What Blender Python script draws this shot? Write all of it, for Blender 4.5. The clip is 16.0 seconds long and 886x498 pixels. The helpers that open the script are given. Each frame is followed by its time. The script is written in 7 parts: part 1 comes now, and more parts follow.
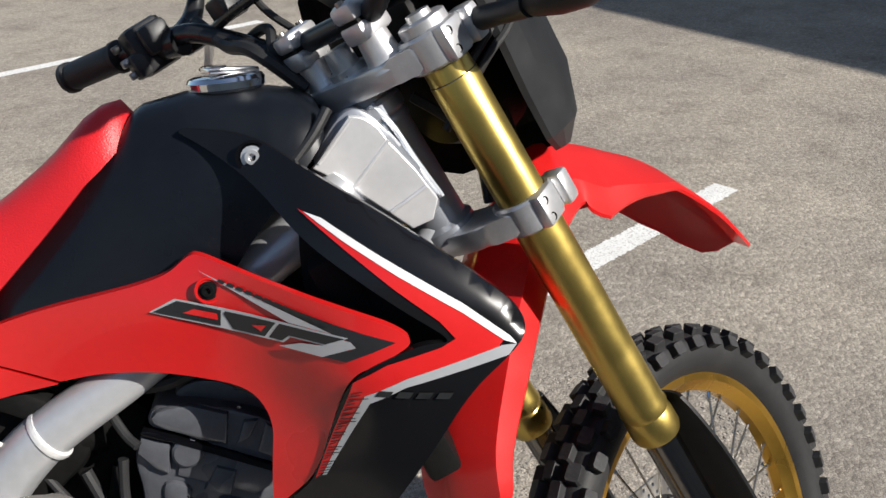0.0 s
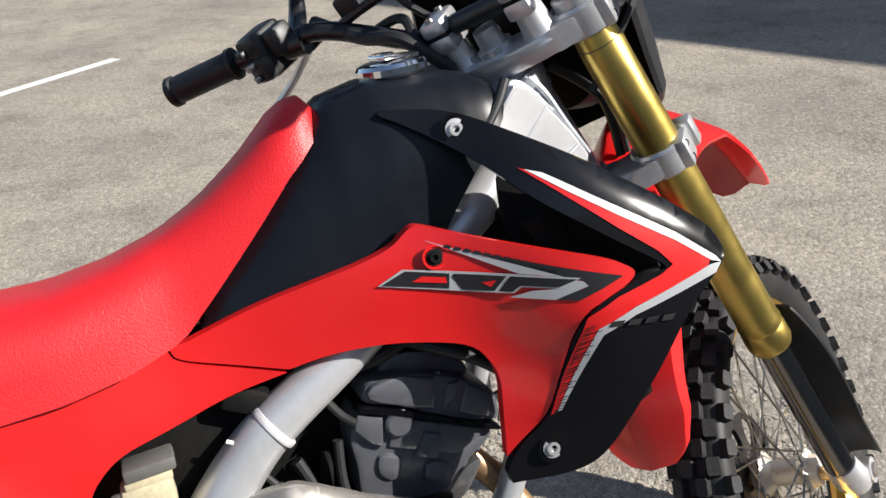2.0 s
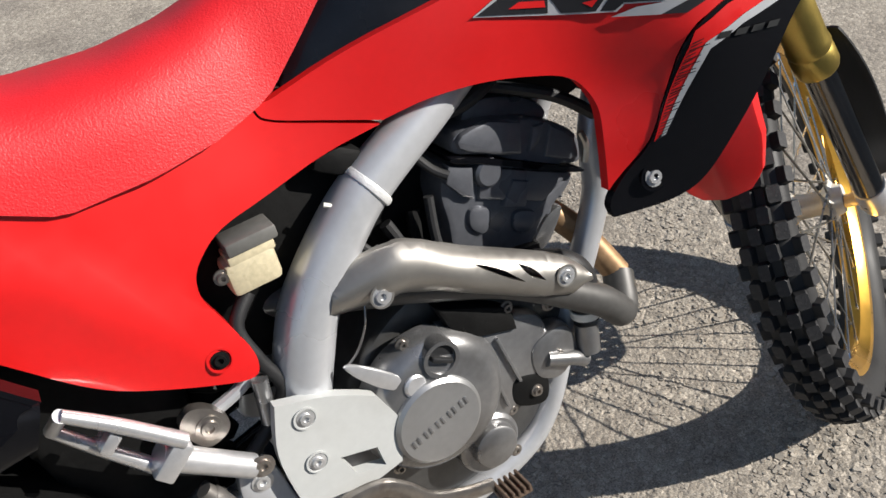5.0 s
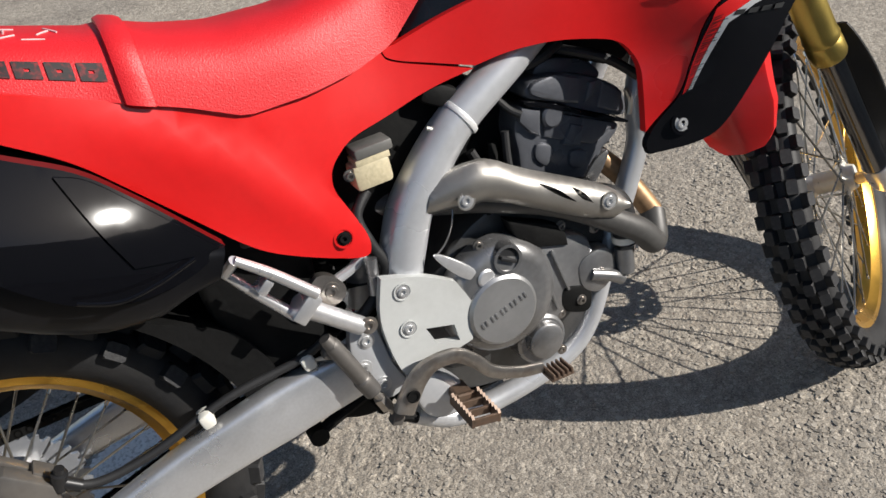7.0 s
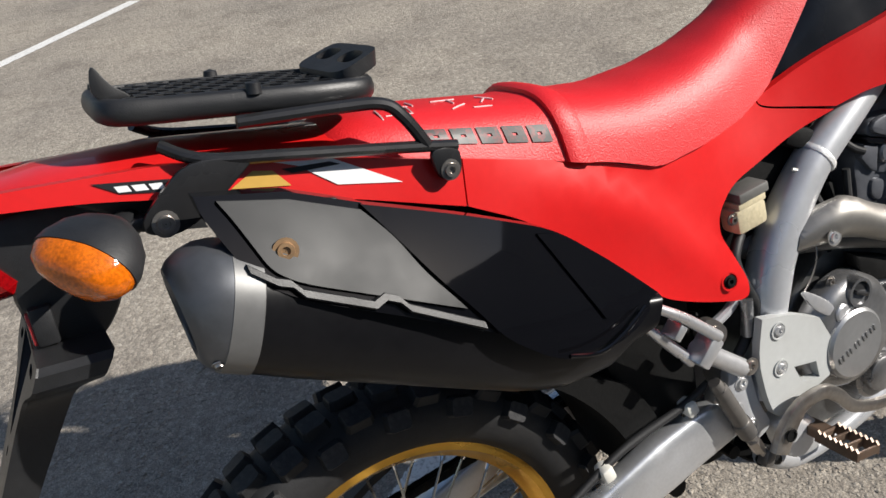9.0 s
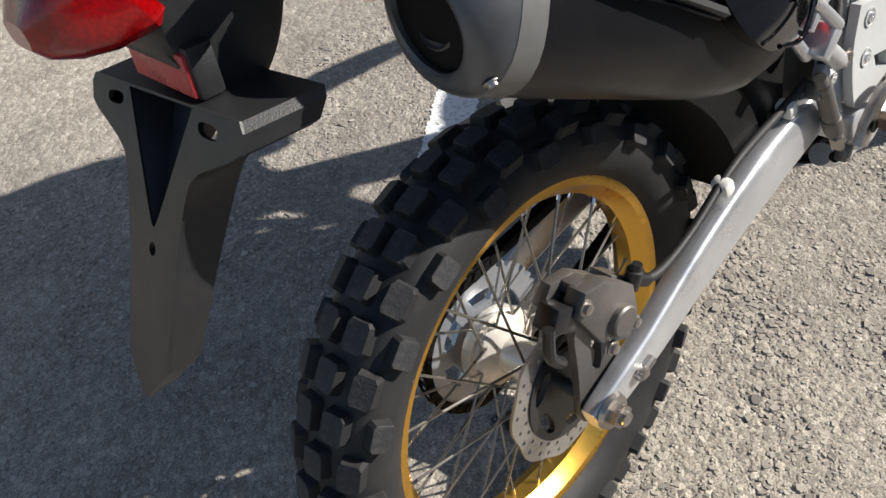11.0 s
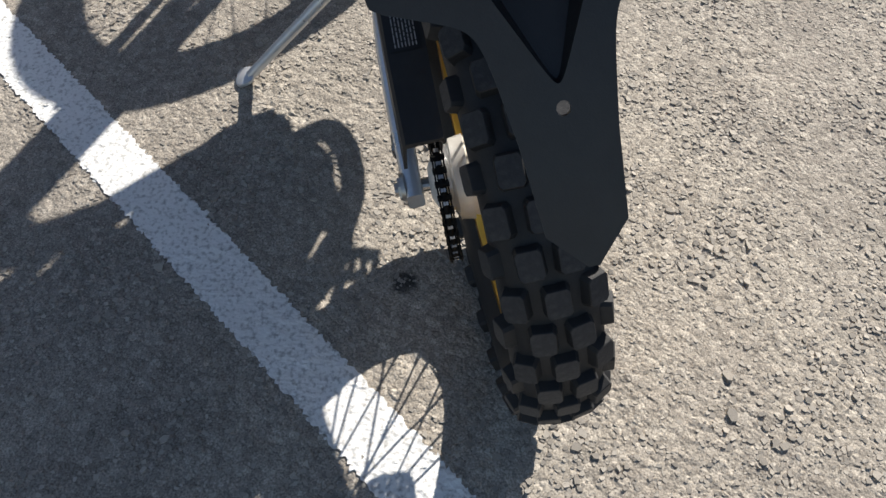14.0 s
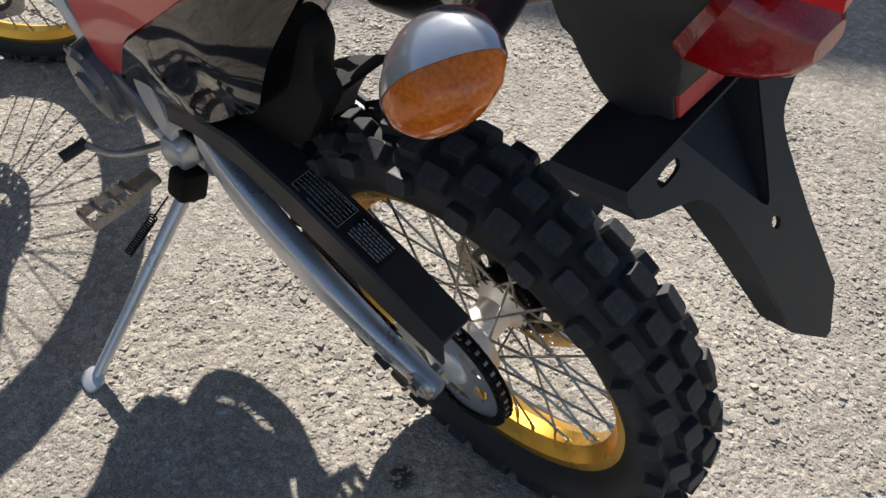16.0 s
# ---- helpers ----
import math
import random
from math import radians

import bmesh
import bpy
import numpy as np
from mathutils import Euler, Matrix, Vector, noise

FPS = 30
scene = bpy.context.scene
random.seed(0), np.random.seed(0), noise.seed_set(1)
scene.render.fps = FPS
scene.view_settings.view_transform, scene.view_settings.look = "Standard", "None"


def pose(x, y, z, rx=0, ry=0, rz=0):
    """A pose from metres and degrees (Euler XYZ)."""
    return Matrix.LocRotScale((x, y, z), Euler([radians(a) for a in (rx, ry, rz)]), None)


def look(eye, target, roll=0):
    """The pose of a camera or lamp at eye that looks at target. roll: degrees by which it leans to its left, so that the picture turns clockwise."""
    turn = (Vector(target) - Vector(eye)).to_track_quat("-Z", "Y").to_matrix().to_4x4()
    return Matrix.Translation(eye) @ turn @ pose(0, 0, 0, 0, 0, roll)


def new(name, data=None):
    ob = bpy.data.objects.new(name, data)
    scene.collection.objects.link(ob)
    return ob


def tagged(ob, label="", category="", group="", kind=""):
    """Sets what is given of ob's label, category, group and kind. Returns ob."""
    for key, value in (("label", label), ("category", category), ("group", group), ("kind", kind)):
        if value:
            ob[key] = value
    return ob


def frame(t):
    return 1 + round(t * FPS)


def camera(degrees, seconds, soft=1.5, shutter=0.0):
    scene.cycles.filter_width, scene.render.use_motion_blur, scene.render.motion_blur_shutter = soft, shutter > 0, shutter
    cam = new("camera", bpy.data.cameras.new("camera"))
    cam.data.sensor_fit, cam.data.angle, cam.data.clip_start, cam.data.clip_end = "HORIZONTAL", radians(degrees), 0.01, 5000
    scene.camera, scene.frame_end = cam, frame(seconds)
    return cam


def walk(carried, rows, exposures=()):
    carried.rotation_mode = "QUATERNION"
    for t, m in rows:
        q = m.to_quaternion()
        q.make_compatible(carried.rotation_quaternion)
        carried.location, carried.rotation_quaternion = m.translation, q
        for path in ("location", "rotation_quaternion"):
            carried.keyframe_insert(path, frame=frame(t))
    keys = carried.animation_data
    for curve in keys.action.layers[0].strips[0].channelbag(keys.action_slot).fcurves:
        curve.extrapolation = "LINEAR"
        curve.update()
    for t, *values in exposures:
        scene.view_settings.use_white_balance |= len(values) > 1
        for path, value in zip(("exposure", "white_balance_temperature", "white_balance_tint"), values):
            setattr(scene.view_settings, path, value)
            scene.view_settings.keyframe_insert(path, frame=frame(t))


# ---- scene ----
cam = camera(53.1, 16.0)
PATH = [
    (0, (0.024, -0.021, 1.28), (0.076, 1.768, 0.387), -1.3),
    (0.5, (-0.056, -0.004, 1.293), (0.109, 1.798, 0.442), -2.6),
    (1, (-0.172, -0.051, 1.309), (0.106, 1.767, 0.522), -2.6),
    (1.5, (-0.291, -0.1, 1.299), (0.064, 1.7, 0.503), -2.9),
    (2, (-0.341, -0.061, 1.272), (0.068, 1.692, 0.399), -4.4),
    (2.5, (-0.38, 0.03, 1.248), (0.078, 1.728, 0.296), -5.3),
    (3, (-0.423, 0.069, 1.226), (0.108, 1.7, 0.197), -4.8),
    (3.5, (-0.483, 0.084, 1.227), (0.086, 1.671, 0.151), -5.4),
    (4, (-0.513, 0.065, 1.211), (0.049, 1.614, 0.077), -6.2),
    (4.5, (-0.518, 0.039, 1.196), (0.029, 1.548, 0.004), -6.8),
    (4.7, (-0.524, 0.029, 1.189), (0.014, 1.522, -0.028), -7.1),
    (6.8, (-0.617, -0.225, 1.231), (-0.184, 1.314, 0.029), -6.1),
    (7, (-0.66, -0.254, 1.245), (-0.229, 1.313, 0.079), -6.5),
    (7.5, (-0.819, -0.322, 1.277), (-0.361, 1.3, 0.201), -6.7),
    (8, (-0.929, -0.31, 1.291), (-0.462, 1.346, 0.27), -7.2),
    (8.5, (-1.038, -0.206, 1.289), (-0.556, 1.461, 0.295), -8.9),
    (8.7, (-1.074, -0.163, 1.289), (-0.59, 1.5, 0.29), -9.7),
    (10.8, (-1.425, 0.101, 1.218), (-0.716, 1.338, -0.185), -8.3),
    (11, (-1.428, 0.151, 1.201), (-0.706, 1.317, -0.255), -8.5),
    (11.5, (-1.439, 0.23, 1.172), (-0.705, 1.221, -0.403), -8.2),
    (12, (-1.544, 0.301, 1.164), (-0.694, 1.085, -0.468), -4.5),
    (12.5, (-1.684, 0.365, 1.192), (-0.702, 0.932, -0.455), -0.3),
    (13, (-1.731, 0.477, 1.168), (-0.715, 0.861, -0.511), 1.4),
    (13.5, (-1.753, 0.633, 1.151), (-0.718, 0.797, -0.552), 3.4),
    (14, (-1.782, 0.763, 1.161), (-0.591, 0.671, -0.443), 4.5),
    (14.5, (-1.86, 0.916, 1.236), (-0.545, 0.563, -0.229), 3.4),
    (15, (-1.828, 1.009, 1.227), (-0.508, 0.481, -0.18), 2.0),
    (15.5, (-1.677, 1.086, 1.206), (-0.435, 0.4, -0.203), -0.5),
    (16, (-1.591, 1.147, 1.196), (-0.465, 0.277, -0.209), 0.4),
]
walk(cam, [(t, look(eye, target, roll)) for t, eye, target, roll in PATH],
     [(0, 0.44), (1, 0.6), (2.5, 0.76), (4, 0.7), (4.5, 0.62), (7, 0.37), (8.5, 0.34), (11, 0.69), (12.5, 0.78), (14, 0.74), (15, 0.78), (16, 0.90)])

# ---- light ----
SUN_AZ, SUN_EL = radians(-28.6), radians(32.4)
world = bpy.data.worlds.new("sky")
scene.world = world
world.use_nodes = True
wn = world.node_tree
sky = wn.nodes.new("ShaderNodeTexSky")
sky.sky_type, sky.sun_disc = "NISHITA", False
sky.sun_elevation, sky.sun_rotation = SUN_EL, radians(90) - SUN_AZ
wn.nodes["Background"].inputs["Strength"].default_value = 0.076
wn.links.new(sky.outputs[0], wn.nodes["Background"].inputs["Color"])
sun = new("sun", bpy.data.lights.new("sun", "SUN"))
sun.data.energy, sun.data.angle, sun.data.color = 5.0, radians(0.53), (1.0, 0.953, 0.888)
sun_dir = Vector((math.cos(SUN_EL) * math.cos(SUN_AZ), math.cos(SUN_EL) * math.sin(SUN_AZ), math.sin(SUN_EL)))
sun.matrix_world = look(sun_dir * 20, (0, 0, 0))


# ---- materials ----
def material(name, color, rough=0.5, metal=0.0, vary=0.12, scale=30.0, bump=0.0, bump_scale=200.0,
             coat=0.0, rough_vary=0.12, dirt=None, dirt_amount=0.0, dirt_scale=12.0, spec=0.5):
    """A surface with two scales of variation, fine relief and, where asked, patches of dirt."""
    m = bpy.data.materials.new(name)
    m.use_nodes = True
    nt = m.node_tree
    p = nt.nodes["Principled BSDF"]
    N, K = nt.nodes.new, nt.links.new
    tc = N("ShaderNodeTexCoord")

    def noise_tex(sc, detail=4.0):
        n = N("ShaderNodeTexNoise")
        n.inputs["Scale"].default_value, n.inputs["Detail"].default_value = sc, detail
        K(tc.outputs["Object"], n.inputs["Vector"])
        return n

    big, fine = noise_tex(scale * 0.25), noise_tex(scale * 4)
    mix = N("ShaderNodeMath")
    mix.operation = "ADD"
    K(big.outputs[0], mix.inputs[0]), K(fine.outputs[0], mix.inputs[1])
    ramp = N("ShaderNodeMapRange")
    ramp.inputs[1].default_value, ramp.inputs[2].default_value = 0.6, 1.4
    ramp.inputs[3].default_value, ramp.inputs[4].default_value = 1 - vary, 1 + vary
    K(mix.outputs[0], ramp.inputs[0])
    mul = N("ShaderNodeMix")
    mul.data_type, mul.blend_type = "RGBA", "MULTIPLY"
    mul.inputs[0].default_value = 1.0
    mul.inputs[6].default_value = (*color, 1)
    K(ramp.outputs[0], mul.inputs[7])
    col = mul.outputs[2]
    if dirt:
        d = noise_tex(dirt_scale, 8.0)
        dr = N("ShaderNodeMapRange")
        dr.inputs[1].default_value, dr.inputs[2].default_value = 0.5, 0.72
        dr.inputs[4].default_value = dirt_amount
        K(d.outputs[0], dr.inputs[0])
        dm = N("ShaderNodeMix")
        dm.data_type = "RGBA"
        dm.inputs[7].default_value = (*dirt, 1)
        K(dr.outputs[0], dm.inputs[0]), K(col, dm.inputs[6])
        col = dm.outputs[2]
    K(col, p.inputs["Base Color"])
    rr = N("ShaderNodeMapRange")
    rr.inputs[1].default_value, rr.inputs[2].default_value = 0.3, 0.7
    rr.inputs[3].default_value, rr.inputs[4].default_value = max(0.02, rough - rough_vary), min(1, rough + rough_vary)
    K(big.outputs[0], rr.inputs[0])
    K(rr.outputs[0], p.inputs["Roughness"])
    p.inputs["Metallic"].default_value = metal
    p.inputs["Coat Weight"].default_value = coat
    p.inputs["Coat Roughness"].default_value = 0.06
    p.inputs["Specular IOR Level"].default_value = spec
    if bump:
        bn = noise_tex(bump_scale, 3.0)
        bp = N("ShaderNodeBump")
        bp.inputs["Strength"].default_value, bp.inputs["Distance"].default_value = bump, 0.001
        K(bn.outputs[0], bp.inputs["Height"]), K(bp.outputs[0], p.inputs["Normal"])
    return m


RED = material("red_plastic", (0.62, 0.012, 0.012), 0.34, vary=0.05, coat=0.5, rough_vary=0.08, bump=0.03, bump_scale=350)
MUDRED = material("thin_red_plastic", (0.62, 0.012, 0.012), 0.36, vary=0.05, coat=0.3, rough_vary=0.08)
MUDRED.node_tree.nodes["Principled BSDF"].inputs["Subsurface Weight"].default_value = 0.35
MUDRED.node_tree.nodes["Principled BSDF"].inputs["Subsurface Radius"].default_value = (0.02, 0.002, 0.002)
MUDRED.node_tree.nodes["Principled BSDF"].inputs["Subsurface Scale"].default_value = 1.0
VINYL = material("red_vinyl", (0.62, 0.013, 0.018), 0.46, vary=0.06, scale=14, bump=0.55, bump_scale=520, rough_vary=0.06)
BLACKP = material("black_plastic", (0.0155, 0.016, 0.0175), 0.46, vary=0.2, bump=0.22, bump_scale=700, dirt=(0.07, 0.066, 0.06), dirt_amount=0.11, dirt_scale=16, spec=0.45)
TANKP = material("black_tank_plastic", (0.006, 0.0075, 0.0108), 0.32, vary=0.15, bump=0.05, bump_scale=900, spec=0.3)
GLOSS = material("gloss_black_paint", (0.003, 0.003, 0.004), 0.05, vary=0.1, rough_vary=0.02, spec=0.35)
SHINY = material("satin_black_shroud", (0.006, 0.006, 0.007), 0.15, vary=0.1, rough_vary=0.04, spec=0.45)
DECALK = material("black_decal", (0.018, 0.018, 0.020), 0.3, vary=0.1, rough_vary=0.05)
DECALW = material("white_decal", (0.78, 0.78, 0.78), 0.32, vary=0.04)
DECALS = material("silver_decal", (0.52, 0.53, 0.55), 0.3, metal=0.35, vary=0.05)
DECALY = material("yellow_decal", (0.55, 0.33, 0.07), 0.35, vary=0.05)
GUARDG = material("dark_grey_heat_guard", (0.017, 0.018, 0.019), 0.5, vary=0.12, bump=0.08, bump_scale=1200, spec=0.28)
MUFB = material("matt_black_muffler", (0.006, 0.006, 0.007), 0.34, vary=0.2, bump=0.05, spec=0.2)
CAPG = material("grey_muffler_cap", (0.11, 0.115, 0.125), 0.42, metal=0.6, vary=0.12)
FRAME = material("silver_frame_paint", (0.56, 0.57, 0.59), 0.32, metal=0.45, vary=0.06, rough_vary=0.08, dirt=(0.22, 0.2, 0.17), dirt_amount=0.25)
SWARM = material("brushed_aluminium", (0.66, 0.67, 0.69), 0.36, metal=0.75, vary=0.07, scale=60, dirt=(0.3, 0.28, 0.25), dirt_amount=0.2)
ALU = material("cast_aluminium", (0.66, 0.66, 0.67), 0.34, metal=0.7, vary=0.1, bump=0.12, bump_scale=500)
CASE = material("engine_case_grey", (0.33, 0.33, 0.335), 0.3, metal=0.8, vary=0.14, bump=0.1, bump_scale=600, dirt=(0.12, 0.105, 0.085), dirt_amount=0.4)
PEGM = material("rusty_peg_steel", (0.16, 0.11, 0.08), 0.5, metal=0.45, vary=0.3, dirt=(0.12, 0.06, 0.03), dirt_amount=0.6, dirt_scale=60)
# Darker copy of engine_case_grey; the shade behind the covers is in its colour.
CRANKM = material("shaded_engine_case", (0.13, 0.13, 0.13), 0.4, metal=0.7, vary=0.15, bump=0.15, bump_scale=500, dirt=(0.06, 0.055, 0.045), dirt_amount=0.5)
DARKC = material("dark_engine_paint", (0.115, 0.12, 0.135), 0.34, metal=0.35, vary=0.15, bump=0.15, bump_scale=500)
STEEL = material("worn_steel", (0.40, 0.37, 0.34), 0.34, metal=0.9, vary=0.2, dirt=(0.18, 0.12, 0.07), dirt_amount=0.35, dirt_scale=40)
SHIELD = material("titanium_heat_shield", (0.31, 0.295, 0.272), 0.4, metal=0.7, vary=0.08)
PIPE = material("exhaust_pipe_grey", (0.08, 0.078, 0.075), 0.5, metal=0.4, vary=0.2)
RUST = material("heat_stained_pipe", (0.38, 0.24, 0.13), 0.5, metal=0.6, vary=0.3, dirt=(0.2, 0.13, 0.08), dirt_amount=0.5, dirt_scale=50)
CHROME = material("chrome", (0.85, 0.85, 0.87), 0.1, metal=1.0, vary=0.03, rough_vary=0.05)
ZINC = material("zinc_plated_screw", (0.66, 0.66, 0.66), 0.3, metal=0.7, vary=0.08)
GOLDF = material("gold_anodised_fork", (0.58, 0.43, 0.12), 0.33, metal=0.95, vary=0.06, scale=80, rough_vary=0.06)
GOLDR = material("gold_anodised_rim", (0.74, 0.42, 0.075), 0.3, metal=0.95, vary=0.06, rough_vary=0.08)
STANCH = material("dark_fork_tube", (0.22, 0.21, 0.20), 0.16, metal=1.0, vary=0.08, rough_vary=0.05)
RUBBER = material("tyre_rubber", (0.019, 0.019, 0.020), 0.62, vary=0.25, bump=0.3, bump_scale=500, dirt=(0.05, 0.047, 0.043), dirt_amount=0.25, dirt_scale=18, spec=0.35)
CROWN = material("worn_tread_crown", (0.036, 0.036, 0.038), 0.72, vary=0.3, scale=60, bump=0.5, bump_scale=400, dirt=(0.085, 0.08, 0.073), dirt_amount=0.5, dirt_scale=60, spec=0.3)
GRIP = material("soft_black_rubber", (0.014, 0.014, 0.015), 0.58, vary=0.2, bump=0.3, bump_scale=600)
BLACKM = material("black_painted_metal", (0.016, 0.016, 0.017), 0.3, vary=0.15, rough_vary=0.1)
# Near-black for greasy and dark parts; also carries shade in gaps and recesses.
VOID = material("dark_grease_and_shade", (0.006, 0.006, 0.006), 0.6, vary=0.4, bump=0.3, spec=0.15)
CASTM = material("bright_cast_frame", (0.76, 0.76, 0.77), 0.34, metal=0.5, vary=0.05, bump=0.06, bump_scale=400)
WELD = material("bright_weld", (0.80, 0.80, 0.79), 0.4, metal=0.3, vary=0.1, bump=0.8, bump_scale=300)
SATIN = material("satin_grey_frame", (0.36, 0.38, 0.42), 0.34, metal=0.6, vary=0.08, bump=0.1, bump_scale=500)
RESV = material("milky_plastic", (0.56, 0.49, 0.33), 0.35, vary=0.2, scale=50)
CREAM = material("white_plastic_clip", (0.75, 0.73, 0.66), 0.4)
HUBM = material("polished_hub", (0.78, 0.74, 0.67), 0.34, metal=0.4, vary=0.08)
SPOKE = material("galvanised_spoke", (0.34, 0.325, 0.295), 0.3, metal=0.9, vary=0.15)
DISC = material("brake_disc_steel", (0.50, 0.48, 0.45), 0.36, metal=0.9, vary=0.15, scale=80)
CALIP = material("brown_grey_caliper", (0.125, 0.118, 0.112), 0.38, metal=0.5, vary=0.15, dirt=(0.3, 0.26, 0.21), dirt_amount=0.25)
PRINTG = material("pale_label_print", (0.34, 0.34, 0.35), 0.4, vary=0.2)
LABELK = material("black_label", (0.012, 0.012, 0.013), 0.3)


def lens_material(name, color):
    m = material(name, color, 0.12, vary=0.5, scale=90, coat=0.25, rough_vary=0.05, bump=0.35, bump_scale=320)
    p = m.node_tree.nodes["Principled BSDF"]
    p.inputs["Transmission Weight"].default_value = 0.15
    return m


AMBER, REDLENS = lens_material("amber_lens", (0.78, 0.17, 0.005)), lens_material("red_lens", (0.27, 0.0015, 0.003))
REFLECT = material("red_reflector", (0.42, 0.03, 0.035), 0.3, vary=0.2, scale=200, bump=0.5, bump_scale=900)
MIRROR = bpy.data.materials.new("mirror_glass")
MIRROR.use_nodes = True
MIRROR.node_tree.nodes["Principled BSDF"].inputs["Metallic"].default_value = 1.0
MIRROR.node_tree.nodes["Principled BSDF"].inputs["Roughness"].default_value = 0.02
MIRROR.node_tree.nodes["Principled BSDF"].inputs["Base Color"].default_value = (0.56, 0.68, 0.88, 1)


# ---- mesh helpers ----
from mathutils.geometry import delaunay_2d_cdt


def part(name, bm, mat, parent, label="", smooth=True, angle=35, kind=""):
    me = bpy.data.meshes.new(name)
    if smooth:
        bmesh.ops.recalc_face_normals(bm, faces=bm.faces[:])
        for f in bm.faces:
            f.smooth = True
        for e in bm.edges:
            if len(e.link_faces) == 2 and e.calc_face_angle(0) > radians(angle):
                e.smooth = False
    bm.to_mesh(me)
    bm.free()
    me.materials.append(mat)
    ob = new(name, me)
    ob.parent = parent
    return tagged(ob, label, kind=kind)


def curve_through(pts, per=8, closed=False):
    """A smooth line through points (Catmull-Rom)."""
    P = [Vector(p) for p in pts]
    n = len(P)
    if n < 3 and not closed:
        return [P[0].lerp(P[-1], i / per) for i in range(per + 1)]
    out = []
    for i in range(n if closed else n - 1):
        a, b, c, d = (P[(i + k) % n] if closed else P[min(max(i + k, 0), n - 1)] for k in (-1, 0, 1, 2))
        for j in range(per):
            t = j / per
            out.append(0.5 * (2 * b + (c - a) * t + (2 * a - 5 * b + 4 * c - d) * t * t + (3 * b - a - 3 * c + d) * t ** 3))
    if not closed:
        out.append(P[-1].copy())
    return out


def sweep(bm, line, radius, seg=14, section=None, up=(0, 0, 1), caps=True):
    """Sweeps a round (or given) section along a line; radius may be a list along the line."""
    n = len(line)
    rad = radius if hasattr(radius, "__len__") else [radius] * n
    if len(rad) != n:
        rad = [float(np.interp(i / (n - 1), np.linspace(0, 1, len(rad)), rad)) for i in range(n)]
    rings, side = [], None
    sec = section or [(math.cos(2 * math.pi * k / seg), math.sin(2 * math.pi * k / seg)) for k in range(seg)]
    for i, p in enumerate(line):
        t = (line[min(i + 1, n - 1)] - line[max(i - 1, 0)]).normalized()
        if side is None:
            u = Vector(up)
            if abs(t.dot(u)) > 0.95:
                u = Vector((1, 0, 0))
            side = t.cross(u).normalized()
        side = (side - t * side.dot(t)).normalized()
        v = side.cross(t)
        rings.append([bm.verts.new(p + (side * a + v * b) * rad[i]) for a, b in sec])
    m = len(sec)
    for r, s in zip(rings, rings[1:]):
        for k in range(m):
            bm.faces.new((r[k], r[(k + 1) % m], s[(k + 1) % m], s[k]))
    if caps:
        bm.faces.new(rings[0][::-1]), bm.faces.new(rings[-1])
    return bm


def tube(pts, radius, seg=14, per=8):
    return sweep(bmesh.new(), curve_through(pts, per), radius, seg)


def lathe(bm, profile, axis_at=(0, 0, 0), axis=(0, 1, 0), seg=48, closed=False, caps=True):
    """Turns a profile of (along, radius) about an axis."""
    z = Vector(axis).normalized()
    x = z.orthogonal().normalized()
    y = z.cross(x)
    o = Vector(axis_at)
    rings = []
    for a, r in profile:
        rings.append([bm.verts.new(o + z * a + (x * math.cos(2 * math.pi * k / seg) + y * math.sin(2 * math.pi * k / seg)) * r) for k in range(seg)])
    pairs = list(zip(rings, rings[1:])) + ([(rings[-1], rings[0])] if closed else [])
    for r, s in pairs:
        for k in range(seg):
            bm.faces.new((r[k], r[(k + 1) % seg], s[(k + 1) % seg], s[k]))
    if not closed and caps:
        for r in (rings[0][::-1], rings[-1]):
            if (r[0].co - r[seg // 2].co).length > 1e-4:
                bm.faces.new(r)
    return bm


def rounded(outline, per=5):
    """Rounds an outline of (x, z) or, for a corner that stays sharp, (x, z, 1)."""
    n = len(outline)
    out = []
    for i, p in enumerate(outline):
        q = Vector(p[:2])
        if len(p) > 2:
            out.append(q)
            continue
        a, c = Vector(outline[i - 1][:2]), Vector(outline[(i + 1) % n][:2])
        ka, kc = q.lerp(a, min(0.42, 0.03 / max((a - q).length, 1e-6))), q.lerp(c, min(0.42, 0.03 / max((c - q).length, 1e-6)))
        for j in range(per + 1):
            t = j / per
            out.append(ka.lerp(q, t).lerp(q.lerp(kc, t), t))
    return out


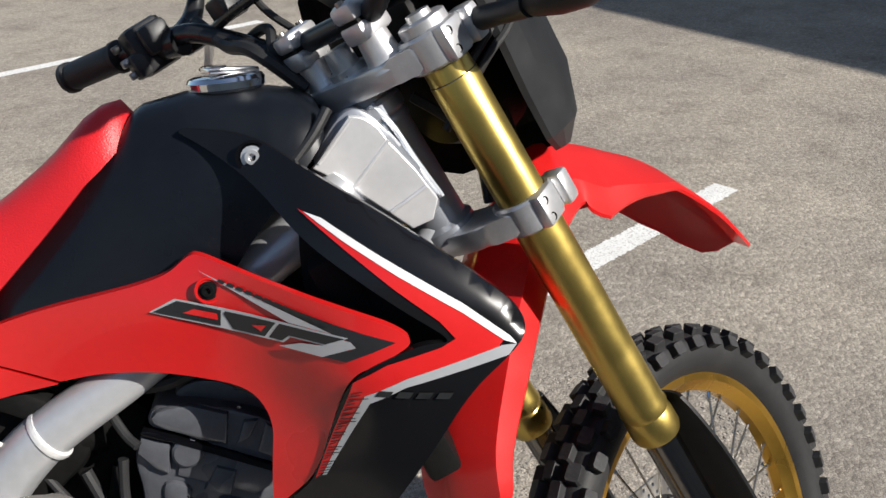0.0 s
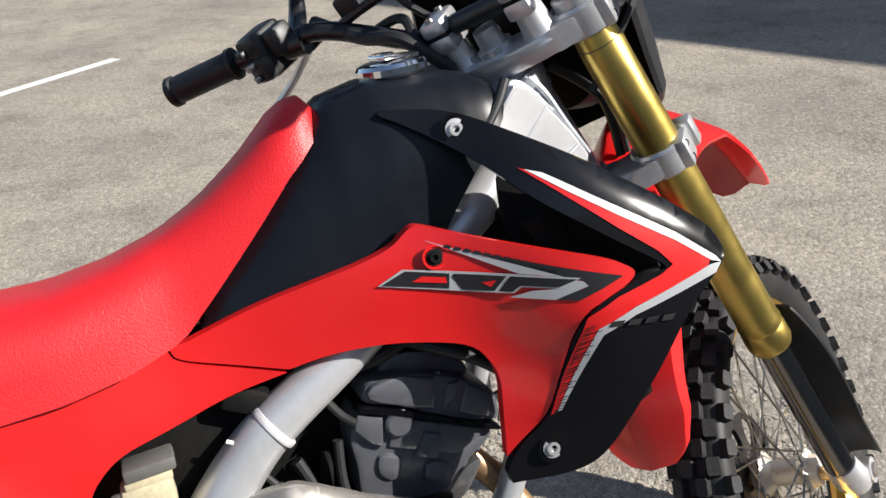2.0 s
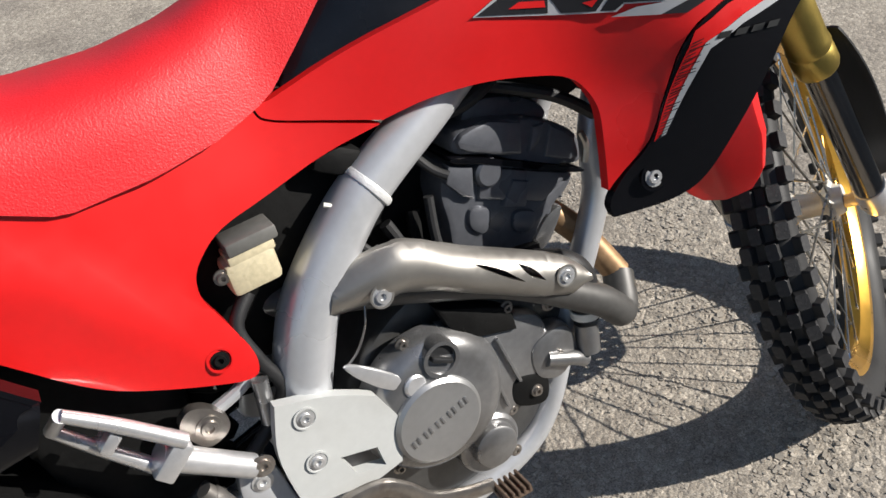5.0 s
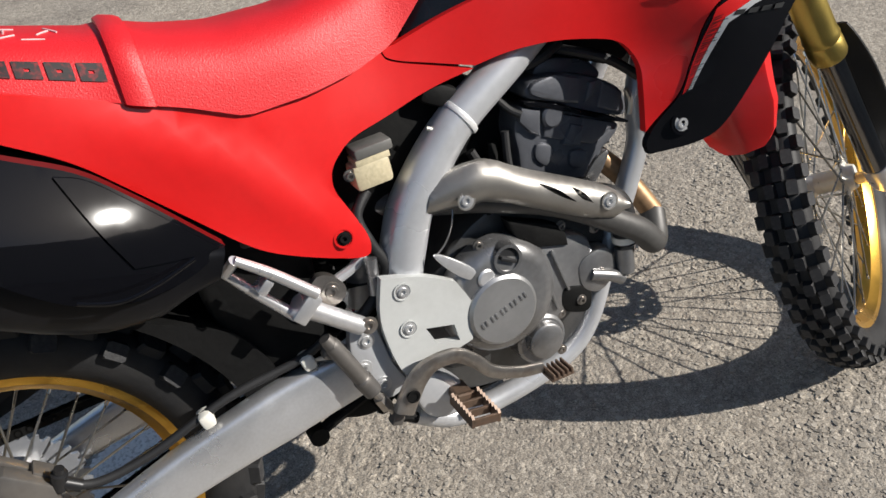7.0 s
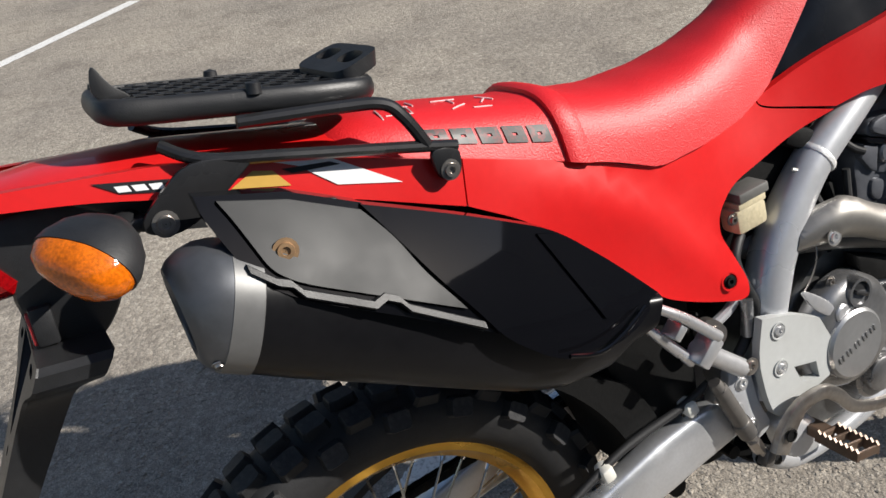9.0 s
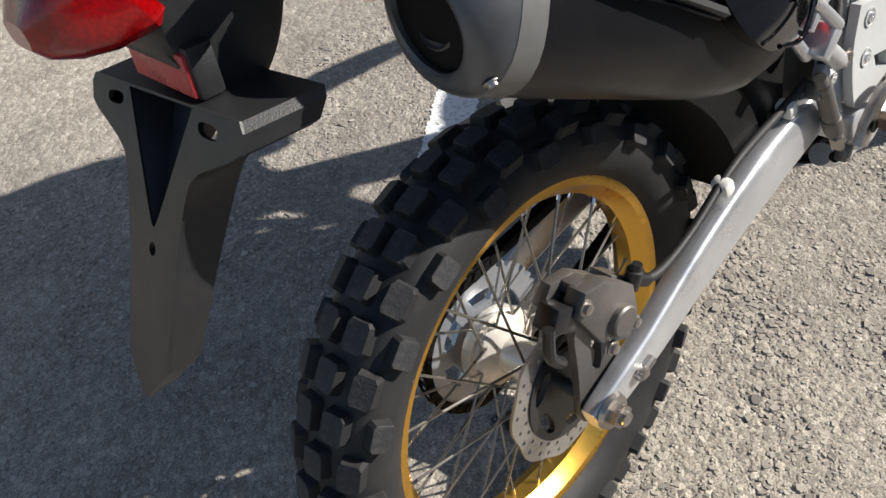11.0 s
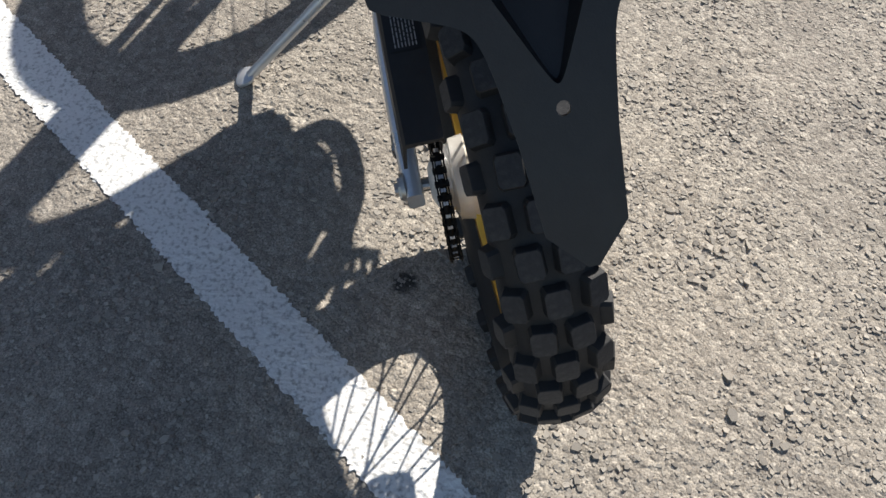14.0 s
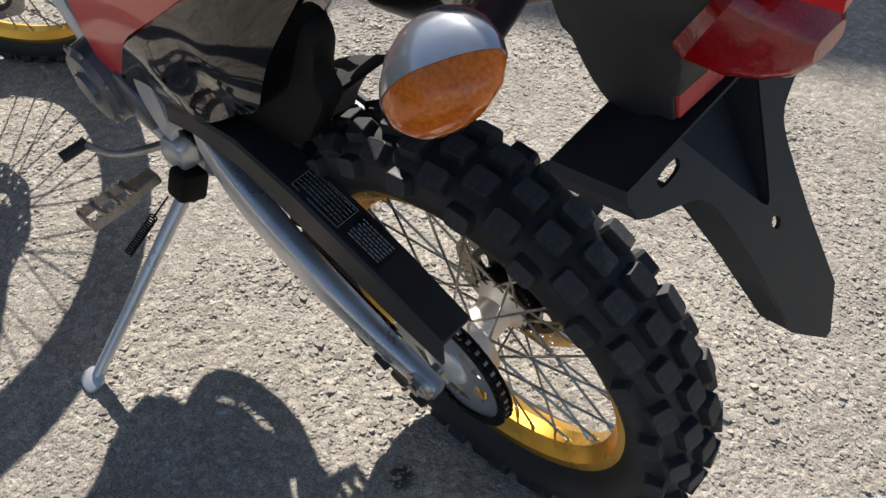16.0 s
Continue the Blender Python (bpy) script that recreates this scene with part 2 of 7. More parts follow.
def fill(loops, step=None):
    """Triangles inside an outline with openings; step adds inner points on a grid. Returns points and faces."""
    pts, edges = [], []
    for loop in loops:
        clean = [p for i, p in enumerate(loop) if (p - loop[i - 1]).length > 5e-4]
        ring = []
        for i, p in enumerate(clean):
            q = clean[(i + 1) % len(clean)]
            n = max(1, int((q - p).length / step)) if step else 1
            ring += [p.lerp(q, k / n) for k in range(n)]
        base = len(pts)
        pts += ring
        edges += [(base + i, base + (i + 1) % len(ring)) for i in range(len(ring))]
    if step:
        x0, x1 = min(p.x for p in pts), max(p.x for p in pts)
        y0, y1 = min(p.y for p in pts), max(p.y for p in pts)
        row = 0
        y = y0
        while y < y1:
            x = x0 + (step / 2 if row % 2 else 0)
            while x < x1:
                pts.append(Vector((x, y)))
                x += step
            y += step * 0.866
            row += 1
    v, _, faces, *_ = delaunay_2d_cdt(pts, edges, [], 0, 1e-5)

    def inside(x, y, loop):
        hit = False
        for i, b in enumerate(loop):
            a = loop[i - 1]
            if (a.y > y) != (b.y > y) and x < a.x + (y - a.y) * (b.x - a.x) / (b.y - a.y):
                hit = not hit
        return hit

    keep = []
    for fc in faces:
        x, y = sum(v[i].x for i in fc) / len(fc), sum(v[i].y for i in fc) / len(fc)
        if inside(x, y, loops[0]) and not any(inside(x, y, h) for h in loops[1:]):
            keep.append(fc)
    return v, keep


def skin_panel(outline, skin, thick, step=0.018, offset=0.0, edge=0.002, per=5, holes=()):
    """A curved panel: an outline in the side view, laid on the surface y = skin(x, z), with thickness inwards."""
    bm = bmesh.new()
    pts, faces = fill([rounded(outline, per), *[rounded(h, 3) for h in holes]], step)
    vs = [bm.verts.new((p.x, skin(p.x, p.y) + offset, p.y)) for p in pts]
    for fc in faces:
        bm.faces.new([vs[i] for i in fc])
    bmesh.ops.delete(bm, geom=[v for v in bm.verts if not v.link_faces], context="VERTS")
    sign = -1 if sum(v.co.y for v in bm.verts) < 0 else 1
    if thick > 0.0015:
        # a small rounded lip, then the wall of the panel
        rim = [e for e in bm.edges if e.is_boundary]
        for depth in (0.0015, thick):
            out = bmesh.ops.extrude_edge_only(bm, edges=rim)
            rim = [g for g in out["geom"] if isinstance(g, bmesh.types.BMEdge)]
            done = {v for e in rim for v in e.verts}
            for v in done:
                v.co.y -= sign * (depth if depth < 0.002 else depth - 0.0015)
    return bm


def mirrored(bm):
    out = bm.copy()
    for v in out.verts:
        v.co.y = -v.co.y
    bmesh.ops.reverse_faces(out, faces=out.faces[:])
    return out


def prism(outline, y0, y1, bevel=0.003, per=4, holes=()):
    """A plate cut to an outline in the side view, between two depths."""
    bm = bmesh.new()
    pts = rounded(outline, per)
    pts = [p for i, p in enumerate(pts) if (p - pts[i - 1]).length > 4e-4]
    f = bm.faces.new([bm.verts.new((p.x, y0, p.y)) for p in pts])
    r = bmesh.ops.extrude_face_region(bm, geom=[f])
    for g in r["geom"]:
        if isinstance(g, bmesh.types.BMVert):
            g.co.y = y1
    if bevel:
        es = [e for e in bm.edges if abs(e.verts[0].co.y - e.verts[1].co.y) < 1e-6]
        bmesh.ops.bevel(bm, geom=es, offset=bevel, segments=2, profile=0.5, affect="EDGES", clamp_overlap=True)
    return bm


def box(c, size, rot=None, bevel=0.003):
    bm = bmesh.new()
    bmesh.ops.create_cube(bm, size=1.0)
    for v in bm.verts:
        v.co = Vector((v.co.x * size[0], v.co.y * size[1], v.co.z * size[2]))
    if bevel:
        bmesh.ops.bevel(bm, geom=bm.edges[:], offset=bevel, segments=2, profile=0.5, affect="EDGES", clamp_overlap=True)
    m = Matrix.Translation(c) @ (rot.to_4x4() if rot else Matrix())
    bmesh.ops.transform(bm, matrix=m, verts=bm.verts[:])
    return bm


def join(*bms):
    out = bms[0]
    for b in bms[1:]:
        tmp = bpy.data.meshes.new("tmp")
        b.to_mesh(tmp)
        out.from_mesh(tmp)
        b.free()
        bpy.data.meshes.remove(tmp)
    return out


def plate(outline, holes, y0, y1, bevel=0.0, per=4):
    """A plate between two depths, cut to an outline in the side view, with openings through it."""
    bm = bmesh.new()
    pts, faces = fill([rounded(loop, per) for loop in [outline, *holes]])
    vs = [bm.verts.new((p.x, y0, p.y)) for p in pts]
    for fc in faces:
        bm.faces.new([vs[i] for i in fc])
    bmesh.ops.delete(bm, geom=[v for v in bm.verts if not v.link_faces], context="VERTS")
    r = bmesh.ops.extrude_face_region(bm, geom=bm.faces[:])
    for g in r["geom"]:
        if isinstance(g, bmesh.types.BMVert):
            g.co.y = y1
    return bm


def warp(bm, fn):
    for v in bm.verts:
        v.co = fn(v.co)
    return bm


def loft(sections, caps=True, closed=True):
    """Joins rings of equal length."""
    bm = bmesh.new()
    rings = [[bm.verts.new(p) for p in s] for s in sections]
    m = len(rings[0])
    for r, s in zip(rings, rings[1:]):
        for k in range(m if closed else m - 1):
            bm.faces.new((r[k], r[(k + 1) % m], s[(k + 1) % m], s[k]))
    if caps:
        bm.faces.new(rings[0][::-1]), bm.faces.new(rings[-1])
    return bm


def thin_plate(points):
    """A smooth surface y(x, z) through known points."""
    P = np.array(points, float)
    X, Y = P[:, [0, 2]], P[:, 1]
    n = len(P)

    def kernel(r2):
        return 0.5 * r2 * np.log(np.maximum(r2, 1e-12))

    d2 = ((X[:, None] - X[None]) ** 2).sum(-1)
    A = np.zeros((n + 3, n + 3))
    A[:n, :n] = kernel(d2) + np.eye(n) * 2e-4
    A[:n, n], A[:n, n + 1:] = 1, X
    A[n:, :n] = A[:n, n:].T
    w = np.linalg.solve(A, np.r_[Y, 0, 0, 0])

    def f(x, z):
        k = kernel(((X - (x, z)) ** 2).sum(1))
        return float(k @ w[:n] + w[n] + w[n + 1] * x + w[n + 2] * z)
    return f


# ---- ground ----
def asphalt_material():
    m = bpy.data.materials.new("worn_asphalt")
    m.use_nodes = True
    nt = m.node_tree
    N, K = nt.nodes.new, nt.links.new
    p = nt.nodes["Principled BSDF"]
    geo = N("ShaderNodeNewGeometry")

    def noise_tex(sc, detail=3.0):
        n = N("ShaderNodeTexNoise")
        n.inputs["Scale"].default_value, n.inputs["Detail"].default_value = sc, detail
        K(geo.outputs["Position"], n.inputs["Vector"])
        return n

    def ramp(src, stops):
        r = N("ShaderNodeValToRGB")
        while len(r.color_ramp.elements) < len(stops):
            r.color_ramp.elements.new(0.5)
        for e, (pos, c) in zip(r.color_ramp.elements, stops):
            e.position, e.color = pos, (*c, 1)
        K(src, r.inputs[0])
        return r

    vor = N("ShaderNodeTexVoronoi")
    vor.inputs["Scale"].default_value = 80
    K(geo.outputs["Position"], vor.inputs["Vector"])
    vor2 = N("ShaderNodeTexVoronoi")
    vor2.inputs["Scale"].default_value = 210
    K(geo.outputs["Position"], vor2.inputs["Vector"])
    stone = ramp(vor.outputs["Color"], [(0.0, (0.31, 0.276, 0.234)), (0.35, (0.37, 0.331, 0.28)), (0.7, (0.43, 0.386, 0.326)), (1.0, (0.53, 0.477, 0.405))])
    edge = N("ShaderNodeTexVoronoi")
    edge.feature = "DISTANCE_TO_EDGE"
    edge.inputs["Scale"].default_value = 80
    K(geo.outputs["Position"], edge.inputs["Vector"])
    binder = ramp(edge.outputs["Distance"], [(0.0, (0.84, 0.84, 0.84)), (0.12, (1.03, 1.03, 1.03))])
    # an oil drip under the bike
    far = N("ShaderNodeVectorMath")
    far.operation = "DISTANCE"
    far.inputs[1].default_value = (-0.985, 0.758, 0.0)
    K(geo.outputs["Position"], far.inputs[0])
    wob = N("ShaderNodeMath")
    wob.operation = "MULTIPLY_ADD"
    wob.inputs[1].default_value = 0.02
    K(noise_tex(45, 2).outputs[0], wob.inputs[0]), K(far.outputs["Value"], wob.inputs[2])
    oil = ramp(wob.outputs[0], [(0.026, (0.22, 0.22, 0.23)), (0.036, (1, 1, 1))])
    fines = ramp(noise_tex(330, 2).outputs[0], [(0.3, (0.5, 0.5, 0.5)), (0.7, (1.26, 1.26, 1.26))])
    patch = ramp(noise_tex(1.1, 5).outputs[0], [(0.3, (0.76, 0.76, 0.77)), (0.7, (1.14, 1.13, 1.10))])
    clump = ramp(noise_tex(42, 6).outputs[0], [(0.36, (0.84, 0.835, 0.83)), (0.6, (1.06, 1.06, 1.06))])
    stain = ramp(noise_tex(5.0, 6).outputs[0], [(0.28, (0.76, 0.75, 0.75)), (0.5, (1, 1, 1))])
    col = stone.outputs[0]
    for layer in (binder, fines, clump, patch, stain, oil):
        mm = N("ShaderNodeMix")
        mm.data_type, mm.blend_type = "RGBA", "MULTIPLY"
        mm.inputs[0].default_value = 1
        K(col, mm.inputs[6]), K(layer.outputs[0], mm.inputs[7])
        col = mm.outputs[2]
    K(col, p.inputs["Base Color"])
    p.inputs["Roughness"].default_value = 0.86
    p.inputs["Specular IOR Level"].default_value = 0.3
    h = N("ShaderNodeMath")
    h.operation = "ADD"
    inv = N("ShaderNodeMath")
    inv.operation = "MULTIPLY"
    inv.inputs[1].default_value = -1.0
    K(vor.outputs["Distance"], inv.inputs[0])
    K(inv.outputs[0], h.inputs[0]), K(noise_tex(160, 4).outputs[0], h.inputs[1])
    b = N("ShaderNodeBump")
    b.inputs["Strength"].default_value, b.inputs["Distance"].default_value = 0.8, 0.0024
    K(h.outputs[0], b.inputs["Height"]), K(b.outputs[0], p.inputs["Normal"])
    return m


ASPHALT = asphalt_material()


rg = np.random.RandomState(7)


def stone_relief(x, y):
    """Height of the chippings, in metres, on arrays of x and y."""
    def cells(size, seed):
        gx, gy = np.floor(x / size).astype(int), np.floor(y / size).astype(int)
        best = np.full(x.shape, 9.0)
        second = np.full(x.shape, 9.0)
        tone = np.zeros(x.shape)
        for dx in (-1, 0, 1):
            for dy in (-1, 0, 1):
                cx, cy = gx + dx, gy + dy
                h = (cx * 73856093 ^ cy * 19349663 ^ seed * 83492791) & 0xFFFFFF
                h = (h * 1103515245 + 12345) & 0x7FFFFFFF
                jx, jy, jt = (h & 1023) / 1023.0, ((h >> 10) & 1023) / 1023.0, ((h >> 20) & 1023) / 1023.0
                d = np.hypot((cx + jx) - x / size, (cy + jy) - y / size)
                near = d < best
                second = np.where(near, best, np.minimum(second, d))
                tone = np.where(near, jt, tone)
                best = np.where(near, d, best)
        return np.clip((second - best) * 2.2, 0, 1), tone
    e1, t1 = cells(0.0105, 1)
    e2, t2 = cells(0.021, 5)
    soft = np.sin(x * 9 + 2 * np.sin(y * 7)) * np.sin(y * 8 + 1.5 * np.sin(x * 6))
    h = 0.0030 * np.minimum(1, 1.6 * e1) * (0.2 + 0.8 * t1) + 0.0036 * np.minimum(1, 2.2 * e2) * (t2 > 0.6) * t2
    bed = np.sin(x * 71 + 3 * np.sin(y * 33)) * np.sin(y * 64 + 3 * np.sin(x * 29))
    return 0.6 * (h - 0.0024) * (0.75 + 0.3 * soft) * np.clip(0.85 + 0.6 * bed, 0.25, 1.45)


DENSE = (-2.05, 0.85, -0.62, 1.9)


def ground_height(x, y):
    x0, x1, y0, y1 = DENSE
    fade = np.clip(np.minimum.reduce([x - x0, x1 - x, y - y0, y1 - y]) / 0.15, 0, 1)
    return stone_relief(x, y) * fade


def ground_sheet():
    x0, x1, y0, y1 = DENSE
    far = [400, 120, 40, 15, 6, 2.5, 1.0, 0.3]
    xs = np.array([x0 - d for d in far] + list(np.arange(x0, x1, 0.005)) + [x1 + d for d in far[::-1]])
    ys = np.array([y0 - d for d in far] + list(np.arange(y0, y1, 0.005)) + [y1 + d for d in far[::-1]])
    X, Y = np.meshgrid(xs, ys)
    Z = ground_height(X, Y)
    n, m = len(xs), len(ys)
    co = np.stack([X, Y, Z], -1).reshape(-1, 3).astype(np.float32)
    i = (np.arange(m - 1)[:, None] * n + np.arange(n - 1)[None]).reshape(-1)
    quads = np.stack([i, i + 1, i + 1 + n, i + n], -1).astype(np.int32)
    me = bpy.data.meshes.new("ground")
    me.vertices.add(len(co))
    me.vertices.foreach_set("co", co.ravel())
    me.loops.add(quads.size)
    me.loops.foreach_set("vertex_index", quads.ravel())
    me.polygons.add(len(quads))
    me.polygons.foreach_set("loop_start", np.arange(0, quads.size, 4, dtype=np.int32))
    me.polygons.foreach_set("use_smooth", np.zeros(len(quads), bool))
    me.update(calc_edges=True)
    me.materials.append(ASPHALT)
    return me


ground = tagged(new("ground", ground_sheet()), "sunlit worn grey asphalt of a car park", "ground", kind="structure")
PAINT = material("worn_road_paint", (0.80, 0.79, 0.76), 0.7, vary=0.08, scale=40, bump=0.8, bump_scale=260, dirt=(0.2, 0.19, 0.17), dirt_amount=0.7, dirt_scale=140)


def road_line(a, b, width, name="line_marking", label="worn white painted parking line on asphalt"):
    a, b = Vector(a), Vector(b)
    d = (b - a).normalized()
    length = (b - a).length
    rnd = random.Random(3)
    n, m = int(length / 0.005), 20
    us, ws = np.linspace(0, length, n + 1), np.linspace(-width / 2, width / 2, m + 1)
    Un, Wn = np.meshgrid(us, ws, indexing="ij")
    Wn = Wn + (np.abs(Wn) > width / 2 - 0.004) * np.sign(Wn) * rg.uniform(-0.006, 0.002, Wn.shape)
    X, Y = a.x + d.x * Un - d.y * Wn, a.y + d.y * Un + d.x * Wn
    Z = ground_height(X, Y) * 0.8 + 0.0022
    bm = bmesh.new()
    vs = [[bm.verts.new((X[i, j], Y[i, j], Z[i, j])) for j in range(m + 1)] for i in range(n + 1)]
    for i in range(n):
        for j in range(m):
            bm.faces.new((vs[i][j], vs[i + 1][j], vs[i + 1][j + 1], vs[i][j + 1]))
    return tagged(part(name, bm, PAINT, ground, "", smooth=False), label, kind="structure")


LINE_A, LINE_B, LINE_W = Vector((1.165, 2.972)), Vector((-3.215, -0.963)), 0.102
road_line(LINE_A, LINE_B, LINE_W)
road_line((-1.0, 6.1), (-5.6, 1.7), 0.1)


def chippings():
    """Loose and half-bedded angular chippings round the bike, each with its own outline, tilt and height."""
    rc = np.random.RandomState(21)
    n = 84000
    x0, x1, y0, y1 = DENSE
    cx, cy = rc.uniform(x0 + 0.05, x1 - 0.05, n), rc.uniform(y0 + 0.05, y1 - 0.05, n)
    bed = np.sin(cx * 11 + 2 * np.sin(cy * 6.3)) * np.sin(cy * 9 + 2.2 * np.sin(cx * 5.1)) + 0.6 * np.sin(cx * 31 + 3 * np.sin(cy * 23)) * np.sin(cy * 27 + 1)
    rough = np.clip(0.5 + 0.5 * bed, 0, 1)
    size = (0.0019 + 0.0062 * rc.beta(1.3, 4.2, n)) * (0.7 + 0.75 * rough)
    big = rc.uniform(0, 1, n) < 0.012
    size = np.where(big, size * 1.7, size)
    k = 6
    turn = rc.uniform(0, 2 * math.pi, n)
    flat = rc.uniform(0.5, 1.0, n)
    ang = np.sort(rc.uniform(-0.38, 0.38, (n, k)) + np.arange(k) * 2 * math.pi / k, axis=1)
    rad = size[:, None] * rc.uniform(0.62, 1.22, (n, k))
    ux, uy = np.cos(ang) * rad, np.sin(ang) * rad * flat[:, None]
    px = ux * np.cos(turn)[:, None] - uy * np.sin(turn)[:, None]
    py = ux * np.sin(turn)[:, None] + uy * np.cos(turn)[:, None]
    tilt_x, tilt_y = rc.normal(0, 0.13, n), rc.normal(0, 0.13, n)
    ground_z = ground_height(cx, cy)
    high = size * rc.uniform(0.12, 0.36, n) * (0.65 + 0.5 * rough)
    z_top = ground_z[:, None] + high[:, None] + 0.91 * (px * tilt_x[:, None] + py * tilt_y[:, None])
    z_low = np.repeat((ground_z - 0.0025)[:, None], k, 1)
    low = np.stack([cx[:, None] + px, cy[:, None] + py, z_low], -1)
    top = np.stack([cx[:, None] + px * 0.91, cy[:, None] + py * 0.91, z_top], -1)
    co = np.concatenate([low, top], 1).reshape(-1, 3).astype(np.float32)
    base = np.arange(n)[:, None] * 2 * k
    j = np.arange(k)
    side = np.stack([base + j, base + (j + 1) % k, base + k + (j + 1) % k, base + k + j], -1).reshape(-1, 4)
    caps = (base + k + j)
    loops = np.concatenate([side.reshape(-1), caps.reshape(-1)]).astype(np.int32)
    starts = np.concatenate([np.arange(n * k) * 4, n * k * 4 + np.arange(n) * k]).astype(np.int32)
    me = bpy.data.meshes.new("chippings")
    me.vertices.add(len(co))
    me.vertices.foreach_set("co", co.ravel())
    me.loops.add(len(loops))
    me.loops.foreach_set("vertex_index", loops)
    me.polygons.add(len(starts))
    me.polygons.foreach_set("loop_start", starts)
    d = (LINE_B - LINE_A).normalized()
    off = np.abs((cx - LINE_A.x) * -d.y + (cy - LINE_A.y) * d.x)
    painted = ((off < LINE_W / 2 - 0.001) & (rc.uniform(0, 1, n) < 0.9)).astype(np.int32)
    me.polygons.foreach_set("material_index", np.concatenate([np.repeat(painted, k), painted]))
    me.polygons.foreach_set("use_smooth", np.zeros(len(starts), bool))
    me.update(calc_edges=True)
    me.materials.append(STONE)
    me.materials.append(PAINT)
    return me


def stone_material():
    m = material("beige_chipping", (0.36, 0.32, 0.27), 0.82, vary=0.12, scale=60, bump=0.5, bump_scale=900, spec=0.3)
    nt = m.node_tree
    geo = nt.nodes.new("ShaderNodeNewGeometry")
    ramp = nt.nodes.new("ShaderNodeValToRGB")
    ramp.color_ramp.elements[0].color, ramp.color_ramp.elements[1].color = (0.22, 0.199, 0.172, 1), (0.43, 0.388, 0.331, 1)
    mid = ramp.color_ramp.elements.new(0.55)
    mid.color = (0.33, 0.296, 0.251, 1)
    nt.links.new(geo.outputs["Random Per Island"], ramp.inputs[0])
    mul = [q for q in nt.nodes if q.type == "MIX"][0]
    nt.links.new(ramp.outputs[0], mul.inputs[6])
    return m


STONE = stone_material()
tagged(new("chippings", chippings()), "beige angular stone chippings bedded in the asphalt", "gravel", kind="stuff")


# two plain wings of the building whose roof edges bound the shade
def wing(corner, along, out, length, depth, height):
    a, o = Vector(along).normalized(), Vector(out).normalized()
    base = Vector(corner)
    pts = [base, base + a * length, base + a * length + o * depth, base + o * depth]
    bm = bmesh.new()
    f = bm.faces.new([bm.verts.new((p.x, p.y, 0)) for p in pts])
    r = bmesh.ops.extrude_face_region(bm, geom=[f])
    for g in r["geom"]:
        if isinstance(g, bmesh.types.BMVert):
            g.co.z = height
    return bm


RENDER = material("building_render", (0.45, 0.43, 0.4), 0.8, vary=0.08, scale=2, bump=0.5, bump_scale=60)
ROOF = 6.0
SHIFT = Vector((math.cos(SUN_AZ), math.sin(SUN_AZ))) * ROOF / math.tan(SUN_EL)
CORNER = Vector((3.534, 2.48)) + SHIFT
tagged(part("wall_east", wing(CORNER, (-0.514, 0.857), (0.857, 0.514), 40, 10, ROOF), RENDER, None, smooth=False), "plain rendered wing of the building beside the car park", "building", kind="structure")
tagged(part("wall_south", wing(CORNER, (-0.8, -0.6), (0.6, -0.8), 30, 10, ROOF), RENDER, None, smooth=False), "plain rendered wing of the building behind the car park", "building", kind="structure")


# ---- motorcycle ----
HEADING, LEAN_LEFT = radians(7.2), radians(10.0)
bike = new("motorcycle")
bike.matrix_world = Matrix.Translation((-1.024, 0.575, 0.0)) @ Matrix.Rotation(HEADING, 4, "Z") @ Matrix.Rotation(-LEAN_LEFT, 4, "X")
tagged(bike, "red and black dirt bike leaning on its side stand on asphalt", "motorcycle")

# steering: axis top, rake and the turn to the left lock
AXIS_TOP, RAKE, STEER = Vector((1.024, 0.0, 1.031)), radians(27.8), radians(40.2)
STEER_M = Matrix.Translation(AXIS_TOP) @ Matrix.Rotation(radians(1.1), 4, "X") @ Matrix.Rotation(-RAKE, 4, "Y") @ Matrix.Rotation(STEER, 4, "Z")


def steered(bm):
    bmesh.ops.transform(bm, matrix=STEER_M, verts=bm.verts[:])
    return bm


# right-hand skin of the bodywork (x ahead of the rear axle, y to the left, z up)
base_skin = thin_plate([
    (0.913, -0.104, 0.989), (0.86, -0.135, 0.87), (0.81, -0.122, 0.852), (0.948, -0.156, 0.951), (1.041, -0.215, 0.834),
    (0.945, -0.182, 0.657), (0.61, -0.068, 0.83), (0.495, -0.098, 0.62), (1.128, -0.222, 0.83), (0.98, -0.203, 0.804),
    (0.944, -0.186, 0.699), (0.915, -0.152, 0.764), (0.105, -0.096, 0.902), (0.522, -0.1, 0.586), (0.30, -0.09, 0.86),
    (-0.056, -0.088, 0.952), (0.147, -0.1, 0.89), (0.7, -0.092, 0.8), (0.42, -0.095, 0.78), (0.37, -0.1, 0.7), (0.90, -0.165, 0.66),
    (-0.17, -0.08, 0.985)])


def body_skin(x, z):
    """The skin with the raised fold that runs down the side cover."""
    zr = float(np.interp(x, [0.18, 0.28, 0.39, 0.457, 0.523], [0.872, 0.828, 0.757, 0.68, 0.60]))
    ends = max(0.0, min(1.0, (x - 0.2) / 0.12, (0.56 - x) / 0.1))
    fold = math.exp(-(abs(z - zr) / (0.022 if z > zr else 0.042)) ** 1.5)
    hollow = math.exp(-((z - zr - 0.042) / 0.02) ** 2)
    return base_skin(x, z) - ends * (0.0085 * fold - 0.002 * hollow)



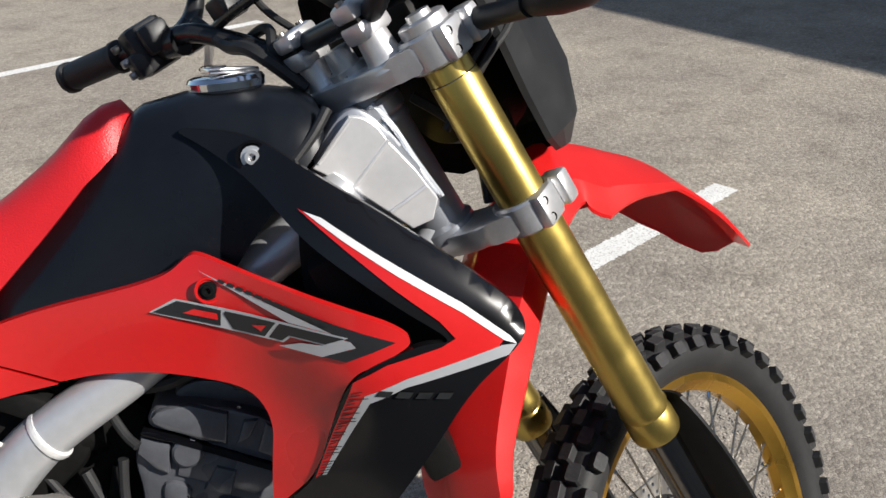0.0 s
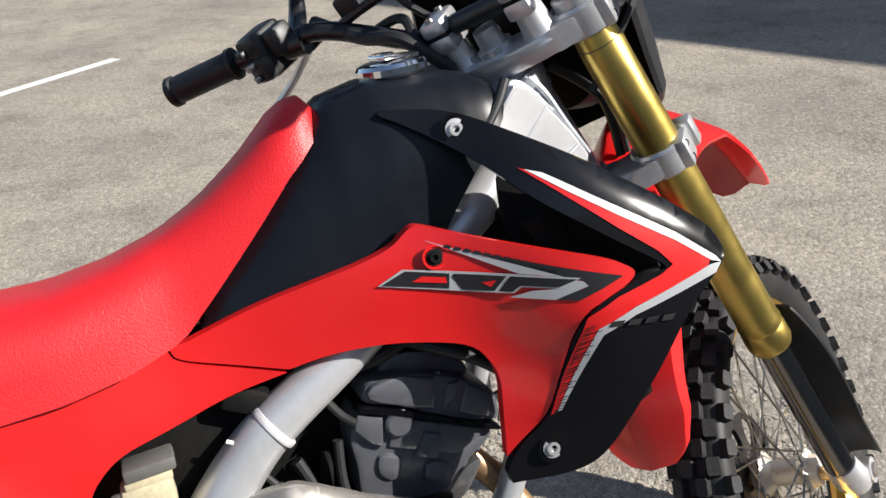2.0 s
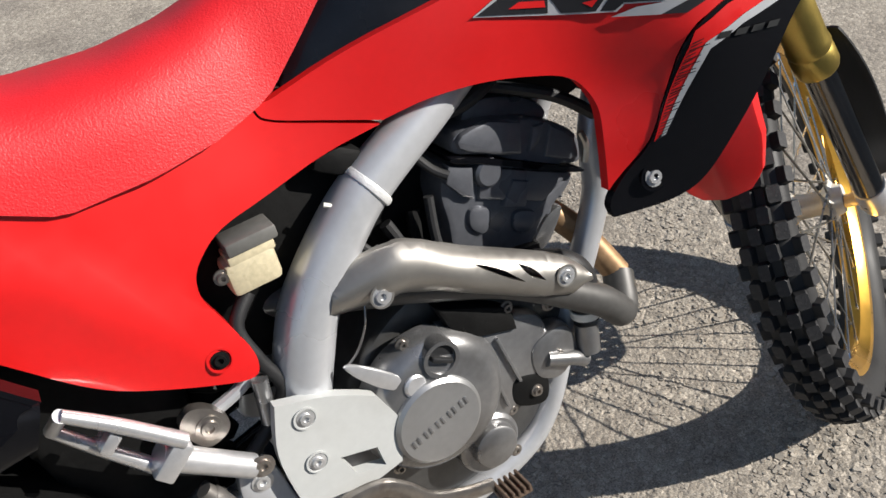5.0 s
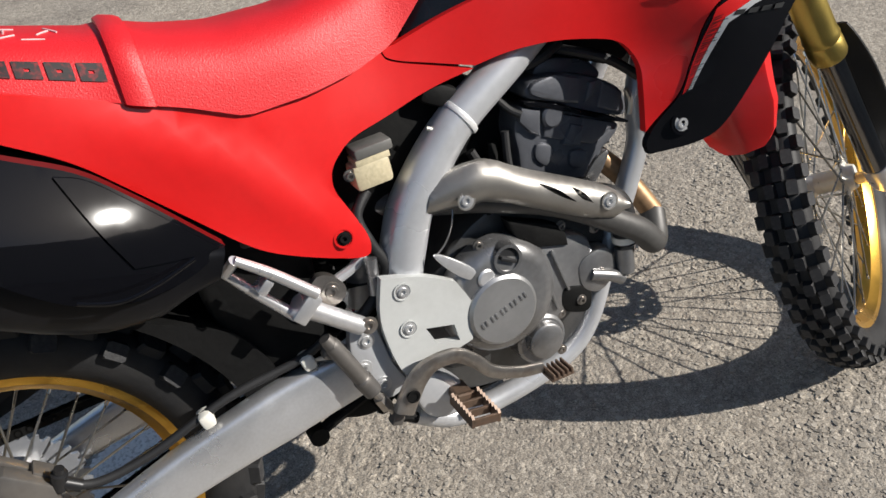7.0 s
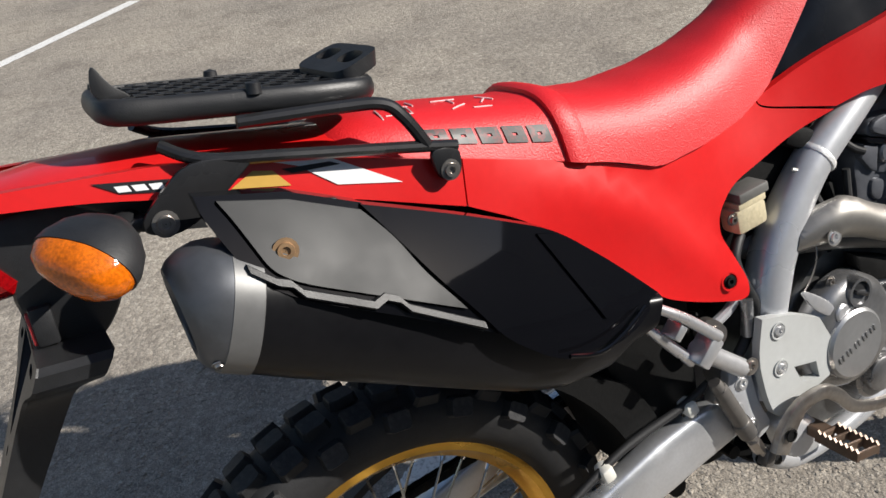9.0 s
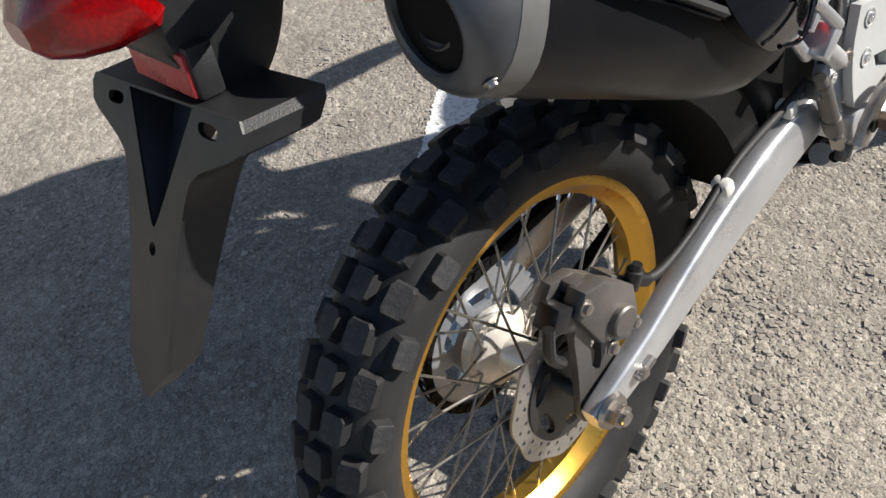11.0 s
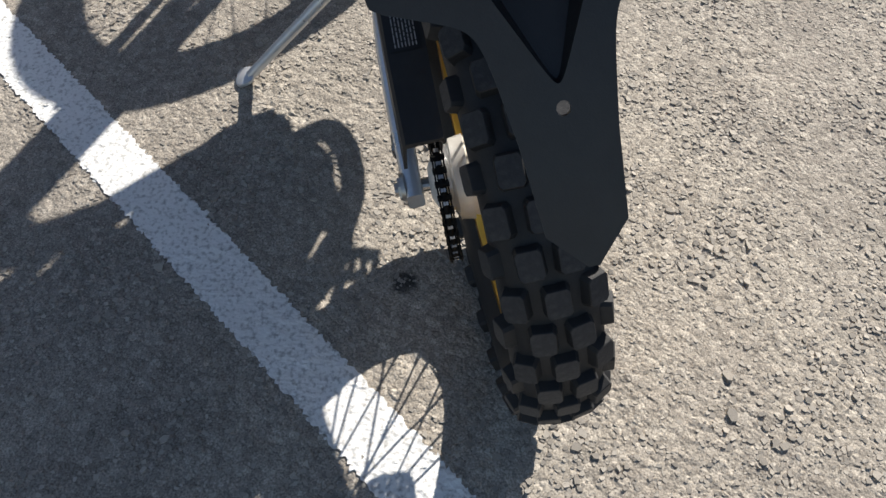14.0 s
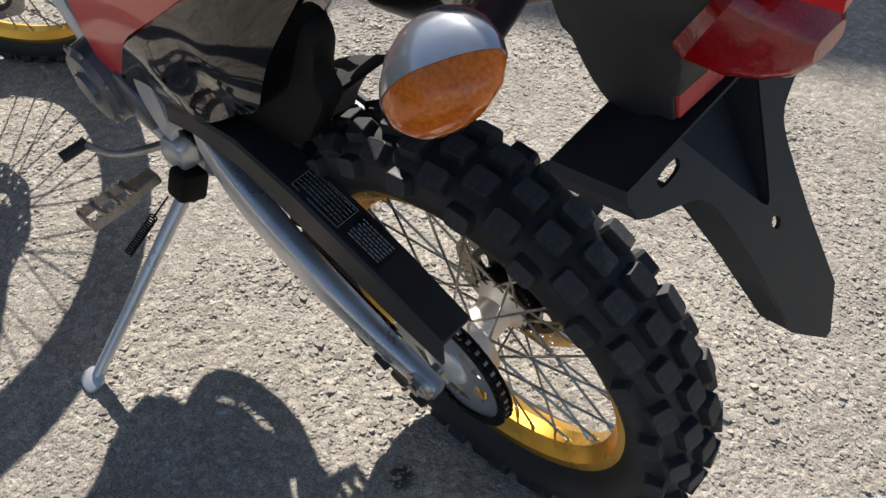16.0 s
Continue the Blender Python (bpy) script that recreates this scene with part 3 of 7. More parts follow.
def shroud_skin(x, z):
    """The skin of the shroud, whose upper edge rolls inwards."""
    top = float(np.interp(x, [0.834, 0.912, 1.013, 1.094, 1.133, 1.143], [1.022, 1.012, 0.952, 0.895, 0.862, 0.842]))
    d = max(0.0, top - z) * 0.8
    return body_skin(x, z) + 0.016 * math.exp(-d / 0.013) * max(0.0, min(1.0, (x - 0.93) / 0.1))


# -- wheels --
SIDEWALL = [(0.52, 0.0), (0.62, 0.05), (0.80, 0.16), (0.94, 0.32), (1.0, 0.5), (0.985, 0.66), (0.92, 0.79), (0.80, 0.88), (0.6, 0.945), (0.35, 0.985), (0.0, 1.0)]


def tyre_profile(radius, width, rim_r):
    """Section of the carcass as (across, radius) from one bead to the other."""
    half = [(f * width / 2, rim_r + h * (radius - rim_r)) for f, h in SIDEWALL]
    return [(-y, r) for y, r in half] + half[-2::-1]


TREAD = 0.0105


def knob(bm, a, b, h, taper=0.92):
    """A tread block a x b x h with a worn, slightly rounded top and a dust-grey crown."""
    rings = [(1.12, 1.12, -0.006), (1.03, 1.03, h * 0.3), (0.97, 0.97, h * 0.9), (taper, taper, h)]
    ring = [(-1, -0.74), (-0.76, -1), (0.76, -1), (1, -0.74), (1, 0.74), (0.76, 1), (-0.76, 1), (-1, 0.74)]
    vs = [[bm.verts.new((x * a / 2 * k, y * b / 2 * q, z)) for x, y in ring] for k, q, z in rings]
    for lo, hi in zip(vs, vs[1:]):
        for i in range(8):
            bm.faces.new((lo[i], lo[(i + 1) % 8], hi[(i + 1) % 8], hi[i]))
    crown = bm.faces.new(vs[-1])
    crown.material_index = 1
    return bm


def tread(root, radius, width, rim_r, pattern, rows, height):
    """Tread blocks standing on the carcass. pattern: (place across, block across, block round, shift)."""
    base = radius - height
    prof = tyre_profile(base, width - height * 0.6, rim_r)
    ys, rs = np.array([q[0] for q in prof][4:-4]), np.array([q[1] for q in prof][4:-4])
    jog = random.Random(rows)
    for f, a, b, shift in pattern:
        y = f * (width - height * 0.6) / 2
        rr = float(np.interp(y, ys, rs))
        slope = (float(np.interp(y + 0.004, ys, rs)) - float(np.interp(y - 0.004, ys, rs))) / 0.008
        first = None
        for i in range(rows):
            th = 2 * math.pi * (i + shift) / rows
            out = Vector((math.cos(th), 0, math.sin(th)))
            n = (out - Vector((0, slope, 0))).normalized()
            t = Vector((-math.sin(th), 0, math.cos(th)))
            x = t.cross(n).normalized()
            m = Matrix.Translation(out * rr + Vector((0, y, 0))) @ Matrix((x, t, n)).transposed().to_4x4() @ Matrix.Rotation(jog.uniform(-0.05, 0.05), 4, "Z")
            if first is None:
                first = o = part("tread_block", knob(bmesh.new(), a, b, height), RUBBER, root, smooth=False)
                o.data.materials.append(CROWN)
            else:
                o = first.copy()
                scene.collection.objects.link(o)
            o.matrix_local = m


def wheel(name, label, to_bike, radius, width, rim_r, rim_w, hub, pattern, rows, disc_side, disc_r):
    """A spoked wheel about the y axis, laid into the bike by the matrix to_bike."""
    hub_bm = lathe(bmesh.new(), hub, seg=40)
    root = part(name, hub_bm, HUBM, bike, label)
    part("tyre", lathe(bmesh.new(), tyre_profile(radius - TREAD, width - TREAD * 0.6, rim_r + 0.006), seg=96, caps=False), RUBBER, root, "black knobbly off-road tyre, dusty in the grooves", angle=60)
    tread(root, radius, width, rim_r + 0.006, pattern, rows, TREAD)
    h = rim_w / 2
    rim_prof = [(-h, rim_r + 0.011), (-h, rim_r + 0.013), (-h + 0.003, rim_r + 0.013), (-h + 0.004, rim_r + 0.002), (-h * 0.55, rim_r - 0.004), (-h * 0.3, rim_r - 0.004),
                (h * 0.3, rim_r - 0.004), (h * 0.55, rim_r - 0.004), (h - 0.004, rim_r + 0.002), (h - 0.003, rim_r + 0.013), (h, rim_r + 0.013), (h, rim_r + 0.011),
                (h - 0.002, rim_r - 0.002), (h * 0.6, rim_r - 0.009), (h * 0.35, rim_r - 0.017), (-h * 0.35, rim_r - 0.017), (-h * 0.6, rim_r - 0.009), (-h + 0.002, rim_r - 0.002)]
    rim = lathe(bmesh.new(), rim_prof, seg=96, closed=True)
    part("rim", rim, GOLDR, root, "gold anodised rim")
    n = 36
    flange = 0.034
    first = None
    nip_mesh = None
    for i in range(n):
        side = 1 if i % 2 else -1
        lead = 1 if (i // 2) % 2 else -1
        th = 2 * math.pi * i / n
        a = th + lead * radians(58)
        p0 = Vector((math.cos(a) * 0.031, side * flange, math.sin(a) * 0.031))
        p1 = Vector((math.cos(th) * (rim_r - 0.012), side * rim_w * 0.06, math.sin(th) * (rim_r - 0.012)))
        if first is None:
            ref_len = (p1 - p0).length
            bm = sweep(bmesh.new(), [Vector((0, 0, 0)), Vector((0, 0, ref_len))], 0.0018, 6)
            first = part("spoke", bm, SPOKE, root)
            nb = sweep(bmesh.new(), [Vector((0, 0, 0)), Vector((0, 0, 0.014))], [0.0034, 0.0026], 8)
            nip_mesh = part("spoke_nipple", nb, CHROME, root)
            s, q = first, nip_mesh
        else:
            s, q = first.copy(), nip_mesh.copy()
            scene.collection.objects.link(s), scene.collection.objects.link(q)
        rot = (p1 - p0).to_track_quat("Z", "Y").to_matrix().to_4x4()
        s.matrix_local = Matrix.Translation(p0) @ rot
        q.matrix_local = Matrix.Translation(p1) @ (p0 - p1).to_track_quat("Z", "Y").to_matrix().to_4x4()
    # brake disc with drilled holes
    y = disc_side
    inner = disc_r - 0.032
    edge = [(disc_r * (0.985 + 0.022 * math.sin(9 * a)) * math.cos(a), disc_r * (0.985 + 0.022 * math.sin(9 * a)) * math.sin(a), 1) for a in np.linspace(0, 2 * math.pi, 109)[:-1]]
    holes = [[(inner * math.cos(a), inner * math.sin(a), 1) for a in np.linspace(0, 2 * math.pi, 49)[:-1]]]
    for k in range(27):
        for j in range(2):
            a = 2 * math.pi * (k + 0.33 * j + (0.12 if k % 3 == 1 else 0)) / 27
            r = inner + (0.0095, 0.0215)[j] + (0.002 if k % 3 == 0 else 0)
            holes.append([(r * math.cos(a) + 0.0030 * math.cos(q), r * math.sin(a) + 0.0030 * math.sin(q), 1) for q in np.linspace(0, 2 * math.pi, 9)[:-1]])
    part("brake_disc", plate(edge, holes, y - 0.0018, y + 0.0018), DISC, root, "drilled wavy steel brake disc", smooth=False)
    rim_o = [((inner + 0.004) * math.cos(t), (inner + 0.004) * math.sin(t), 1) for t in np.linspace(0, 2 * math.pi, 49)[:-1]]
    gaps = [[(0.05 * math.cos(a), 0.05 * math.sin(a)), ((inner - 0.006) * math.cos(a + 0.2), (inner - 0.006) * math.sin(a + 0.2)), ((inner - 0.004) * math.cos(a + 0.55), (inner - 0.004) * math.sin(a + 0.55)),
             ((inner - 0.006) * math.cos(a + 0.85), (inner - 0.006) * math.sin(a + 0.85)), (0.05 * math.cos(a + 0.65), 0.05 * math.sin(a + 0.65))] for a in (2 * math.pi * k / 6 for k in range(6))]
    carrier = plate(rim_o, gaps, y - 0.004, y + 0.004)
    part("disc_carrier", carrier, BLACKM, root, "black disc carrier")
    root.matrix_local = to_bike
    return root


REAR_PATTERN = [(-0.36, 0.027, 0.033, 0.0), (0.36, 0.027, 0.033, 0.0), (0, 0.027, 0.033, 0.5), (-0.73, 0.025, 0.034, 0.5), (0.73, 0.025, 0.034, 0.5), (-0.965, 0.024, 0.030, 0.0), (0.965, 0.024, 0.030, 0.0)]
FRONT_PATTERN = [(-0.2, 0.016, 0.024, 0.0), (0.2, 0.016, 0.024, 0.5), (-0.6, 0.018, 0.024, 0.5), (0.6, 0.018, 0.024, 0.0), (-0.95, 0.018, 0.022, 0.0), (0.95, 0.018, 0.022, 0.5)]
REAR_HUB = [(-0.05, 0.012), (-0.05, 0.033), (-0.038, 0.036), (-0.034, 0.042), (-0.030, 0.036), (-0.02, 0.026), (0.02, 0.027), (0.028, 0.045), (0.033, 0.052), (0.04, 0.05), (0.06, 0.046), (0.066, 0.03), (0.066, 0.012)]
FRONT_HUB = [(-0.05, 0.012), (-0.05, 0.022), (-0.038, 0.026), (-0.034, 0.034), (-0.03, 0.03), (-0.02, 0.02), (0.02, 0.02), (0.03, 0.03), (0.034, 0.036), (0.04, 0.03), (0.05, 0.025), (0.05, 0.012)]
AXLE_Z = 0.328
rear = wheel("rear_wheel", "gold-rimmed spoked rear wheel", Matrix.Translation((0.003, 0.012, AXLE_Z)) @ Matrix.Rotation(radians(3.4), 4, "Z"), 0.3255, 0.109, 0.2275, 0.062, REAR_HUB, REAR_PATTERN, 22, -0.064, 0.103)
part("disc_hub", lathe(bmesh.new(), [(-0.040, 0.05), (-0.057, 0.049), (-0.061, 0.0455), (-0.060, 0.042), (-0.052, 0.036), (-0.050, 0.018), (-0.056, 0.014), (-0.062, 0.012)], seg=40), GLOSS, rear, "glossy black disc hub")
FRONT_AXLE = Vector((0.066, 0, -0.815))
wheel("front_wheel", "gold-rimmed spoked front wheel turned to the left", STEER_M @ Matrix.Translation(FRONT_AXLE), 0.345, 0.082, 0.267, 0.046, FRONT_HUB, FRONT_PATTERN, 44, 0.06, 0.128)


# -- fork, clamps --
def clamp(a, thick, name):
    """A forged fork clamp at the height a on the steering axis: a waisted plate, two bosses and split lugs."""
    out = [(0.058, -0.118), (0.062, -0.09), (0.046, -0.068), (0.026, -0.05), (0.024, 0.05), (0.046, 0.068), (0.062, 0.09), (0.058, 0.118), (0.008, 0.122), (-0.006, 0.1), (-0.03, 0.045), (-0.03, -0.045), (-0.006, -0.1), (0.008, -0.122)]
    bm = prism(out, -thick * 0.36, thick * 0.36, 0.004, 4)
    for v in bm.verts:
        x, y, z = v.co
        v.co = Vector((x, z, y + a))
    ob = part(name, steered(bm), ALU, bike, "cast silver fork clamp", angle=40)
    for s in (-1, 1):
        part("clamp_boss", steered(lathe(bmesh.new(), [(-thick * 0.5, 0.0285), (-thick * 0.5, 0.031), (-thick * 0.42, 0.0345), (thick * 0.42, 0.0345), (thick * 0.5, 0.032), (thick * 0.5, 0.0285)], axis_at=(0.03, s * 0.097, a), axis=(0, 0, 1), seg=32, caps=False)), ALU, ob, angle=40)
        for dx, w in ((0.026, 0.036), (0.062, 0.022)):
            part("split_lug", steered(box((dx, s * (0.119 - 0.0004 * dx), a), (w, 0.028, thick * 1.05), Matrix.Rotation(-s * 0.12, 3, "Z"), 0.005)), ALU, ob, angle=40)
    for s in (-1, 1):
        for e in (-0.27, 0.27):
            part("pinch_bolt", steered(lathe(bmesh.new(), [(0.0, 0.0048), (0.0008, 0.0046), (0.0008, 0.0036), (-0.004, 0.0034), (-0.004, 0)], axis_at=Vector((0.018, s * 0.1335, a + e * thick)), axis=(-0.1, s, 0), seg=16)), VOID, ob, "dark pinch bolt")
    return ob


clamp(0.010, 0.036, "top_clamp")
clamp(-0.185, 0.036, "bottom_clamp")
for s in (-1, 1):
    c = Vector((0.03, s * 0.097, 0))
    prof = [(0.036, 0.0), (0.036, 0.018), (0.034, 0.021), (0.028, 0.0245), (-0.024, 0.0252), (-0.026, 0.0261), (-0.25, 0.0272), (-0.46, 0.0278), (-0.468, 0.0295), (-0.474, 0.0275), (-0.48, 0.0295), (-0.502, 0.030), (-0.508, 0.028), (-0.508, 0.0)]
    leg = part("fork_leg", steered(lathe(bmesh.new(), prof, axis_at=c, axis=(0, 0, 1), seg=40)), GOLDF, bike, "gold anodised upside-down fork leg")
    part("fork_step", steered(lathe(bmesh.new(), [(-0.0262, 0.0260), (-0.0254, 0.0263), (-0.0246, 0.0253)], axis_at=c, axis=(0, 0, 1), seg=40, caps=False)), PIPE, leg, "thin dark step")
    part("fork_slider", steered(lathe(bmesh.new(), [(-0.5, 0.0), (-0.5, 0.0215), (-0.79, 0.0215), (-0.79, 0.0)], axis_at=c, axis=(0, 0, 1), seg=28)), STANCH, leg, "dark polished lower fork tube")
    foot = tube([(0.03, s * 0.097, -0.76), (0.036, s * 0.10, -0.80), (0.058, s * 0.098, -0.835)], [0.024, 0.026, 0.02], 16)
    sweep(foot, [Vector((0.059, s * 0.072, -0.815)), Vector((0.059, s * 0.126, -0.815))], 0.019, 20)
    part("axle_foot", steered(foot), ALU, leg, "cast silver axle foot")
    guard = []
    gl = curve_through([(0.066, s * 0.112, -0.475), (0.074, s * 0.116, -0.56), (0.082, s * 0.12, -0.68), (0.088, s * 0.12, -0.80)], 6)
    for i, p in enumerate(gl):
        k = i / (len(gl) - 1)
        w = 0.036 + 0.012 * math.sin(math.pi * min(1, k * 1.3))
        guard.append([p + Vector((0.012 * math.cos(t) - 0.012, s * w * math.sin(t) * 0.8 - s * 0.006, 0)) for t in np.linspace(-1.4, 1.4, 9)] +
                     [p + Vector((0.012 * math.cos(t) - 0.0155, s * w * math.sin(t) * 0.77 - s * 0.006, 0)) for t in np.linspace(1.4, -1.4, 9)])
    part("fork_guard", steered(loft(guard)), BLACKP, leg, "black plastic fork guard")
part("front_axle", steered(sweep(bmesh.new(), [Vector((0.059, -0.13, -0.815)), Vector((0.059, 0.13, -0.815))], 0.011, 16)), STEEL, bike, "steel axle")
part("steering_stem", steered(join(lathe(bmesh.new(), [(0.052, 0.0), (0.052, 0.014), (0.03, 0.016), (0.03, 0.021), (-0.2, 0.021), (-0.2, 0)], axis=(0, 0, 1), seg=24))), ALU, bike)

# front mudguard: a ridged arch from behind the wheel to the drooping tip
def front_mudguard():
    mid = curve_through([(-0.212, 0, -0.452), (-0.198, 0, -0.405), (-0.165, 0, -0.35), (-0.10, 0, -0.30), (-0.02, 0, -0.25), (0.07, 0, -0.20), (0.17, 0, -0.178), (0.245, 0, -0.215), (0.31, 0, -0.268), (0.365, 0, -0.318), (0.415, 0, -0.386), (0.454, 0, -0.455), (0.492, 0, -0.55)], 4)
    n = len(mid)
    secs = []
    keys = [0, 0.04, 0.1, 0.25, 0.4, 0.5, 0.58, 0.66, 0.75, 0.86, 0.94, 0.98, 1.0]
    for i, c in enumerate(mid):
        u = i / (n - 1)
        t = (mid[min(i + 1, n - 1)] - mid[max(i - 1, 0)]).normalized()
        o = Vector((0, -1, 0)).cross(t).normalized()
        o = o if o.z > 0 else -o
        half = float(np.interp(u, keys, [0.030, 0.05, 0.062, 0.064, 0.058, 0.056, 0.06, 0.064, 0.066, 0.064, 0.054, 0.042, 0.026]))
        drop = float(np.interp(u, keys, [0.010, 0.014, 0.018, 0.02, 0.03, 0.052, 0.07, 0.058, 0.046, 0.044, 0.036, 0.024, 0.012]))
        lip = float(np.interp(u, keys, [0.004, 0.008, 0.016, 0.03, 0.036, 0.03, 0.034, 0.012, 0.005, 0.004, 0.003, 0.002, 0.001]))
        shape = [(-1.0, -1, 1), (-0.985, -1, 0.45), (-0.96, -0.97, 0), (-0.62, -0.58, 0), (-0.3, -0.24, 0), (-0.08, -0.04, 0), (0, 0, 0)]
        shape = shape + [(-y, d, w) for y, d, w in shape[-2::-1]]
        ring = [c + Vector((0, y * half, 0)) + o * (d * drop - w * lip) for y, d, w in shape]
        ring += [c + Vector((0, y * half * 0.96, 0)) + o * (d * drop - w * lip - 0.004) for y, d, w in shape[::-1]]
        secs.append(ring)
    return loft(secs)


part("front_mudguard", steered(front_mudguard()), MUDRED, bike, "red plastic high front mudguard", angle=20)


# -- frame --
def both(pts):
    return [pts, [(x, -y, z) for x, y, z in pts]]


spar = [(0.995, -0.036, 0.938), (0.96, -0.054, 0.91), (0.9, -0.066, 0.868), (0.773, -0.075, 0.78), (0.668, -0.078, 0.712), (0.60, -0.08, 0.636), (0.572, -0.082, 0.58), (0.55, -0.084, 0.50), (0.535, -0.085, 0.43)]
for s in (-1, 1):
    pts = [(x, -s * y if s > 0 else y, z) for x, y, z in spar]
    sp = part("main_spar", sweep(bmesh.new(), curve_through(pts, 8), [0.026, 0.026, 0.025, 0.024, 0.027, 0.031, 0.031, 0.028, 0.026], 22), FRAME, bike, "silver painted frame spar")
    d = (Vector(pts[4]) - Vector(pts[3])).normalized()
    c = Vector(pts[4]) - d * 0.016
    part("weld_seam", lathe(bmesh.new(), [(-0.0045, 0.0265), (-0.0035, 0.0284), (0, 0.0292), (0.0035, 0.0284), (0.0045, 0.0265)], axis_at=c, axis=d, seg=28), WELD, sp, "bright weld bead")
HEAD_AXIS = Vector((-math.sin(RAKE), 0, math.cos(RAKE)))
head_tube = part("head_tube", lathe(bmesh.new(), [(0.0, 0.0), (0.0, 0.03), (-0.004, 0.0345), (-0.016, 0.0345), (-0.02, 0.031), (-0.024, 0.033), (-0.03, 0.033), (-0.034, 0.0305), (-0.15, 0.0305), (-0.155, 0.036), (-0.168, 0.036), (-0.168, 0)],
                                    axis_at=AXIS_TOP + HEAD_AXIS * -0.012, axis=HEAD_AXIS, seg=40), SATIN, bike, "satin silver head tube")
HEAD_SIDE = HEAD_AXIS.cross(Vector((0, 1, 0)))
for k in range(13):
    a, q = -0.062 - 0.0052 * k, radians(62)
    n = Vector((0, -1, 0)) * math.sin(q) + HEAD_SIDE * -math.cos(q) * -1
    c = AXIS_TOP + HEAD_AXIS * (a - 0.012) + n * 0.0305
    part("stamped_mark", box(c, (0.0045, 0.0008, 0.0032), Matrix((n.cross(HEAD_AXIS).normalized(), n, HEAD_AXIS)).transposed(), 0.0), DARKC, head_tube)
gusset = part("frame_gusset", prism([(0.960, 0.962), (0.992, 1.012), (1.014, 1.024), (1.040, 1.004), (1.094, 0.93), (1.096, 0.906), (1.066, 0.886), (1.0, 0.925)], -0.038, 0.038, 0.006, 3), SATIN, bike, "cast silver gusset behind the head tube", angle=25)
part("gusset_face", prism([(0.966, 0.964, 1), (1.006, 1.014, 1), (1.020, 1.012), (1.034, 1.002), (1.043, 0.988, 1), (1.004, 0.941, 1)], -0.037, -0.0485, 0.0014, 3), CASTM, gusset, "bright cast face", angle=20)
part("gusset_face", prism([(1.0045, 0.940, 1), (1.044, 0.986, 1), (1.070, 0.955, 1), (1.092, 0.922, 1), (1.086, 0.900, 1), (1.064, 0.892, 1)], -0.037, -0.0455, 0.0014, 3), CASTM, gusset, "bright cast face", angle=20)
for a, b in (((0.972, 0.968), (1.010, 1.013)), ((1.004, 0.940), (1.044, 0.987)), ((1.042, 0.912), (1.080, 0.936))):
    part("gusset_rib", tube([(a[0], -0.0475, a[1]), ((a[0] + b[0]) / 2, -0.0475, (a[1] + b[1]) / 2), (b[0], -0.0465, b[1])], 0.0022, 8), CASTM, gusset)
part("gusset_weld", tube([(1.03, -0.030, 1.022), (1.05, -0.032, 1.0), (1.072, -0.034, 0.962), (1.098, -0.034, 0.922)], 0.0042, 8), SATIN, gusset, "weld bead")
down = [(1.09, -0.012, 0.88), (1.02, -0.03, 0.77), (0.965, -0.055, 0.67), (0.958, -0.06, 0.60), (0.926, -0.065, 0.53), (0.893, -0.065, 0.465), (0.845, -0.065, 0.348), (0.79, -0.065, 0.299), (0.69, -0.065, 0.276), (0.60, -0.066, 0.278), (0.54, -0.07, 0.315)]
for pts in both(down):
    part("down_tube", sweep(bmesh.new(), curve_through(pts, 8), 0.0165, 16), FRAME, bike, "silver painted down tube")
sub = [(0.74, -0.045, 0.79), (0.5, -0.05, 0.80), (0.2, -0.06, 0.865), (-0.05, -0.055, 0.93)]
for pts in both(sub):
    part("subframe_rail", sweep(bmesh.new(), curve_through(pts, 6), 0.012, 12), BLACKM, bike, "black seat rail")
# -- bodywork --
RED_FRONT = [(1.042, 0.836), (1.019, 0.852), (0.896, 0.891), (0.852, 0.908), (0.842, 0.904), (0.824, 0.889), (0.79, 0.877), (0.692, 0.853), (0.616, 0.829, 1), (0.599, 0.828, 1), (0.604, 0.813), (0.706, 0.784, 1),
             (0.751, 0.793), (0.81, 0.794), (0.887, 0.778), (0.908, 0.745), (0.902, 0.70), (0.899, 0.655, 1), (0.907, 0.664), (0.944, 0.701), (0.98, 0.804), (1.014, 0.819)]
SIDE_COVER = [(0.597, 0.826, 1), (0.603, 0.811), (0.703, 0.781, 1), (0.646, 0.769), (0.585, 0.75), (0.53, 0.738), (0.5, 0.712), (0.496, 0.686), (0.51, 0.655), (0.527, 0.612), (0.52, 0.586), (0.454, 0.611), (0.402, 0.637), (0.372, 0.662), (0.342, 0.694), (0.305, 0.733),
              (0.231, 0.81), (0.167, 0.851, 1), (0.176, 0.899, 1), (0.318, 0.846), (0.416, 0.803)]
TAIL_COVER = [(0.174, 0.899, 1), (0.165, 0.852, 1), (0.05, 0.902), (-0.08, 0.95), (-0.175, 0.979), (-0.25, 0.995, 1), (-0.245, 1.01, 1), (-0.1, 0.988), (-0.024, 0.969)]
SHROUD = [(0.834, 1.018), (0.912, 1.010), (1.013, 0.950), (1.094, 0.893), (1.133, 0.860), (1.143, 0.842), (1.133, 0.826), (1.086, 0.788), (0.99, 0.641), (0.956, 0.627), (0.9, 0.625, 1), (0.896, 0.64), (0.91, 0.664), (0.944, 0.699), (0.982, 0.806), (1.044, 0.834),
          (1.077, 0.833), (1.029, 0.866), (0.954, 0.922), (0.915, 0.965), (0.87, 0.998)]
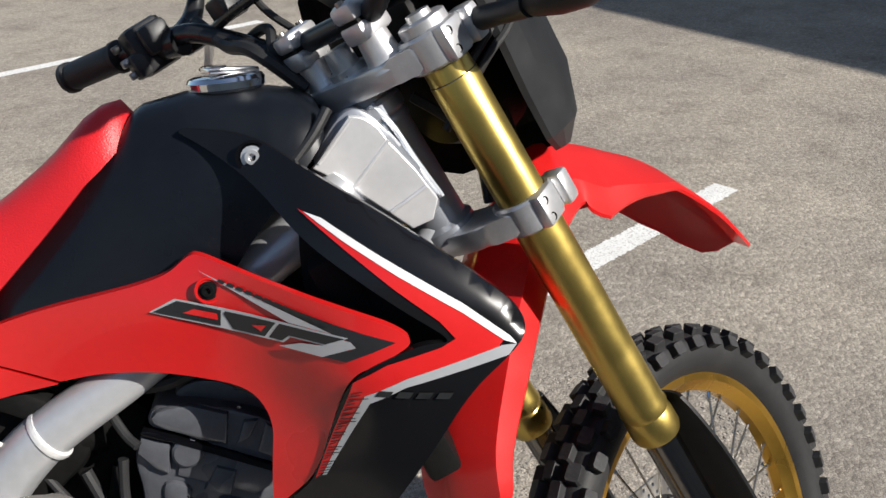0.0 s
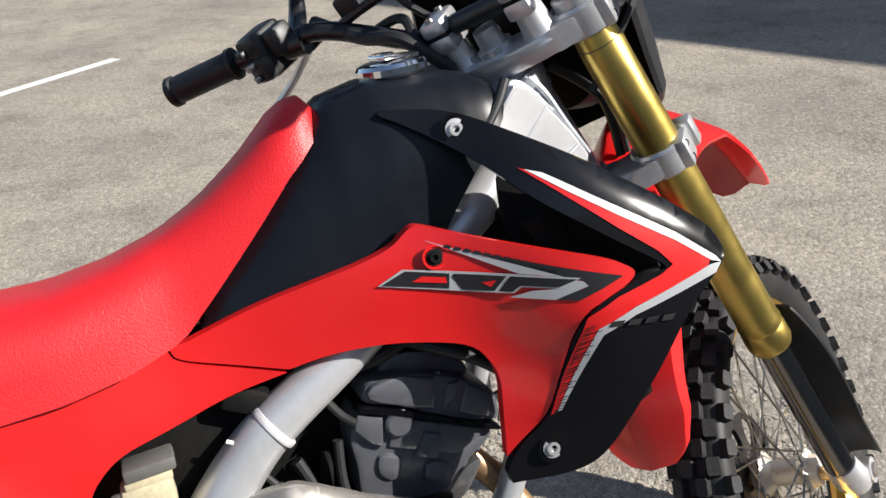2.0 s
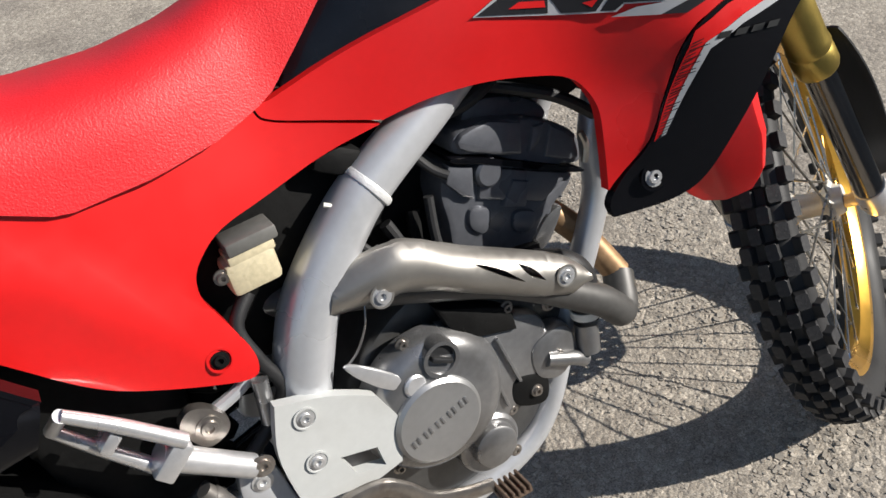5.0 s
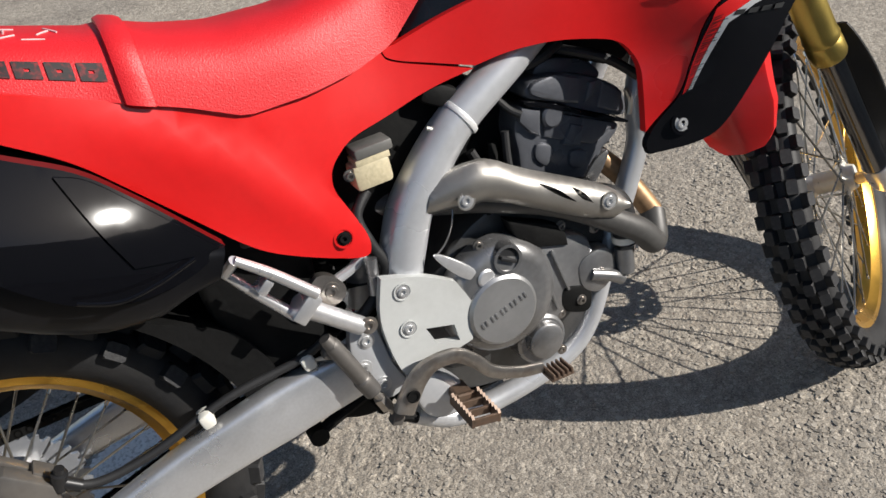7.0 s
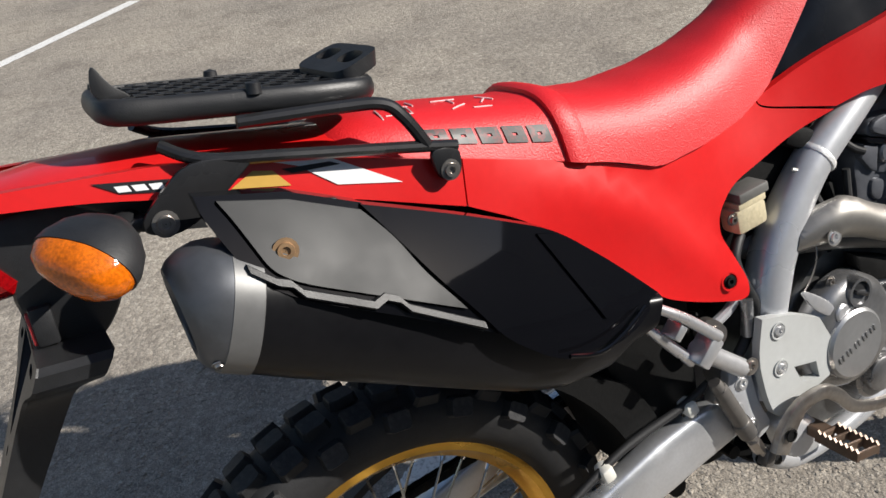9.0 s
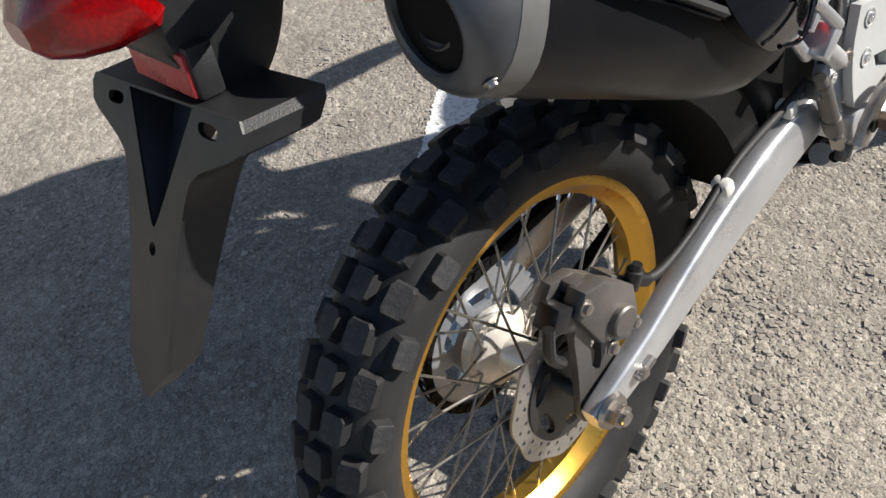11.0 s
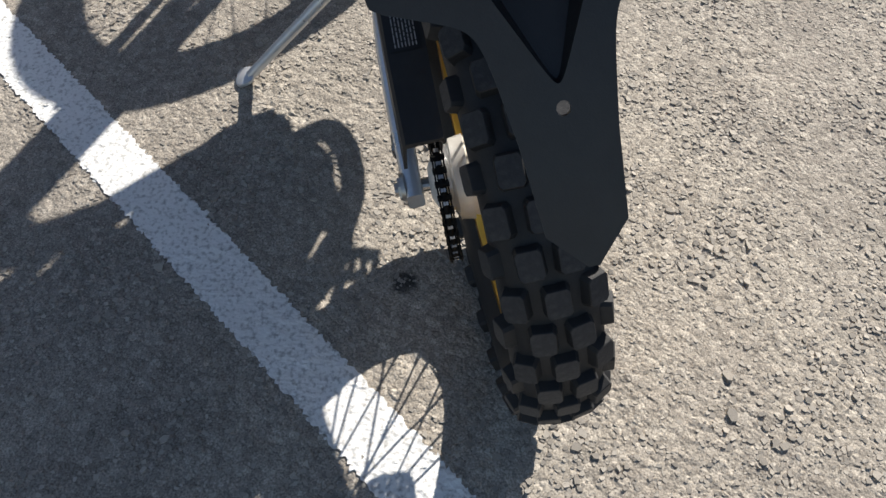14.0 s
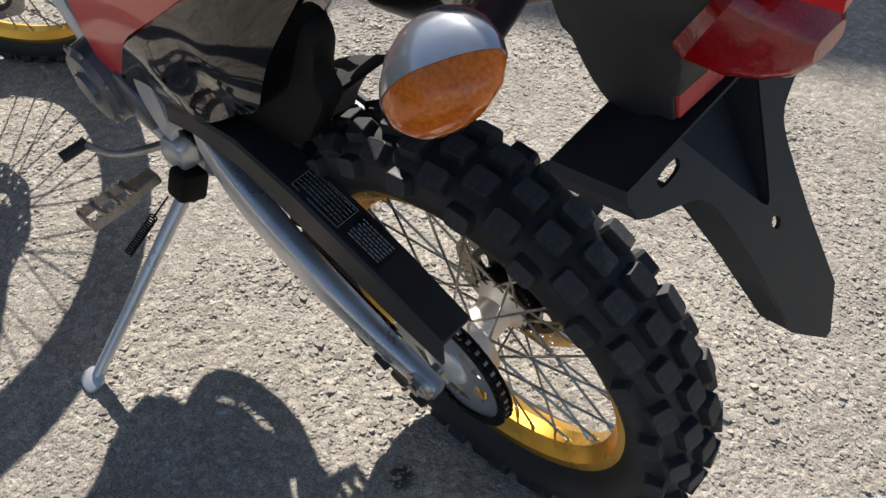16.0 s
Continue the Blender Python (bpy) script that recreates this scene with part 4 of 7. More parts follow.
for s in (-1, 1):
    def put(name, outline, mat, label, thick, offset=0.0, step=0.025, parent=None, per=5, skin=body_skin):
        bm = skin_panel(outline, skin, thick, step=step, offset=offset, per=per)
        return part(name, bm if s < 0 else mirrored(bm), mat, parent or bike, label, angle=45)

    red = put("radiator_cowl", RED_FRONT, RED, "red plastic cowl panel with dark and silver graphics", 0.012)
    side = put("side_cover", SIDE_COVER, RED if s < 0 else RED, "red plastic side cover", 0.012)
    tail = put("tail_side_cover", TAIL_COVER, RED, "red tail cover with white and yellow stripes", 0.012)
    shroud = put("radiator_shroud", SHROUD, SHINY, "black radiator shroud with red and silver stripes", 0.010, offset=-0.002, skin=shroud_skin, step=0.014)


def section(w_top, w_side, z_top, z_bot, n=10, crown=0.25):
    """Half-round seat or tank section from the right edge over the top to the left edge, as (y, z)."""
    pts = []
    for k in range(2 * n + 1):
        t = math.pi * k / (2 * n)
        c, s = math.cos(t), math.sin(t)
        y = -math.copysign(abs(c) ** 0.6, c)
        z = abs(s) ** 0.55
        w = w_side + (w_top - w_side) * z
        pts.append((y * w, z_bot + (z_top - z_bot) * z))
    return pts


def saddle(stations, name, mat, label, within=None):
    secs = []
    keys = np.array(stations, float)
    for x in np.linspace(keys[0, 0], keys[-1, 0], 48):
        zt, zb, wt, ws = (float(np.interp(x, keys[:, 0], keys[:, k])) for k in (1, 2, 3, 4))
        ring = [Vector((x, y, z)) for y, z in section(wt, ws, zt, zb)]
        if within:
            for p in ring:
                lim = -within(p.x, p.z) - 0.012
                if p.z < 0.9:
                    p.y = max(-lim, min(lim, p.y))
        secs.append(ring)
    return part(name, loft(secs), mat, bike, label, angle=60)


seat = saddle([(0.045, 0.955, 0.945, 0.03, 0.05), (0.07, 0.966, 0.935, 0.055, 0.075), (0.12, 0.962, 0.915, 0.065, 0.085), (0.2, 0.944, 0.886, 0.07, 0.09), (0.29, 0.922, 0.855, 0.074, 0.092), (0.31, 0.924, 0.848, 0.077, 0.095), (0.36, 0.908, 0.83, 0.08, 0.096),
               (0.42, 0.897, 0.803, 0.082, 0.097), (0.5, 0.898, 0.806, 0.076, 0.092), (0.56, 0.909, 0.815, 0.064, 0.084), (0.615, 0.928, 0.832, 0.052, 0.072), (0.66, 0.952, 0.875, 0.047, 0.069), (0.71, 0.989, 0.925, 0.044, 0.064),
               (0.752, 1.030, 0.97, 0.042, 0.058), (0.772, 1.040, 0.985, 0.037, 0.052), (0.785, 1.039, 1.0, 0.030, 0.044), (0.793, 1.031, 1.008, 0.021, 0.033), (0.796, 1.022, 1.012, 0.011, 0.02)], "seat", VINYL, "red vinyl seat with a strap and faint chalky scrawl")
tank = saddle([(0.635, 0.852, 0.83, 0.04, 0.048), (0.66, 0.885, 0.82, 0.052, 0.064), (0.72, 0.945, 0.80, 0.062, 0.084), (0.78, 1.012, 0.80, 0.066, 0.1), (0.80, 1.034, 0.80, 0.07, 0.106), (0.85, 1.045, 0.835, 0.08, 0.108), (0.90, 1.045, 0.905, 0.084, 0.102), (0.93, 1.043, 0.942, 0.085, 0.1),
               (0.955, 1.038, 0.968, 0.082, 0.096), (0.972, 1.03, 0.988, 0.075, 0.088), (0.98, 1.016, 1.0, 0.066, 0.076)], "fuel_tank", TANKP, "matt black plastic fuel tank", body_skin)

# muffler: a rounded box along a slanted axis
MUF_A, MUF_B = Vector((-0.084, -0.150, 0.885)), Vector((0.305, -0.142, 0.708))
MD = (MUF_B - MUF_A).normalized()
MS = Vector((0, 1, 0))
MU = MD.cross(MS).normalized()
if MU.z < 0:
    MU = -MU


def muf_ring(u, hw, hh, n=32, dy=0.0, dz=0.0, p=0.6, slant=0.0):
    c = MUF_A + MD * u + MS * dy + MU * dz
    out = []
    for k in range(n):
        t = 2 * math.pi * k / n
        a, b = math.cos(t), math.sin(t)
        z = math.copysign(abs(b) ** p, b)
        out.append(c + MS * math.copysign(abs(a) ** p, a) * hw + MU * z * hh - MD * slant * (z * 0.5 + 0.5))
    return out


muf = part("muffler", loft([muf_ring(0.006, 0.0535, 0.0565, dz=-0.0232, p=0.85), muf_ring(0.05, 0.053, 0.0595, dz=-0.0266, dy=0.001, p=0.85), muf_ring(0.1, 0.052, 0.062, dz=-0.0298, dy=0.002, p=0.85), muf_ring(0.15, 0.051, 0.065, dz=-0.0325, dy=0.003, p=0.85), muf_ring(0.2, 0.05, 0.068, dz=-0.0353, dy=0.004, p=0.85), muf_ring(0.25, 0.0487, 0.0703, dz=-0.0386, dy=0.005, p=0.85), muf_ring(0.3, 0.047, 0.072, dz=-0.0419, dy=0.006, p=0.85),
                            muf_ring(0.335, 0.0455, 0.0695, dz=-0.0452, dy=0.007, p=0.85), muf_ring(0.365, 0.0435, 0.064, dz=-0.048, dy=0.008, p=0.85), muf_ring(0.395, 0.040, 0.054, dz=-0.049, dy=0.009, p=0.85), muf_ring(0.42, 0.035, 0.044, dz=-0.046, dy=0.01), muf_ring(0.45, 0.027, 0.029, dz=-0.034, dy=0.008), muf_ring(0.475, 0.021, 0.021, dz=-0.022)]), MUFB, bike, "matt black slanted muffler")
part("muffler_band", loft([muf_ring(0.010, 0.0530, 0.0560, dz=-0.0236, p=0.85), muf_ring(0.009, 0.0548, 0.0578, dz=-0.0234, p=0.85), muf_ring(-0.017, 0.0548, 0.0578, dz=-0.0205, p=0.85), muf_ring(-0.018, 0.0530, 0.0560, dz=-0.0205, p=0.85)], caps=False), material("pale_muffler_band", (0.17, 0.17, 0.168), 0.5, metal=0.5, vary=0.1), muf, "pale grey muffler band")
part("muffler_cap", loft([muf_ring(-0.016, 0.0542, 0.0572, dz=-0.0203, p=0.85), muf_ring(-0.019, 0.0538, 0.0566, dz=-0.0202, p=0.87, slant=0.008), muf_ring(-0.023, 0.0515, 0.054, dz=-0.021, p=0.9, slant=0.018), muf_ring(-0.027, 0.047, 0.049, dz=-0.0235, p=0.95, slant=0.027), muf_ring(-0.030, 0.041, 0.0425, dz=-0.0265, p=1.0, slant=0.033), muf_ring(-0.031, 0.036, 0.0365, dz=-0.0285, p=1.0, slant=0.035), muf_ring(-0.030, 0.0325, 0.0328, dz=-0.0295, p=1.0, slant=0.033), muf_ring(-0.026, 0.0312, 0.0315, dz=-0.0295, p=1.0, slant=0.031)], caps=False), CAPG, muf, "grey metal muffler end cap")
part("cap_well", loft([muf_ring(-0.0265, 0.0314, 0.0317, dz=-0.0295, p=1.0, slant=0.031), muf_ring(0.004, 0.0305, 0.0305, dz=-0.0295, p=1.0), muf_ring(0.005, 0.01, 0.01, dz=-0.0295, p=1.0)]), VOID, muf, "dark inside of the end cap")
part("outlet_pipe", lathe(bmesh.new(), [(-0.036, 0.0182), (-0.038, 0.0168), (-0.036, 0.0150), (0.004, 0.0150), (0.004, 0.002), (0.0045, 0.0182)], axis_at=MUF_A - MU * 0.0295, axis=MD, seg=28), PIPE, muf, "dark outlet pipe")

# swingarm
def beam(pts, hw, hh, seg=24):
    line = curve_through(pts, 8)
    n = len(line)
    secs = []
    for i, p in enumerate(line):
        t = (line[min(i + 1, n - 1)] - line[max(i - 1, 0)]).normalized()
        s = Vector((0, 1, 0))
        s = (s - t * t.y).normalized()
        u = s.cross(t)
        w, h = (float(np.interp(i / (n - 1), np.linspace(0, 1, len(a)), a)) for a in (hw, hh))
        ring = []
        for k in range(seg):
            a = 2 * math.pi * k / seg
            ring.append(p + s * math.copysign(abs(math.cos(a)) ** 0.45, math.cos(a)) * w + u * math.copysign(abs(math.sin(a)) ** 0.45, math.sin(a)) * h)
        secs.append(ring)
    return loft(secs)


ARM = [(0.475, -0.085, 0.432), (0.36, -0.085, 0.412), (0.22, -0.093, 0.384), (0.08, -0.104, 0.348), (-0.02, -0.107, 0.322)]
for s in (-1, 1):
    bow = {0.475: 0.0, 0.36: 0.022, 0.22: 0.028, 0.08: 0.02, -0.02: 0.014}
    pts = [(x, y if s < 0 else bow[x] - y, z) for x, y, z in ARM]
    part("swingarm", beam(pts, [0.018, 0.019, 0.017, 0.014, 0.011], [0.036, 0.04, 0.034, 0.025, 0.018]), SWARM, bike, "brushed aluminium swingarm")

header = [(0.905, -0.028, 0.585), (0.937, -0.046, 0.545), (0.968, -0.07, 0.485), (0.946, -0.10, 0.456), (0.905, -0.112, 0.496), (0.80, -0.104, 0.565), (0.70, -0.095, 0.605), (0.62, -0.07, 0.62), (0.54, -0.03, 0.63), (0.46, -0.03, 0.64), (0.38, -0.07, 0.66)]
hd = part("exhaust_header", sweep(bmesh.new(), curve_through(header[2:], 10), 0.019, 18), PIPE, bike, "grey exhaust header pipe")
part("header_bend", sweep(bmesh.new(), curve_through(header[:3], 8), 0.0165, 18), RUST, hd, "heat-stained bare pipe")
# -- small hardware --
def bolt(pos, axis, r, parent, mat=None, h=0.004, socket=True, label=""):
    """A cap screw with a washer and a socket."""
    prof = [(0, r * 1.45), (h * 0.3, r * 1.45), (h * 0.35, r), (h, r * 0.92)]
    prof += [(h, r * 0.5), (h * 0.3, r * 0.42), (h * 0.3, 0.0005)] if socket else [(h * 1.1, r * 0.5), (h * 1.15, 0.0005)]
    return part("bolt", lathe(bmesh.new(), prof, axis_at=pos, axis=axis, seg=16, caps=False), mat or ZINC, parent, label)


def on_skin(x, z, lift=0.0):
    return Vector((x, body_skin(x, z) - lift, z))


red_r = [o for o in bike.children if o.name == "radiator_cowl"][0]
side_r = [o for o in bike.children if o.name == "side_cover"][0]
tail_r = [o for o in bike.children if o.name == "tail_side_cover"][0]
shroud_r = [o for o in bike.children if o.name == "radiator_shroud"][0]


def decal(name, outline, mat, parent, lift=0.0012, label="", per=3, base=0.0):
    return part(name, skin_panel(outline, shroud_skin if parent is shroud_r else body_skin, 0.0012, step=0.012 if parent is shroud_r else 0.02, offset=base - lift, edge=0, per=per), mat, parent, label)


for x, z, r, par, base in ((0.912, 0.990, 0.0075, shroud_r, 0.0), (0.861, 0.875, 0.006, red_r, 0.0), (0.943, 0.659, 0.0075, shroud_r, 0.0), (0.492, 0.625, 0.006, side_r, 0.0)):
    part("bolt_recess", lathe(bmesh.new(), [(0.0, r * 1.9), (0.0022, r * 2.1), (0.0022, r * 1.75), (0.0005, r * 1.6), (0.0005, 0.001)], axis_at=on_skin(x, z), axis=(-0.1, -1, 0.15), seg=24), GLOSS if par is shroud_r else RED, par)
    # Screws on the red panels are near-black to paint a deep dark hole.
    bolt(on_skin(x, z, 0.001), (-0.1, -1, 0.15), r, par, ZINC if par is shroud_r else VOID)

# graphics on the shroud
SH = -0.002
decal("red_stripe", [(0.949, 0.951, 1), (0.961, 0.946, 1), (0.987, 0.924, 1), (1.03, 0.894, 1), (1.084, 0.86, 1), (1.119, 0.833, 1), (1.113, 0.826, 1), (1.031, 0.804, 1), (0.994, 0.787, 1), (0.951, 0.706, 1), (0.942, 0.698, 1), (0.979, 0.786, 1), (0.984, 0.8, 1), (1.015, 0.817, 1), (1.062, 0.83, 1), (1.076, 0.837, 1), (1.063, 0.853, 1), (1.027, 0.882, 1), (0.985, 0.919, 1)], RED, shroud_r, 0.0012, "red stripe", base=SH)
decal("silver_stripe", [(0.954, 0.949, 1), (0.969, 0.944, 1), (1.013, 0.914, 1), (1.085, 0.867, 1), (1.125, 0.835, 1), (1.13, 0.828, 1), (1.119, 0.832, 1), (1.084, 0.859, 1), (1.03, 0.894, 1), (0.987, 0.924, 1)], DECALW, shroud_r, 0.0018, "white edge stripe", base=SH)
decal("silver_stripe", [(1.13, 0.828, 1), (1.122, 0.819, 1), (1.03, 0.796, 1), (0.997, 0.780, 1), (0.953, 0.704, 1), (0.949, 0.703, 1), (0.993, 0.787, 1), (1.031, 0.804, 1), (1.117, 0.828, 1)], DECALS, shroud_r, 0.0018, "silver edge stripe", base=SH)
for k in range(4):
    x0, z0 = 1.004 + 0.0175 * k, 0.7905 - 0.0012 * k
    decal("model_mark", [(x0 - 0.002, z0 - 0.0026, 1), (x0 + 0.010, z0 - 0.0034, 1), (x0 + 0.0145, z0 + 0.0022, 1), (x0 + 0.002, z0 + 0.003, 1)], GUARDG, shroud_r, 0.0024, base=SH)
rnd = random.Random(5)
for k in range(30):
    u = k / 29
    x0, z0 = 0.944 + 0.037 * u, 0.7 + 0.088 * u
    w = 0.010 + 0.010 * u
    j = rnd.uniform(0.35, 1.0)
    decal("hatch_line", [(x0, z0, 1), (x0 + w * j, z0 + 0.003, 1), (x0 + w * j, z0 + 0.0038, 1), (x0, z0 + 0.0011, 1)], DECALK, shroud_r, 0.0022, base=SH)

# graphics on the red cowl: dark arrow, silver flashes and three slanted strokes with silver edges
decal("dark_arrow", [(0.883, 0.88, 1), (0.971, 0.852, 1), (1.024, 0.836, 1), (0.98, 0.818, 1), (0.959, 0.821, 1), (0.989, 0.831, 1), (0.985, 0.837, 1), (0.972, 0.842, 1), (0.939, 0.856, 1)], DECALK, red_r, 0.0012, "black graphic")
decal("silver_flash", [(0.853, 0.893, 1), (0.864, 0.888, 1), (0.939, 0.856, 1), (0.97, 0.843, 1), (0.932, 0.85, 1)], DECALS, red_r, 0.0018)
decal("silver_flash", [(0.921, 0.8265, 1), (0.941, 0.832, 1), (0.96, 0.832, 1), (0.974, 0.84, 1), (0.985, 0.837, 1), (0.989, 0.832, 1), (0.959, 0.821, 1)], DECALS, red_r, 0.0024)
decal("emblem_edge", [(0.8029, 0.8547, 1), (0.8284, 0.8676, 1), (0.9833, 0.8407, 1), (0.964, 0.8319, 1), (0.9324, 0.8364, 1), (0.9255, 0.8305, 1), (0.89, 0.836, 1), (0.873, 0.8395, 1)], DECALS, red_r, 0.0024)
for outline in ([(0.8063, 0.8552, 1), (0.8303, 0.8658, 1), (0.8708, 0.8576, 1), (0.8688, 0.8425, 1)], [(0.8727, 0.8545, 1), (0.8747, 0.8569, 1), (0.92, 0.8492, 1), (0.9088, 0.8346, 1), (0.8800, 0.8398, 1)], [(0.9233, 0.8487, 1), (0.9796, 0.8399, 1), (0.9625, 0.8336, 1), (0.9312, 0.8381, 1), (0.9243, 0.8323, 1), (0.9122, 0.8341, 1)]):
    decal("emblem_block", outline, DECALK, red_r, 0.003)
decal("emblem_slit", [(0.835, 0.8545, 1), (0.8453, 0.8585, 1), (0.8670, 0.8545, 1), (0.8672, 0.8484, 1)], RED, red_r, 0.0036)
decal("emblem_slit", [(0.898, 0.8451, 1), (0.9113, 0.8459, 1), (0.9057, 0.8394, 1)], RED, red_r, 0.0036)
for k in range(12):
    x0, z0 = 0.872 + 0.0082 * k, 0.8865 - 0.0029 * k
    decal("small_mark", [(x0, z0, 1), (x0 + 0.006, z0 - 0.0022, 1), (x0 + 0.0035, z0 - 0.0052, 1), (x0 - 0.0025, z0 - 0.003, 1)], DECALK, red_r, 0.0024)
# stripes on the tail
decal("white_stripe", [(-0.015, 0.962, 1), (0.034, 0.953, 1), (0.107, 0.899, 1), (0.043, 0.919, 1), (0.011, 0.949, 1)], DECALW, tail_r, 0.0012, "white stripe")
decal("grey_stripe", [(-0.004, 0.951, 1), (0.042, 0.9425, 1), (0.052, 0.9365, 1), (0.005, 0.944, 1)], GUARDG, tail_r, 0.0018)
decal("yellow_stripe", [(-0.03, 0.958, 1), (-0.012, 0.952, 1), (0.0, 0.9335, 1), (-0.054, 0.949, 1)], DECALY, tail_r, 0.0012, "yellow stripe")
decal("black_stripe", [(-0.165, 0.9925, 1), (-0.09, 0.9725, 1), (-0.1, 0.9635, 1), (-0.145, 0.977, 1)], DECALK, tail_r, 0.0012)
for k in range(3):
    decal("small_mark", [(-0.148 + 0.014 * k, 0.9845 - 0.0035 * k, 1), (-0.137 + 0.014 * k, 0.982 - 0.0035 * k, 1), (-0.135 + 0.014 * k, 0.976 - 0.0035 * k, 1), (-0.146 + 0.014 * k, 0.9785 - 0.0035 * k, 1)], DECALW, tail_r, 0.0018)

# duct and radiator behind the shroud, near-black with the shade of the recess put in
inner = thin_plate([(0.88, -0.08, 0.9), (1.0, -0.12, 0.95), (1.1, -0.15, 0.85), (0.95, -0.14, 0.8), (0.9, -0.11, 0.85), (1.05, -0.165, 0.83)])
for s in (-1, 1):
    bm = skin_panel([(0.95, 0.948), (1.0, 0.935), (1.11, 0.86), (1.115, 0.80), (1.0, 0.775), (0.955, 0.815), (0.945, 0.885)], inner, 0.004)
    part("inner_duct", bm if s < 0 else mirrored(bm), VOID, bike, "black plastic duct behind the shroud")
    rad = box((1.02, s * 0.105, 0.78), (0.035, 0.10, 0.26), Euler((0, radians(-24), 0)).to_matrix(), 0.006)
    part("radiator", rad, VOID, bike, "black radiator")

# seat: seam, strap and marks
def seat_point(x, y):
    keys = [(0.07, 0.966, 0.055), (0.12, 0.962, 0.065), (0.2, 0.944, 0.07), (0.29, 0.922, 0.074), (0.31, 0.924, 0.077), (0.36, 0.908, 0.08), (0.42, 0.897, 0.082)]
    return float(np.interp(x, [k[0] for k in keys], [k[1] for k in keys]))


def seat_section(x, lift):
    ks = np.array([(0.12, 0.962, 0.915, 0.065, 0.085), (0.2, 0.944, 0.886, 0.07, 0.09), (0.29, 0.922, 0.855, 0.074, 0.092), (0.31, 0.924, 0.848, 0.077, 0.095), (0.36, 0.908, 0.83, 0.08, 0.096), (0.42, 0.897, 0.803, 0.082, 0.097)])
    zt, zb, wt, ws = (float(np.interp(x, ks[:, 0], ks[:, k])) for k in (1, 2, 3, 4))
    return [Vector((x, y, z)) for y, z in section(wt + lift, ws + lift, zt + lift, zb)]


strap = []
for x, lift in ((0.300, 0.0), (0.301, 0.0045), (0.308, 0.006), (0.322, 0.006), (0.329, 0.0045), (0.330, 0.0)):
    strap.append(seat_section(x, lift))
part("strap", loft(strap, caps=False, closed=False), VINYL, seat, "red vinyl passenger strap")
# dark bars where the maker's name is printed on the seat side
def seat_side(x, f, lift=0.0012):
    ks = np.array([(0.12, 0.962, 0.915, 0.065, 0.085), (0.2, 0.944, 0.886, 0.07, 0.09), (0.29, 0.922, 0.855, 0.074, 0.092)])
    zt, zb, wt, ws = (float(np.interp(x, ks[:, 0], ks[:, k])) for k in (1, 2, 3, 4))
    z = f
    w = ws + (wt - ws) * z
    c = max(0.0, 1 - (z ** (1 / 0.55)) ** 2) ** 0.5
    return Vector((x, -(c ** 0.6) * w - lift, zb + (zt - zb) * z + lift * 0.5))


def seat_mark(x0, x1, f0, f1, mat, slant=0.0):
    bm = bmesh.new()
    n = 5
    lo = [bm.verts.new(seat_side(x0 + (x1 - x0) * k / n, f0)) for k in range(n + 1)]
    hi = [bm.verts.new(seat_side(x0 + slant + (x1 - x0) * k / n, f1)) for k in range(n + 1)]
    mid = [bm.verts.new(seat_side(x0 + slant / 2 + (x1 - x0) * k / n, (f0 + f1) / 2)) for k in range(n + 1)]
    for a, b in ((lo, mid), (mid, hi)):
        for k in range(n):
            bm.faces.new((a[k], a[k + 1], b[k + 1], b[k]))
    return part("printed_mark", bm, mat, seat, "worn dark printed mark")


WORNK = material("worn_black_print", (0.022, 0.016, 0.016), 0.5, vary=0.2, dirt=(0.4, 0.015, 0.02), dirt_amount=0.45, dirt_scale=160)
for k in range(5):
    x0 = 0.150 + 0.0292 * k
    seat_mark(x0, x0 + 0.0245, 0.32, 0.44, WORNK)
    seat_mark(x0, x0 + 0.0095, 0.44, 0.49, WORNK)
    seat_mark(x0 + 0.015, x0 + 0.0245, 0.44, 0.49, WORNK)
    seat_mark(x0, x0 + 0.0245, 0.49, 0.60, WORNK)
CHALK = material("chalk_scrawl", (0.72, 0.45, 0.45), 0.8, vary=0.3)
for x, y, dx, dy in ((0.12, -0.055, 0.0, 0.02), (0.125, -0.05, 0.03, 0.0), (0.155, -0.05, 0.0, 0.018), (0.13, -0.03, 0.028, -0.002), (0.165, -0.03, 0.0, 0.02), (0.2, -0.05, 0.02, 0.01), (0.21, -0.035, 0.0, 0.02), (0.225, -0.05, 0.022, 0.0), (0.24, -0.04, 0.012, 0.016), (0.19, -0.02, 0.03, 0.004), (0.26, -0.03, -0.012, 0.02)):
    def on_top(px, py):
        zt, wt = seat_point(px, 0), float(np.interp(px, [0.12, 0.2, 0.29], [0.065, 0.07, 0.074]))
        c = min(1.0, abs(py) / wt) ** (1 / 0.6)
        sn = max(0.0, 1 - c * c) ** 0.5
        zb = float(np.interp(px, [0.12, 0.2, 0.29], [0.915, 0.886, 0.855]))
        return Vector((px, py, zb + (zt - zb) * sn ** 0.55 + 0.0008))
    part("chalk_line", sweep(bmesh.new(), [on_top(x + dx * k / 5, y + dy * k / 5) for k in range(6)], 0.0011, 5), CHALK, seat)

